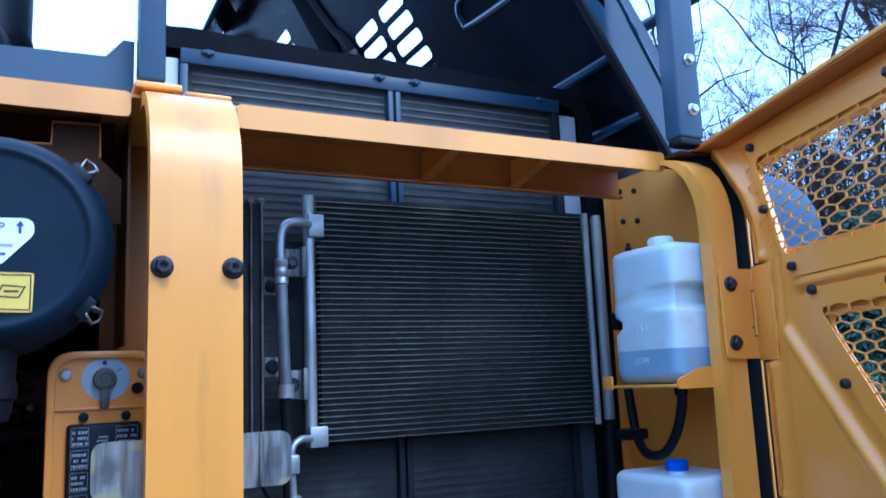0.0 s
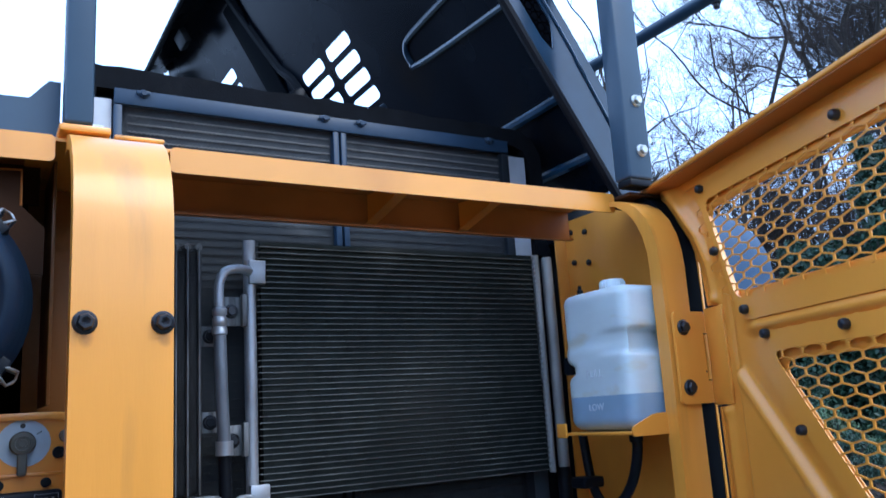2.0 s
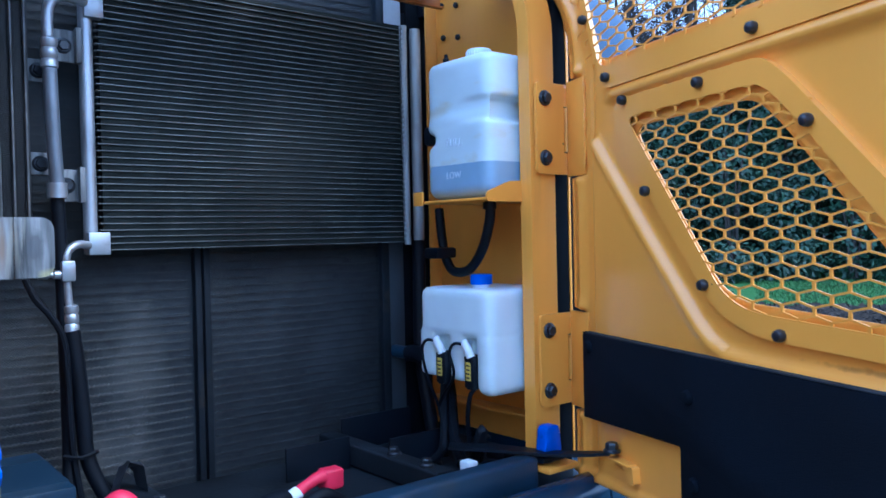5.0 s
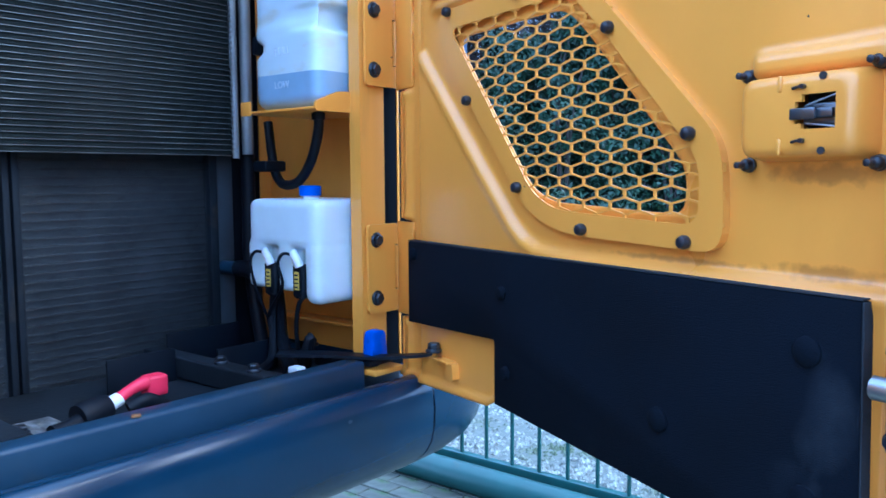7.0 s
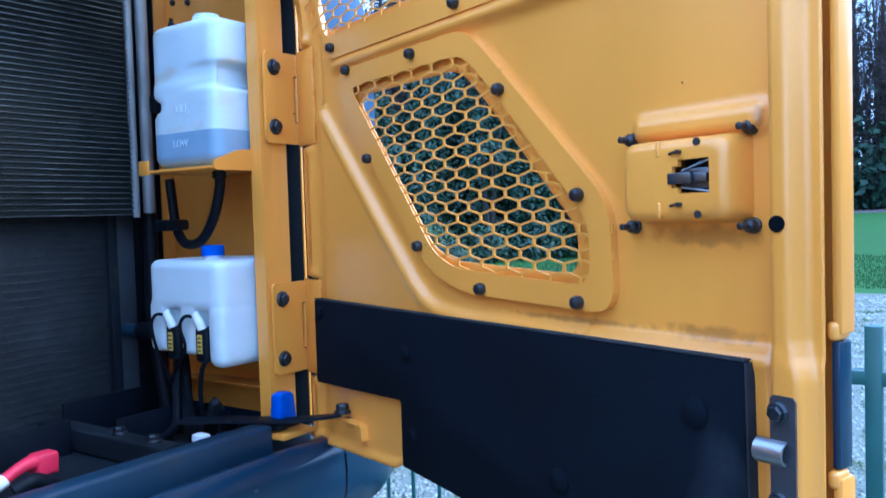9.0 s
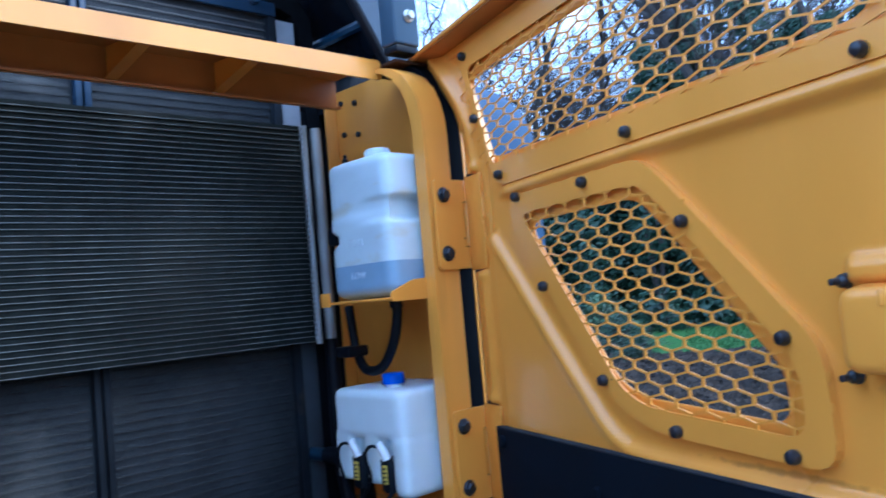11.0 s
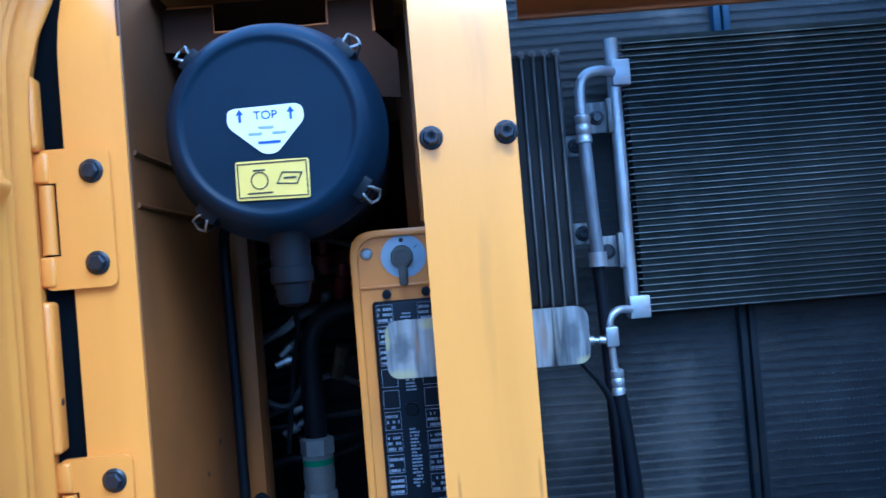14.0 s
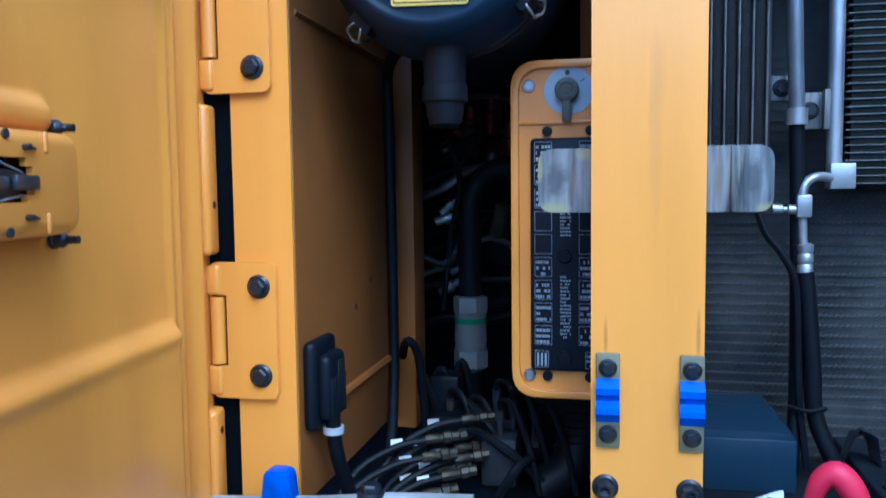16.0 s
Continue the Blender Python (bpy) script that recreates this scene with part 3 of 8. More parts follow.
part("post_cap", cube(0.268, 0.345, 1.335, 1.47, 2.086, 2.094, 0.003), ORANGE_WORN, body)


def top_rail(x0, x1, inside=DIM_ORANGE):
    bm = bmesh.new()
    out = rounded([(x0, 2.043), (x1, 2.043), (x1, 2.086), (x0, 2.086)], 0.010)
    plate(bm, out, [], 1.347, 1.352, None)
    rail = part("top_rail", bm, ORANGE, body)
    part("rail_top", cube(x0 + 0.006, x1 - 0.006, 1.3522, 1.515, 2.080, 2.0858, 0.0), DIM_ORANGE, rail)
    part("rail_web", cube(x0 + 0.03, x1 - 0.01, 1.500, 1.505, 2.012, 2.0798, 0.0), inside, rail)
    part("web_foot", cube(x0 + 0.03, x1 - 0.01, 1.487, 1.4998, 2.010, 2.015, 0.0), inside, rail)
    return rail


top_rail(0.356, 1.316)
# the left web is coloured darker still, for the shade inside
top_rail(-0.62, 0.185, RUST_AND_SHADE)
for gx in (0.80, 1.02):  # stiffening gussets under the rail
    bm = bmesh.new()
    vs = [(gx, 1.353, 2.079), (gx - 0.02, 1.498, 2.079), (gx - 0.02, 1.498, 2.016), (gx, 1.353, 2.060)]
    a = [bm.verts.new(v) for v in vs]
    c = [bm.verts.new((v[0] + 0.006, v[1], v[2])) for v in vs]
    bm.faces.new(a)
    bm.faces.new(c)
    for i in range(4):
        bm.faces.new((a[i], a[(i + 1) % 4], c[(i + 1) % 4], c[i]))
    gusset = part("gusset", bm, ORANGE, body)
    bm = bmesh.new()
    q = [bm.verts.new(p) for p in ((gx - 0.010, 1.356, 2.0590), (gx + 0.014, 1.356, 2.0590), (gx - 0.006, 1.497, 2.0150), (gx - 0.030, 1.497, 2.0150))]
    bm.faces.new(q)
    bmesh.ops.solidify(bm, geom=bm.faces[:], thickness=0.003)
    part("gusset_flange", bm, ORANGE, gusset, smooth=False)

# end wall behind the tanks, with its front flange
bm = cube(1.420, 1.426, 1.225, 1.658, 1.03, 2.100, 0.001)
box(bm, 1.385, 1.420, 1.655, 1.660, 1.03, 2.100, 0.001)
part("end_wall", bm, ORANGE, body)
part("end_wall_step", cube(1.372, 1.421, 1.24, 1.655, 1.095, 1.103, 0.002), ORANGE, body)
for y, z in ((1.630, 2.055), (1.575, 2.045), (1.625, 1.975), (1.570, 1.966)):
    push_pin((1.4195, y, z + 0.012), (-1, 0, 0), body, 0.0075, 0.008)
# tank tray
bm = cube(1.205, 1.420, 1.248, 1.475, 1.566, 1.572, 0.002)
plate(bm, rounded([(1.248, 1.566), (1.31, 1.566), (1.31, 1.585), (1.248, 1.612)], 0.008), [], 1.36, 1.366, Matrix(((0, 1, 0, 0), (1, 0, 0, 0), (0, 0, 1, 0), (0, 0, 0, 1))))
plate(bm, rounded([(1.203, 1.563), (1.420, 1.563), (1.420, 1.612), (1.265, 1.604), (1.205, 1.582)], 0.01), [], 1.243, 1.248, None)
box(bm, 1.200, 1.205, 1.445, 1.478, 1.562, 1.592, 0.002)
part("tank_tray", bm, ORANGE, body)

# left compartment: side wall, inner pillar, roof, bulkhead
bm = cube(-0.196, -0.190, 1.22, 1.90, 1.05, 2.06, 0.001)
part("side_wall", bm, SHADED_ORANGE, body)
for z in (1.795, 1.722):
    part("side_wall_rib", tube(bmesh.new(), [(-0.190, 1.235, z), (-0.190, 1.6, z - 0.004), (-0.190, 1.88, z - 0.010)], 0.0042, 8, 3), SHADED_ORANGE, body)
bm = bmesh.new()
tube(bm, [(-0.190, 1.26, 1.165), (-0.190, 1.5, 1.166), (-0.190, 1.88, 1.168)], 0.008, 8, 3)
part("side_wall_rib", bm, SHADED_ORANGE, body)
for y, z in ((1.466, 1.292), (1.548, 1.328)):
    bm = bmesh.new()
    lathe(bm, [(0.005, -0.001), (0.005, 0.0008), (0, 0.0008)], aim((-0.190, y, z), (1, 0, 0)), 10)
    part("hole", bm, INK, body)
part("inner_pillar", cube(-0.189, -0.152, 1.700, 1.712, 1.02, 2.05, 0.002), SHADED_ORANGE, body)
part("inner_pillar", cube(-0.156, -0.150, 1.70, 1.78, 1.02, 2.05, 0.002), SHADED_ORANGE, body)
part("bulkhead", cube(0.192, 0.197, 1.45, 1.630, 1.68, 2.076, 0.001), SHADED_ORANGE, body)
part("bulkhead", cube(0.166, 0.30, 1.630, 1.634, 1.62, 2.076, 0.001), SHADED_ORANGE, body)
# The next two bulkheads and the lid are added to stop light leaking in.
part("bulkhead", cube(0.250, 0.256, 1.27, 2.45, 0.966, 1.69, 0.001), SHADED_ORANGE, body)
part("bulkhead", cube(0.250, 0.256, 1.634, 2.45, 1.69, 2.076, 0.001), SHADED_ORANGE, body)
part("bulkhead_lid", cube(0.150, 0.36, 1.352, 1.69, 2.0775, 2.0845, 0.001), ORANGE_WORN, body)
part("roof_plate", cube(-0.62, 0.149, 1.516, 2.6, 2.078, 2.085, 0.001), RUST_AND_SHADE, body)
# Bracket face coloured blackish brown for the shade behind the air cleaner.
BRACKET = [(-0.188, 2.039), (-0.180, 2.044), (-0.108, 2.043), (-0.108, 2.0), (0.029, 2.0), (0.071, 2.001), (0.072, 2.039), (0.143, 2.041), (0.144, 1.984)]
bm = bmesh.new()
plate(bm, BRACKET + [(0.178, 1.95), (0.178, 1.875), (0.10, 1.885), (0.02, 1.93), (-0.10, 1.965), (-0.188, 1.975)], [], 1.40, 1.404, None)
part("cleaner_bracket", bm, RUST_AND_SHADE, body)
# Lit edge of the bracket, drawn as a thin lighter tube.
part("bracket_edge", tube(bmesh.new(), [(x, 1.400, z) for x, z in BRACKET[1:]], 0.0022, 6, 1), DIM_ORANGE, body, "orange edge of the bracket, coloured as lit")
part("cleaner_bracket", cube(0.108, 0.168, 1.56, 1.566, 1.868, 1.985, 0.001), RUST_AND_SHADE, body)
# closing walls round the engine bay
part("roof_plate", cube(0.149, 0.26, 1.691, 2.6, 2.078, 2.085, 0.001), RUST_AND_SHADE, body)
part("firewall", cube(-0.62, 0.33, 2.45, 2.46, 0.9, 2.08, 0.001), RUST_AND_SHADE, body, "dark brown wall deep in the engine bay")
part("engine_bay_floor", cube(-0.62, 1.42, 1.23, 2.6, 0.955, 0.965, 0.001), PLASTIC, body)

part("bay_end", cube(-0.62, -0.61, 1.40, 2.5, 0.9, 2.08, 0.001), RUST_AND_SHADE, body)
part("side_wall_rear", cube(-0.60, -0.19, 1.895, 1.90, 0.96, 2.076, 0.001), RUST_AND_SHADE, body)

# blue-grey plate over the left rail
bm = bmesh.new()
plate(bm, [(-0.62, 2.090), (0.196, 2.090), (0.196, 2.203), (0.178, 2.203), (0.150, 2.170), (-0.01, 2.166), (-0.62, 2.166)], [], 1.420, 1.426, None)
part("deck_plate", bm, RAILBLUE, body)

# sill beam, deck members and the bulging skirt
bm = cube(-0.9, 1.262, 1.172, 1.222, 0.985, 1.062, 0.008, 3)
part("sill_beam", bm, NAVY, body)
SKIRTLINE = [(1.160, 1.006), (1.150, 1.016), (1.138, 1.021), (1.122, 1.019), (1.109, 1.008), (1.100, 0.985), (1.097, 0.95), (1.099, 0.91), (1.107, 0.875),
             (1.124, 0.848), (1.155, 0.822), (1.21, 0.79), (1.30, 0.765), (1.42, 0.75)]


def skirt(x0, x1, name):
    bm = bmesh.new()
    profile_along_x(bm, thick(SKIRTLINE, 0.006), x0, x1)
    return part(name, bm, SKIRT, body, angle=50)


skirt(-1.4, 1.384, "skirt")
part("skirt_shelf", cube(-1.4, 1.384, 1.158, 1.24, 0.975, 0.984, 0.002), GRIME_AND_SHADE, body)
for x0, x1 in ((0.585, 0.635), (1.055, 1.100)):
    bm = bmesh.new()
    plate(bm, rounded([(x0, 1.012), (x1, 1.012), (x1, 1.058), (x0, 1.058)], 0.006), [rounded([(x0 + 0.006, 1.018), (x1 - 0.006, 1.018), (x1 - 0.006, 1.052), (x0 + 0.006, 1.052)], 0.004)], 1.235, 1.655, None)
    part("deck_tube", bm, GRIME_AND_SHADE, body)
for x0, x1, y in ((1.105, 1.30, 1.640),):
    part("deck_angle", cube(x0, x1, y, y + 0.006, 0.966, 1.086, 0.001), PLASTIC, body)
part("deck_angle", cube(0.90, 1.05, 1.52, 1.526, 0.966, 1.078, 0.001), PLASTIC, body)
part("deck_angle", cube(1.105, 1.262, 1.45, 1.456, 0.966, 1.075, 0.001), PLASTIC, body)
part("deck_floor", cube(0.34, 1.415, 1.222, 1.66, 0.966, 1.010, 0.002), GRIME_AND_SHADE, body)
for x, y in ((1.078, 1.40), (1.075, 1.29), (0.61, 1.42), (0.607, 1.33), (1.17, 1.30), (1.2, 1.42)):
    hexbolt((x, y, 1.060 if x < 1.1 else 1.012), (0, 0, 1), 0.011, 0.013, BOLT, body)

# counterweight: rounded rear mass beyond the seam
def swept(bm, line, start, centre, radius, far):
    """The (y, z) outline carried along the side, round the rear corner and on to the far side."""
    stations = [(start, 0.0, 0.0, -1.0)] + [(centre[0] + math.sin(radians(a)), 0, math.sin(radians(a)), -math.cos(radians(a))) for a in range(0, 91, 10)]
    rings = []
    for k, (x, _, nx, ny) in enumerate(stations):
        px, py = (start, centre[1] - radius) if k == 0 else (centre[0] + nx * radius, centre[1] + ny * radius)
        rings.append([bm.verts.new((px - nx * (y - line_front), py - ny * (y - line_front), z)) for y, z in line])
    rings.append([bm.verts.new((v.co.x, far, v.co.z)) for v in rings[-1]])
    for a, c in zip(rings, rings[1:]):
        for i in range(len(line) - 1):
            bm.faces.new((a[i], a[i + 1], c[i + 1], c[i]))
    return bm


line_front = 1.097
part("counterweight_base", swept(bmesh.new(), SKIRTLINE, 1.390, (1.42, 1.50), 0.403, 3.6), SKIRT, body, angle=50)
line_front = 1.235
upper = [(1.60, 2.085), (1.40, 2.08), (1.345, 2.066), (1.295, 2.04), (1.262, 2.005), (1.243, 1.96), (1.235, 1.90), (1.235, 1.4), (1.235, 1.0)]
part("counterweight", swept(bmesh.new(), upper, 1.432, (1.56, 1.585), 0.35, 3.6), material("counterweight_paint", (0.028, 0.066, 0.130), 0.5, 0, 0.12, 5, 0.05, 200, 0.35, 0.0, (0.13, 0.17, 0.22), 0.64, 5), body, "blue-grey painted counterweight with a rounded edge", angle=50)
part("counterweight_joint", cube(1.424, 1.436, 1.245, 1.70, 1.0, 2.03, 0.001), SKIRT, body)

# black sealing strips between posts and doors
for x0, x1 in ((1.366, 1.478), (-0.345, -0.272)):
    bm = bmesh.new()
    line = [(1.228, 1.02), (1.228, 1.86)] + [(y + 0.014, z + 0.002) for y, z in ARC] + [(1.40, 2.09)]
    profile_along_x(bm, thick(line, -0.012), x0, x1)
    part("rubber_seal", bm, SEAL, body)

# worn strap behind the centre post
bm = bmesh.new()
plate(bm, rounded([(0.132, 1.453), (0.416, 1.453), (0.416, 1.534), (0.132, 1.534)], 0.020), [], 1.246, 1.2495, None)
box(bm, 0.366, 0.376, 1.243, 1.2465, 1.4535, 1.5335, 0.001)
part("strap", bm, GALV, body, "worn bare metal strap behind the post")

# rubber buffers and bolts on the centre post
for x in (0.218, 0.320):
    hexbolt((x, 1.2145, 1.779), (0, -1, 0), 0.0122, 0.017, BOLT, body, True, "bolt", 0.3, False)
    hexbolt((x, 1.2145, 1.110), (0, -1, 0), 0.0122, 0.017, BOLT, body, True, "bolt", 0.3, False)
for x in (0.221, 0.321):
    clip = part("clip_plate", cube(x - 0.0145, x + 0.0145, 1.209, 1.2148, 1.162, 1.281, 0.002), material("yellow_zinc", (0.20, 0.19, 0.12), 0.5, 0.5, 0.3, 30, 0.1) if x < 0.3 else bpy.data.materials["yellow_zinc"], body)
    bm = bmesh.new()
    line = [(1.208, 1.195), (1.203, 1.202), (1.198, 1.207), (1.1985, 1.214), (1.206, 1.219), (1.2075, 1.222), (1.206, 1.227), (1.1985, 1.231), (1.198, 1.239), (1.203, 1.244), (1.208, 1.250)]
    profile_along_x(bm, thick(line, -0.006), x - 0.0145, x + 0.0145)
    part("blue_buffer", bm, BLUE, clip, "blue rubber buffer")
    for z in (1.263, 1.180):
        hexbolt((x, 1.2085, z), (0, -1, 0), 0.0085, 0.009, BOLT, clip)

# blue door stops on the posts
for x in (1.302, -0.205):
    bm = bmesh.new()
    plate(bm, rounded([(x - 0.026, 1.058), (x + 0.024, 1.058), (x + 0.017, 1.118), (x - 0.019, 1.118)], 0.012, 4), [], 1.170, 1.198, None)
    bmesh.ops.bevel(bm, geom=[e for e in bm.edges if e.calc_face_angle(0) > 1.2], offset=0.004, segments=2, profile=0.5, affect="EDGES")
    stop = part("door_stop", bm, BLUE, body, "blue rubber door stop")
    part("stop_bracket", cube(x - 0.034, x + 0.036, 1.168, 1.214, 1.047, 1.059, 0.003), PLASTIC, stop)
    hexbolt((x, 1.190, 1.046), (0, 0, -1), 0.010, 0.012, BOLT, stop)
bm = bmesh.new()
tube(bm, [(-0.33, 1.17, 1.066), (-0.15, 1.19, 1.071), (-0.06, 1.205, 1.076), (0.05, 1.215, 1.077)], 0.011, 8, 3)
part("stay_rail", bm, OXIDE, body)
hexbolt((-0.085, 1.20, 1.085), (0, 0, 1), 0.014, 0.014, BOLT, body)


# ---------------------------------------------------------------- guard rails
def guard_post(x0, x1, y0, y1, z0, z1, label):
    root = thing("guard_rail", ((x0 + x1) / 2, (y0 + y1) / 2, z0), label, "guard rail", "guard rails on the roof")
    bm = cube(x0, x1, y0, y1, z0 + 0.012, z1, 0.006, 3)
    part("post", bm, RAILBLUE, root)
    part("foot", cube(x0 + 0.004, x1 - 0.004, y0 + 0.004, y1 - 0.004, z0 - 0.004, z0 + 0.0125, 0.003), PLASTIC, root)
    return root


rail_left = guard_post(0.197, 0.240, 1.355, 1.40, 2.100, 3.1, "blue-grey square guard rail post on the roof edge")
rail_right = guard_post(1.302, 1.372, 1.275, 1.325, 2.092, 2.86, "blue-grey guard rail with bolted post and round tubes")
# Black fill pieces added to close gaps where sky showed beside the radiator.
part("end_panel", cube(1.385, 1.44, 1.745, 1.80, 0.985, 2.0, 0.004), RUBBER, body)
part("gap_panel", cube(1.337, 1.432, 1.716, 1.722, 0.985, 2.06, 0.001), RUBBER, body)
part("hinge_beam", cube(1.40, 1.62, 1.664, 1.72, 2.05, 2.18, 0.006), RUBBER, body)
for z in (2.168, 2.284):
    hexbolt((1.343, 1.274, z), (0, -1, 0), 0.0105, 0.012, ZINC, rail_right)
hexbolt((1.352, 1.274, 2.690), (0, -1, 0), 0.0105, 0.012, BOLT, rail_right)
CORNER = Vector((1.815, 1.320, 2.712))
part("tube", tube(bmesh.new(), [(1.20, 1.345, 2.688), (1.50, 1.335, 2.70), CORNER], 0.020, 12, 1), RAILBLUE, rail_right)
part("tube", tube(bmesh.new(), [CORNER + Vector((0.0, 0.0, 0.0)), (1.80, 2.6, 2.712)], 0.020, 12, 1), RAILBLUE, rail_right)
part("tube", tube(bmesh.new(), [(1.30, 1.345, 2.688), (1.30, 2.6, 2.70)], 0.020, 12, 1), RAILBLUE, rail_right)
for p, d in ((CORNER + Vector((-0.085, 0, 0)), (1, 0, 0)), (CORNER + Vector((0, 0.08, 0)), (0, 1, 0))):
    bm = bmesh.new()
    lathe(bm, [(0.019, -0.012), (0.0265, -0.012), (0.0265, 0.012), (0.019, 0.012)], aim(p, d), 14)
    part("clamp", bm, RAILBLUE, rail_right)
    hexbolt(Vector(p) + Vector((0, 0, -0.026)), (0, 0, -1), 0.010, 0.016, BOLT, rail_right)

# ---------------------------------------------------------------- open engine hood
hood = thing("engine_hood", (1.38, 1.45, 2.1), "opened dark engine hood with slots, ribs and a honeycomb side vent", "hood")
HA = Vector((1.382, 1.45, 2.122))
HD = Vector((-0.4965, 0, 0.868))
HN = Vector((0.868, 0, 0.4965))  # outwards, away from the inside
HM = Matrix(((HD.x, HN.x, 0, HA.x), (0, 0, 1, HA.y), (HD.z, HN.z, 0, HA.z), (0, 0, 0, 1)))  # local x along the lid, y outwards, z across
slots = []
for s0, y0, y1 in [(0.505 + 0.0665 * k, 0.82, 1.0) for k in range(5)] + [(0.505 + 0.0665 * k, 1.04, 1.225) for k in range(5)] + [(0.75 + 0.0665 * k, 1.69, 1.9) for k in range(5)]:
    slots.append(rounded([(s0 - 0.023, y0), (s0 + 0.023, y0), (s0 + 0.023, y1), (s0 - 0.023, y1)], 0.02, 4))
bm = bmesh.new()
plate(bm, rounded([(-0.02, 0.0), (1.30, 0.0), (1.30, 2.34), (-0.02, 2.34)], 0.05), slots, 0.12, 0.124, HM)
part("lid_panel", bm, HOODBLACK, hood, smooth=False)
# near side wall with the honeycomb vent opening, front wall, far wall
vent = rounded([(0.38, 0.046), (0.42, 0.034), (1.15, 0.034), (1.15, 0.086), (0.44, 0.086)], 0.01)
SA, SD, SN = Vector((1.434, 1.45, 2.122)), Vector((-0.545, 0, 0.838)), Vector((0.838, 0, 0.545))
HS = Matrix(((SD.x, SN.x, 0, SA.x), (0, 0, 1, SA.y), (SD.z, SN.z, 0, SA.z), (0, 0, 0, 1)))
SIDE = HS @ Matrix(((1, 0, 0, 0), (0, 0, 1, 0), (0, 1, 0, 0), (0, 0, 0, 1)))  # outline (along lid, outwards), depth across
bm = bmesh.new()
plate(bm, [(-0.03, 0.0), (1.30, 0.0), (1.30, 0.13), (0.10, 0.13), (0.03, 0.122), (-0.02, 0.095), (-0.05, 0.05)], [vent], -0.004, 0.0, SIDE)
part("side_wall", bm, HOODBLUE, hood, "glossy dark blue hood side")
bm = bmesh.new()
plate(bm, [(0.02, 0.126), (1.30, 0.126), (1.30, 0.130), (0.02, 0.130)], [], 0.0, 0.06, SIDE)
part("shoulder", bm, HOODBLUE, hood)
# pressed crease below the vent
bm = bmesh.new()
tube(bm, [SIDE @ Vector((s, -0.003, h)) for s, h in ((-0.02, 0.075), (0.12, 0.085), (0.32, 0.094), (0.36, 0.098), (0.6, 0.100), (1.28, 0.100))], 0.006, 8, 3)
part("side_crease", bm, HOODBLUE, hood)
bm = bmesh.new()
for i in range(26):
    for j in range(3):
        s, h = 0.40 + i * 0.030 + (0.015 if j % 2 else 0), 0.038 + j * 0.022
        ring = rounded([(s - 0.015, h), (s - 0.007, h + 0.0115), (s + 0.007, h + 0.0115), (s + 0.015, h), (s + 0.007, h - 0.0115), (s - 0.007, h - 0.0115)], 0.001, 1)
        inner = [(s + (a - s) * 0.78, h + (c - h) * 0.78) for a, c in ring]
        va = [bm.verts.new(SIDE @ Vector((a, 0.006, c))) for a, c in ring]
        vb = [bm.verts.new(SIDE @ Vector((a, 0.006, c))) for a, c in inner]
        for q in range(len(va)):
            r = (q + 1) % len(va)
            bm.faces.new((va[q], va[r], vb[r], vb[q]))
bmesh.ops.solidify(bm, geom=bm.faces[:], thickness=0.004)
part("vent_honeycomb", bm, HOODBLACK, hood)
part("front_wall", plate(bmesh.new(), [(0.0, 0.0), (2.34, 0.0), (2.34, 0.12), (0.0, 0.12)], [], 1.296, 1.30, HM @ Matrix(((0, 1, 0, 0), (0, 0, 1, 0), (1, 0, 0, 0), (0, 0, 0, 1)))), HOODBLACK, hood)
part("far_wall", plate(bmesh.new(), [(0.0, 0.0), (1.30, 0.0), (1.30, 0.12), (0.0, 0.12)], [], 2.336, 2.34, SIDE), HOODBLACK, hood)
# black rim seal along the near side and the front
rim = [HS @ Vector((s, y, z)) for s, y, z in ((-0.03, -0.004, 0.012), (0.0, -0.010, 0.0), (0.4, -0.010, 0.0), (0.9, -0.010, 0.0), (1.29, -0.010, 0.0))]
part("rim_seal", tube(bmesh.new(), rim, 0.012, 8, 3), RUBBER, hood)
rim = [HM @ Vector((1.30, -0.005, z)) for z in (0.0, 0.8, 1.6, 2.34)]
part("rim_seal", tube(bmesh.new(), rim, 0.013, 8, 2), RUBBER, hood)


def hood_rib(pts, r, name="rib", mat=None):
    return part(name, tube(bmesh.new(), [HM @ Vector((s, 0.118, y)) for s, y in pts], r, 8, 4), mat or HOODBLACK, hood)


# Three ribs take the lighter hood blue, coloured as if catching the sky.
hood_rib([(0.655, 0.01), (0.65, 0.15), (0.635, 0.50), (0.615, 0.575), (0.570, 0.585), (0.548, 0.54), (0.527, 0.12), (0.525, 0.01)], 0.010, mat=HOODBLUE)
hood_rib([(0.93, 0.02), (0.92, 0.50), (0.90, 0.60), (0.875, 0.60), (0.86, 0.52), (0.84, 0.40), (0.835, 0.02)], 0.009)
hood_rib([(0.255, 0.0), (0.250, 0.25), (0.248, 0.6)], 0.014, mat=HOODBLUE)
hood_rib([(0.083, 0.0), (0.083, 0.25), (0.083, 0.6)], 0.014, mat=HOODBLUE)
hood_rib([(0.02, 1.24), (0.73, 1.264), (0.87, 1.325), (1.06, 1.375), (1.28, 1.42)], 0.020, "stiffener", RUBBER)
bm = bmesh.new()
box(bm, 0.18, 1.2, 0.108, 0.118, 1.36, 1.50, 0.004, HM)
part("stiffener", bm, SEAL, hood)
bm = bmesh.new()
box(bm, 1.215, 1.275, 0.02, 0.05, 1.74, 1.84, 0.004, HM)
part("catch", bm, ALU_DARK, hood, "grey metal catch")
bm = bmesh.new()
box(bm, 0.66, 0.76, 0.04, 0.11, 1.22, 1.30, 0.012, HM)
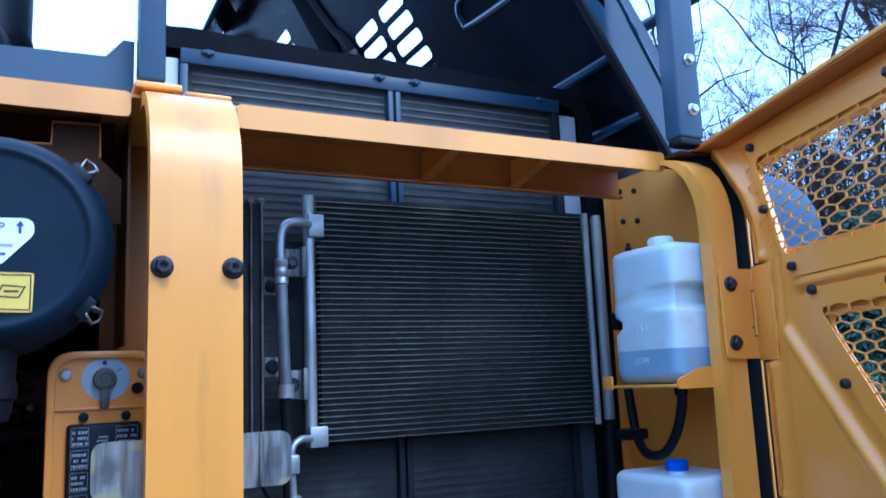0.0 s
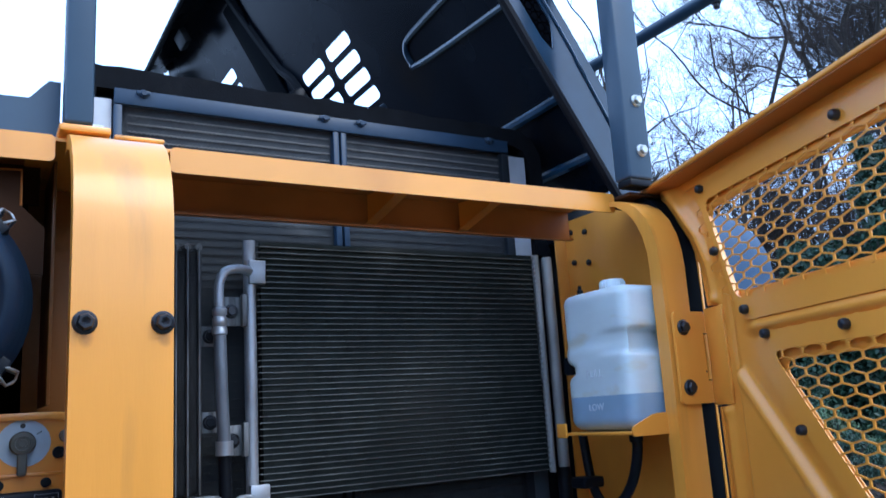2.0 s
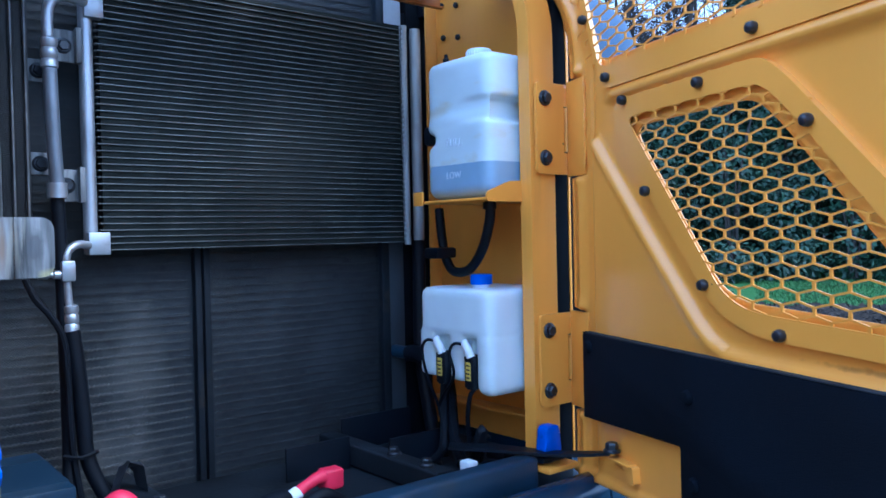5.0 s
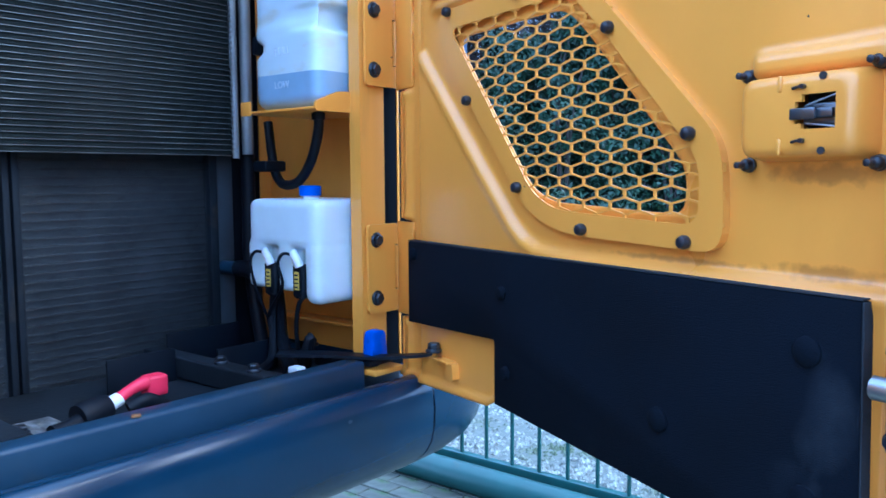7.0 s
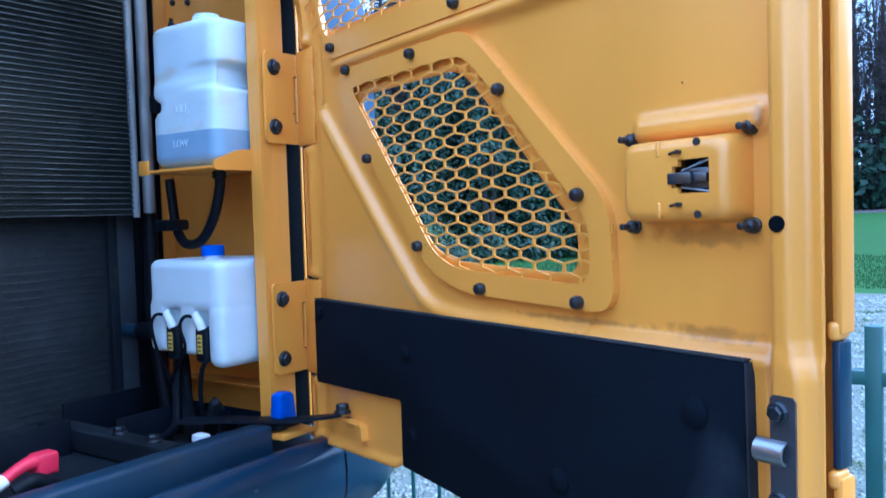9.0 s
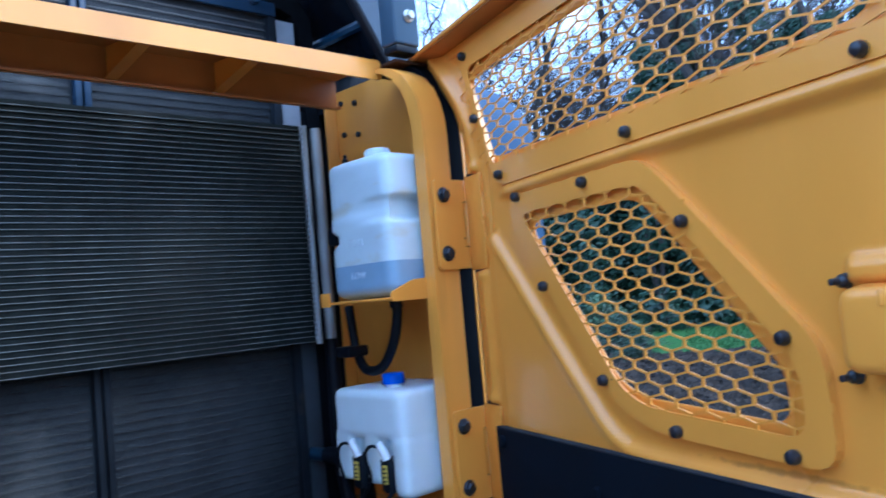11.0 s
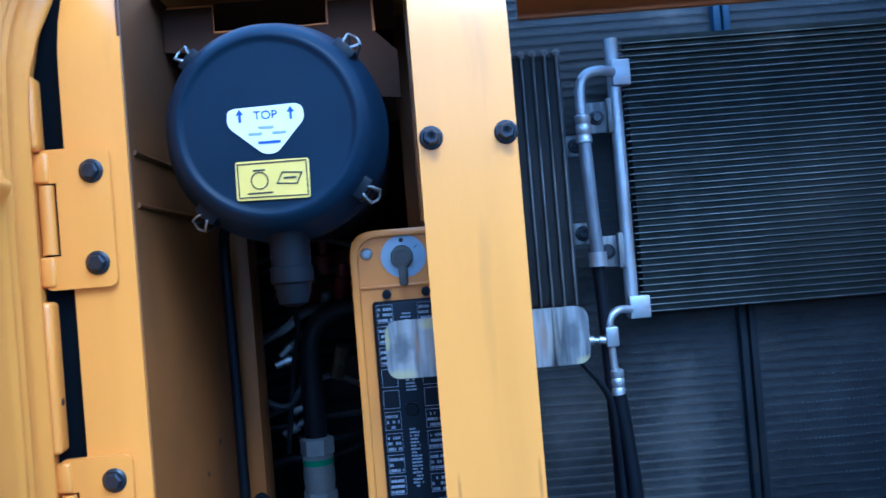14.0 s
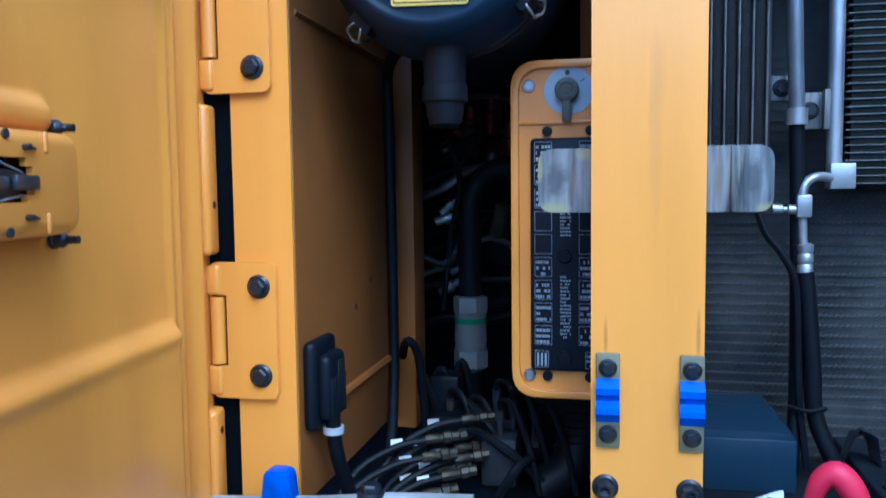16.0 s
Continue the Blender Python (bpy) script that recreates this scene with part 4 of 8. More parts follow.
part("prop_bracket", bm, PLASTIC, hood)
part("prop_rod", tube(bmesh.new(), [HM @ Vector((0.70, 0.05, 1.25)), HM @ Vector((0.30, -0.02, 1.22)), HM @ Vector((-0.1, -0.15, 1.15))], 0.010, 8, 2), STEEL, hood)

# ---------------------------------------------------------------- radiator pack
rad = thing("radiator", (0.80, 1.72, 0.97), "dark radiator behind a dusty screen in a blue-grey frame", "radiator")
part("core", cube(0.33, 1.265, 1.712, 1.76, 0.99, 2.295, 0.001), SCREEN, rad, "dark dusty radiator core")
verts, faces = [], []
for x0, x1 in ((0.345, 0.789), (0.827, 1.262)):  # folded fin edges in rows
    for k in range(72):
        z, n = 1.005 + k * 0.0178, int((x1 - x0) / 0.0045)
        base = len(verts)
        for i in range(n + 1):
            x, dz = x0 + i * (x1 - x0) / n, 0.0014 if i % 2 else -0.0014
            verts += [(x, 1.7066, z + dz), (x, 1.7066, z + dz + 0.0036), (x, 1.7125, z + dz + 0.0036)]
        for i in range(n):
            a = base + 3 * i
            faces += [(a, a + 3, a + 4, a + 1), (a + 1, a + 4, a + 5, a + 2)]
me = bpy.data.meshes.new("fin_bank")
me.from_pydata(verts, [], faces)
me.materials.append(RADTUBE)
ob = tagged(new("fin_bank", me), "rows of folded grey fins behind the screen", kind="stuff")
adopt(ob, rad)
# woven wire screen in front of the fins
verts, faces = [], []
for slope in (1, -1):
    for k in range(430):
        c = 0.0052 * k
        ends = []
        x_in, z_in = (0.340 if slope > 0 else 1.264), 0.08 + c
        t0, t1 = max(0.0, 1.0 - z_in), min(0.924, 2.286 - z_in)
        if t1 > t0:
            ends = [(x_in + slope * t, z_in + t) for t in (t0, t1)]
        if ends:
            (xa, za), (xb, zb) = ends
            q, h = len(verts), 0.00034
            verts += [(xa, 1.7042, za - h), (xb, 1.7042, zb - h), (xb, 1.7042, zb + h), (xa, 1.7042, za + h)]
            faces.append((q, q + 1, q + 2, q + 3))
me = bpy.data.meshes.new("wire_screen")
me.from_pydata(verts, [], faces)
WIRE = material("screen_wire", (0.046, 0.051, 0.058), 0.5, 0.2, 0.4, 9, 0.0, 200, 0.3, 0, (0.10, 0.10, 0.096), 0.62, 4)
tint_patches(WIRE, (0.24, 0.235, 0.22), DUST, 0.6, 0.8, 22, 0.9)
me.materials.append(WIRE)
ob = tagged(new("wire_screen", me), "fine dusty wire screen", kind="stuff")
adopt(ob, rad)
part("top_frame", cube(0.316, 1.284, 1.688, 1.700, 2.286, 2.320, 0.002), RADBLUE, rad)
for x0, x1 in ((0.792, 0.806), (0.811, 0.825)):
    part("mid_frame", cube(x0, x1, 1.690, 1.712, 1.95, 2.286, 0.002), RADBLUE, rad)
    # Below the condenser the bar turns black: its shade is in the colour.
    part("lower_bar", cube(x0, x1, 1.690, 1.712, 0.985, 1.948, 0.002), GRIME_AND_SHADE, rad, "lower bar blackened by grime and painted shade")
part("side_frame", cube(0.316, 0.332, 1.690, 1.715, 0.985, 2.286, 0.002), RADBLUE, rad)
part("side_frame", cube(1.262, 1.284, 1.690, 1.715, 0.985, 2.286, 0.002), GRIME_AND_SHADE, rad)
part("side_frame", cube(1.284, 1.335, 1.700, 1.712, 0.985, 1.70, 0.003), material("grey_blue_strip", (0.050, 0.060, 0.072), 0.45, 0, 0.2, 8, 0.06, 220, 0.4), rad)
part("side_plate", cube(1.286, 1.345, 1.704, 1.709, 1.70, 2.285, 0.002), GREYPLATE, rad, "pale grey side plate")
part("side_plate", cube(0.262, 0.314, 1.704, 1.709, 1.90, 2.300, 0.002), GREYPLATE, rad, "pale grey side plate")
part("label", cube(0.270, 0.300, 1.7025, 1.704, 2.17, 2.24, 0.0), WHITE, rad)
srand = random.Random(21)
outer = [(0.235, 2.16), (0.238, 2.36), (0.262, 2.376)]
outer += [(0.262 + 0.035 * k, 2.374 + srand.uniform(-0.003, 0.004) - 0.0003 * k) for k in range(1, 30)]
outer += [(1.335, 2.362), (1.378, 2.340), (1.402, 2.30), (1.408, 2.02)]
inner = [(1.366, 2.02), (1.362, 2.27), (1.345, 2.305), (1.31, 2.318), (0.80, 2.322), (0.285, 2.324), (0.276, 2.16)]
bm = bmesh.new()
plate(bm, outer + inner, [], 1.708, 1.744, None)
part("foam_seal", bm, SEALFOAM, rad, "flat black foam seal round the top", smooth=False)
part("shroud", cube(0.255, 1.40, 1.745, 1.80, 0.985, 2.345, 0.01), RUBBER, rad)
for x in (0.372, 0.770, 0.862, 1.222):
    hexbolt((x, 1.687, 2.312), (0, -1, 0), 0.007, 0.010, RADBLUE, rad)
    part("wing_nut", cube(x - 0.015, x + 0.013, 1.680, 1.684, 2.309, 2.318, 0.002), RADBLUE, rad)
part("outlet_pipe", tube(bmesh.new(), [(1.300, 1.70, 1.215), (1.305, 1.64, 1.215)], 0.016, 12, 1), NAVY, rad)
part("outlet_hose", tube(bmesh.new(), [(1.305, 1.645, 1.215), (1.306, 1.60, 1.214), (1.31, 1.58, 1.20)], 0.020, 12, 3), RUBBER, rad)
part("back_hose", tube(bmesh.new(), [(1.350, 1.66, 2.0), (1.352, 1.66, 1.7), (1.348, 1.655, 1.4), (1.34, 1.645, 1.22), (1.335, 1.60, 1.03)], 0.017, 10, 4), RUBBER, rad)

# ---------------------------------------------------------------- side doors
def honeycomb(bm, poly, w0, w1, m, pu=0.0576, pz=0.0170, side=0.0098, bar=0.0040):
    """Punched honeycomb sheet: long cells in staggered rows, kept where the centre lies in the outline."""
    def inside(u, z):
        hit = False
        for i in range(len(poly)):
            (a, b), (c, d) = poly[i - 1], poly[i]
            if (b > z) != (d > z) and u < a + (z - b) * (c - a) / (d - b):
                hit = not hit
        return hit
    u0, u1 = min(p[0] for p in poly), max(p[0] for p in poly)
    z0, z1 = min(p[1] for p in poly), max(p[1] for p in poly)
    verts = {}

    def v(u, z, w):
        key = (round(u, 4), round(z, 4), w)
        if key not in verts:
            verts[key] = bm.verts.new(m @ Vector((u, w, z)))
        return verts[key]
    for j in range(int((z0 - 1.473) / pz) - 1, int((z1 - 1.473) / pz) + 2):
        for i in range(int((u0 - 0.448) / pu) - 2, int((u1 - 0.448) / pu) + 2):
            u, z = 0.448 + (i + (0.5 if j % 2 else 0)) * pu, 1.473 + j * pz
            if not inside(u, z):
                continue
            apex = pz - side / 2
            ring = [(u - pu / 2, z - side / 2), (u, z - apex), (u + pu / 2, z - side / 2), (u + pu / 2, z + side / 2), (u, z + apex), (u - pu / 2, z + side / 2)]
            hole = [(u - pu / 2 + bar * 0.62, z - side / 2 + bar * 0.15), (u, z - apex + bar * 0.42), (u + pu / 2 - bar * 0.62, z - side / 2 + bar * 0.15),
                    (u + pu / 2 - bar * 0.62, z + side / 2 - bar * 0.15), (u, z + apex - bar * 0.42), (u - pu / 2 + bar * 0.62, z + side / 2 - bar * 0.15)]
            for w in (w0, w1):
                a = [v(p, q, w) for p, q in ring]
                c = [bm.verts.new(m @ Vector((p, w, q))) for p, q in hole]
                for k in range(6):
                    n = (k + 1) % 6
                    bm.faces.new((a[k], a[n], c[n], c[k]))
                if w == w0:
                    low = c
            for k in range(6):
                n = (k + 1) % 6
                bm.faces.new((low[k], low[n], c[n], c[k]))
    return bm


def door_frame(origin, u, n):
    return Matrix(((u[0], n[0], 0, origin[0]), (u[1], n[1], 0, origin[1]), (0, 0, 1, 0), (0, 0, 0, 1)))


def latch_box(m, n, u0, u1, z0, z1, parent):
    us, zc = u0 + 0.082, (z0 + z1) / 2 + 0.003
    slot = [(us, zc - 0.018), (us + 0.039, zc - 0.018), (us + 0.039, zc + 0.018), (us, zc + 0.018), (us, zc + 0.011), (us - 0.008, zc + 0.011), (us - 0.008, zc - 0.012), (us, zc - 0.012)]
    bm = bmesh.new()
    rings = []
    for s, w in ((-0.003, -0.001), (0.0005, 0.026), (0.0015, 0.033), (0.004, 0.038), (0.0085, 0.0412), (0.013, 0.042)):
        out = rounded([(u0 + s, z0 + s), (u1 - s, z0 + s), (u1 - s, z1 - s), (u0 + s, z1 - s)], 0.016, 5)
        rings.append([bm.verts.new((u, w, z)) for u, z in out])
    for p, q in zip(rings, rings[1:]):
        for i in range(len(p)):
            bm.faces.new((p[i], p[(i + 1) % len(p)], q[(i + 1) % len(p)], q[i]))
    lip = [bm.verts.new((u, 0.042, z)) for u, z in slot]
    deep = [bm.verts.new((u, 0.036, z)) for u, z in slot]
    edges = [e for e in bm.edges if e.verts[0] in rings[-1] and e.verts[1] in rings[-1]] + [bm.edges.new((lip[i - 1], lip[i])) for i in range(len(lip))]
    bmesh.ops.triangle_fill(bm, use_beauty=True, edges=edges, normal=(0, 1, 0))
    for i in range(len(lip)):
        bm.faces.new((lip[i - 1], lip[i], deep[i], deep[i - 1]))
    bmesh.ops.transform(bm, matrix=m, verts=bm.verts[:])
    root = part("latch_box", bm, ORANGE, parent, angle=50)
    part("latch_well", box(bmesh.new(), us - 0.012, us + 0.043, 0.010, 0.014, zc - 0.022, zc + 0.022, 0, m), INK, root, "dark space inside the latch")
    bm = bmesh.new()
    box(bm, us - 0.012, us + 0.018, 0.041, 0.046, zc - 0.008, zc + 0.004, 0.0015, m, 2)
    box(bm, us + 0.010, us + 0.034, 0.028, 0.040, zc - 0.007, zc + 0.003, 0.0015, m, 2)
    part("latch_tongue", bm, DARKSTEEL, root, "bare steel latch tongue")
    part("latch_pawl", box(bmesh.new(), us - 0.004, us + 0.034, 0.026, 0.034, zc - 0.014, zc + 0.009, 0.003, m, 2), DARKSTEEL, root)
    for a, c in ((0.006, 0.016), (-0.012, -0.017)):
        part("spring", tube(bmesh.new(), [m @ Vector((us + 0.004, 0.041, zc + a)), m @ Vector((us + 0.038, 0.040, zc + c))], 0.0009, 6, 1), ALU, root)
    for dz in (0.026, -0.030):
        part("pin", tube(bmesh.new(), [m @ Vector((us - 0.010, 0.0435, zc + dz - 0.001)), m @ Vector((us + 0.004, 0.046, zc + dz + 0.001))], 0.0016, 8, 1), BOLT, root)
        part("pin_head", tube(bmesh.new(), [m @ Vector((us + 0.003, 0.043, zc + dz)), m @ Vector((us + 0.004, 0.049, zc + dz))], 0.0027, 8, 1), BOLT, root)
        part("dimple", box(bmesh.new(), us - 0.029, us - 0.024, 0.040, 0.0440, zc + dz * 1.2 - 0.009, zc + dz * 1.2 + 0.009, 0.0022, m, 3), ORANGE, root)
        bm = bmesh.new()
        lathe(bm, [(0.0042, -0.001), (0.0042, 0.0008), (0, 0.0008)], m @ aim((us + 0.024, 0.042, zc + dz * 1.36), (0, 1, 0)), 12)
        part("hole", bm, INK, root)
    for u in (u0 - 0.012, u1 + 0.004):
        for z in (z0 - 0.006, z1 + 0.006):
            bm = bmesh.new()
            mm = m @ aim((u, 0.002, z), (0, 1, 0))
            lathe(bm, [(0.0088, 0.0), (0.0088, 0.003), (0.0076, 0.004), (0.0076, 0.010), (0.0062, 0.012), (0.0040, 0.014), (0.0040, 0.018), (0.0034, 0.019), (0.0040, 0.021), (0.0034, 0.023), (0.0040, 0.025), (0, 0.027)], mm, 12)
            part("stud", bm, BOLT, root)
    return root


def hinge(parent, xs, zs, y, sign, door=None):
    """Leaf on the post with two bolts, knuckle and the leaf on the door."""
    x0, x1, _ = xs
    z0, z1 = zs
    zm = (z1 - z0) * 0.24
    edge = x1 + sign * 0.026
    bm = bmesh.new()
    outer = [(x0, z0), (edge, z0), (edge, z1), (x0, z1)]
    slot = [(x1 + sign * 0.002, z0 + zm), (edge - sign * 0.001, z0 + zm), (edge - sign * 0.001, z1 - zm), (x1 + sign * 0.002, z1 - zm)]
    plate(bm, rounded(outer, 0.012), [slot], y, y + 0.007, None)
    for q0, q1 in ((z0 + 0.004, z0 + zm), (z1 - zm, z1 - 0.004)):
        box(bm, min(x1 + sign * 0.010, edge + sign * 0.004), max(x1 + sign * 0.010, edge + sign * 0.004), y - 0.005, y + 0.006, q0, q1, 0.0045, None, 3)
    leaf = part("hinge", bm, ORANGE_WORN, parent)
    bm = bmesh.new()
    lathe(bm, [(0, z0 + zm + 0.0025), (0.0098, z0 + zm + 0.0025), (0.0098, z1 - zm - 0.0025), (0, z1 - zm - 0.0025)], Matrix.Translation((x1 + sign * 0.0165, y + 0.004, 0)), 20)
    part("knuckle", bm, ORANGE, leaf)
    part("pin_gap", cube(min(x1, edge), max(x1, edge), y + 0.0075, y + 0.009, z0 + zm - 0.002, z1 - zm + 0.002, 0.0), SEAL, leaf)
    for z in (z0 + 0.0325, z1 - 0.0325):
        hexbolt((x0 + sign * 0.024, y - 0.0005, z), (0, -1, 0), 0.0120, 0.011, BOLT, leaf, True, "bolt", z * 7)
    bm = bmesh.new()
    if door is None:
        box(bm, min(edge + sign * 0.005, edge + sign * 0.018), max(edge + sign * 0.005, edge + sign * 0.018), y - 0.055, y + 0.012, z0, z1, 0.004, None, 3)
    else:
        box(bm, -0.162, -0.090, -0.002, 0.005, z0 - 0.005, z1 + 0.005, 0.003, door, 2)
    part("door_leaf", bm, ORANGE, leaf)
    # weld beads where the leaf meets the door
    bead = random.Random(int(z0 * 1000))
    for k in range(3):
        z = z0 + (z1 - z0) * (0.12 + 0.38 * k)
        if door is None:
            line = [(edge + sign * 0.018, y - 0.050 + bead.uniform(-0.002, 0.002), z + 0.008 * q) for q in (-2, -1, 0, 1, 2)]
        else:
            line = [door @ Vector((-0.089 + bead.uniform(-0.001, 0.001), 0.005, z + 0.008 * q)) for q in (-2, -1, 0, 1, 2)]
        part("weld_bead", tube(bmesh.new(), line, [0.001, 0.0030, 0.0024, 0.0032, 0.001], 6, 3), ORANGE, leaf)
    return leaf


# --- the wide door with two honeycomb windows
wide = thing("side_door", (1.20, 0.60, 1.0), "opened orange steel side door with honeycomb vents and black foam", "door", "side doors")
M = door_frame((1.342, 1.048), (-0.337, -0.9415), (-0.9415, 0.337))
N = Vector((-0.9415, 0.337, 0))
UPRAW = [(-0.092, 2.020), (0.838, 2.020), (0.838, 1.800), (-0.018, 1.808)]
LOWRAW = [(0.072, 1.702), (0.412, 1.702), (0.470, 1.652), (0.668, 1.448), (0.668, 1.366), (0.385, 1.378), (0.325, 1.402)]
UPHOLE, LOWHOLE = rounded(UPRAW, 0.025), rounded(LOWRAW, 0.03)


def inset(poly, d):
    """The closed outline with every side moved inwards by d."""
    area = sum(poly[i - 1][0] * poly[i][1] - poly[i][0] * poly[i - 1][1] for i in range(len(poly)))
    s = 1 if area > 0 else -1
    sides = []
    for i in range(len(poly)):
        a, b = Vector(poly[i]), Vector(poly[(i + 1) % len(poly)])
        t = (b - a).normalized()
        n = Vector((-t.y, t.x)) * s * d
        sides.append((a + n, t))
    out = []
    for i in range(len(sides)):
        (p, t), (q, v) = sides[i - 1], sides[i]
        k = ((q.x - p.x) * v.y - (q.y - p.y) * v.x) / (t.x * v.y - t.y * v.x)
        out.append((p.x + t.x * k, p.y + t.y * k))
    return out


UPFRAME = rounded([(-0.130, 2.064), (0.868, 2.064), (0.868, 1.764), (-0.010, 1.764)], 0.035)
LOWFRAME = rounded([(0.030, 1.738), (0.415, 1.738), (0.460, 1.705), (0.703, 1.470), (0.708, 1.333), (0.400, 1.342), (0.310, 1.372), (0.036, 1.668)], 0.04)


def grow(poly, d):
    c = (sum(p[0] for p in poly) / len(poly), sum(p[1] for p in poly) / len(poly))
    k = max(max(abs(p[0] - c[0]), abs(p[1] - c[1])) for p in poly)
    return [(c[0] + (p[0] - c[0]) * (1 + d / k * 1.5), c[1] + (p[1] - c[1]) * (1 + d / k * 2.5)) for p in poly]


UPBACK = rounded([(u - (0.028 if u < 0.2 else 0.014), z - 0.003) for u, z in inset(UPRAW, 0.016)], 0.035)
LOWBACK = rounded([(u - (0.027 if u < 0.41 - (z - 1.378) * 0.6 else 0.016), z - 0.003) for u, z in inset(LOWRAW, 0.015)], 0.045)
OUTLINE = [(-0.148, 1.010), (-0.148, 1.135), (-0.098, 1.140), (-0.098, 1.340), (-0.148, 1.345), (-0.148, 1.608), (-0.098, 1.613), (-0.098, 1.807), (-0.148, 1.812), (-0.150, 1.84), (-0.156, 1.90), (-0.175, 1.955), (-0.205, 2.00), (-0.245, 2.045), (-0.290, 2.085), (0.973, 2.085), (0.973, 0.985), (0.780, 1.008), (0.246, 1.046), (0.205, 1.026)]
CREASE = [(-0.045, 1.672), (0.05, 1.572), (0.17, 1.446), (0.265, 1.350), (0.295, 1.327), (0.33, 1.313), (0.40, 1.306), (0.60, 1.306), (0.93, 1.306)]
HINGES = ((1.6175, 1.8025), (1.146, 1.333))


def wide_relief(u, z):
    """Recessed field between proud borders, beads along the edges and a boxed free edge."""
    sd, _, _ = nearest(u, z, CREASE)
    w = (0.013 * smooth(sd, 0.016, -0.006) + 0.004 * bump_at(sd, -0.005, 0.010)) * smooth(u, -0.060, -0.046)
    ridge = np.where(z < 1.75, 0.015 * bump_at(z, 1.75, 0.011), 0.005 + 0.010 * bump_at(z, 1.75, 0.013))
    w += ridge * smooth(u, -0.03, 0.03) * smooth(u, 0.925, 0.905)
    uc = np.interp(z, [0, 1.80, 1.90, 1.96, 2.03, 2.09], [-0.110, -0.112, -0.120, -0.14, -0.19, -0.24])
    hold = np.zeros(np.shape(u))
    for z0, z1 in HINGES:
        hold += smooth(z, z0 - 0.014, z0 - 0.002) * smooth(z, z1 + 0.014, z1 + 0.002)
        for end in (z0 - 0.018, z1 + 0.018):
            w += 0.005 * bump_at(z, end, 0.010) * bump_at(u, uc, 0.016)
    w += 0.010 * bump_at(u, uc, 0.014) * (1 - hold)
    w -= 0.003 * bump_at(u, uc + 0.050, 0.006)
    w += 0.022 * smooth(z, 1.84, 2.08) * bump_at(u, uc - 0.02, 0.045)
    right = np.interp(z, [1.29, 1.33], [0.955, 0.946])
    box_edge = 0.030 * smooth(u, 0.919, 0.930) * (1 - 0.62 * smooth(u, right, right + 0.014))
    w = np.where(u > 0.917, np.minimum(w, 0.002) + box_edge * smooth(z, 1.045, 1.075), w)
    w += 0.014 * smooth(u, 0.732, 0.750) * smooth(u, 0.918, 0.900) * smooth(z, 1.536, 1.545) * smooth(z, 1.574, 1.558)
    low = np.interp(u, [-0.148, 0.205, 0.246], [1.010, 1.026, 1.046])
    w += 0.010 * smooth(z, low + 0.018, low + 0.006) * smooth(u, 0.255, 0.235)
    return w


def on_door(u, z, ru, rz):
    p = M @ Vector((u, 0.01, z))
    return (p.x, p.y, z, ru * 0.5, ru, rz)


tint_patches(DOORPAINT, (0.20, 0.075, 0.020), [on_door(0.83, 1.322, 0.09, 0.010), on_door(0.62, 1.320, 0.16, 0.005), on_door(0.83, 1.430, 0.10, 0.014), on_door(0.905, 1.50, 0.008, 0.09), on_door(0.915, 1.36, 0.008, 0.07)], 0.50, 0.8, 60)
tint_patches(FOAM, (0.060, 0.070, 0.085), [on_door(0.872, 1.165, 0.055, 0.085), on_door(0.862, 1.105, 0.035, 0.055)], 0.40, 0.55, 20, 0.9)
sheet("inner_panel", OUTLINE, [UPBACK, LOWBACK], M, wide_relief, DOORPAINT, wide)
bm = bmesh.new()
plate(bm, [p for p in OUTLINE if p[0] != -0.098], [rounded([(u - (0.070 if u < 0.2 else 0.012), z) for u, z in inset(UPRAW, -0.012)], 0.035), rounded([(u - (0.070 if u < 0.41 - (z - 1.378) * 0.6 else 0.022), z) for u, z in inset(LOWRAW, -0.012)], 0.045)], -0.026, -0.022, M)
part("outer_skin", bm, ORANGE, wide, smooth=False)
for name, hole, outline in (("vent_frame", UPHOLE, UPFRAME), ("vent_frame", LOWHOLE, LOWFRAME)):
    bm = bmesh.new()
    plate(bm, outline, [hole], 0.0098, 0.0122, M)
    vf = part(name, bm, ORANGE, wide, smooth=False)
    bm = bmesh.new()
    honeycomb(bm, grow(hole, 0.020), 0.0094, 0.0117, M)
    part("honeycomb", bm, ORANGE, vf, "punched orange honeycomb sheet", smooth=False)
    bm = bmesh.new()
    plate(bm, outline, [[(sum(p[0] for p in outline) / len(outline) * 0.02 + p[0] * 0.98, sum(p[1] for p in outline) / len(outline) * 0.02 + p[1] * 0.98) for p in outline]], 0.0, 0.0098, M)
    part("frame_rim", bm, ORANGE, vf, smooth=False)
for u, z in ((-0.094, 2.045), (-0.067, 1.910), (0.012, 1.784), (0.404, 1.779), (0.794, 1.777), (0.335, 2.040), (0.068, 1.733), (0.282, 1.725), (0.503, 1.636), (0.653, 1.482), (0.649, 1.345),
             (0.449, 1.351), (0.287, 1.412), (0.135, 1.566)):
    push_pin(M @ Vector((u, 0.0122, z)), N, wide, 0.0092, 0.014)
for u, z in ((-0.128, 1.885), (-0.124, 1.47), (-0.095, 1.48)):
    bm = bmesh.new()
    lathe(bm, [(0.0045, -0.001), (0.0045, 0.0008), (0, 0.0008)], M @ aim((u, 0.0, z), (0, 1, 0)), 10)
    part("hole", bm, INK, wide)
# top flange reaching over the opening
bm = bmesh.new()
box(bm, -0.296, 0.988, -0.036, 0.062, 2.083, 2.092, 0.003, M)
box(bm, -0.288, 0.985, 0.0, 0.006, 2.062, 2.084, 0.002, M)
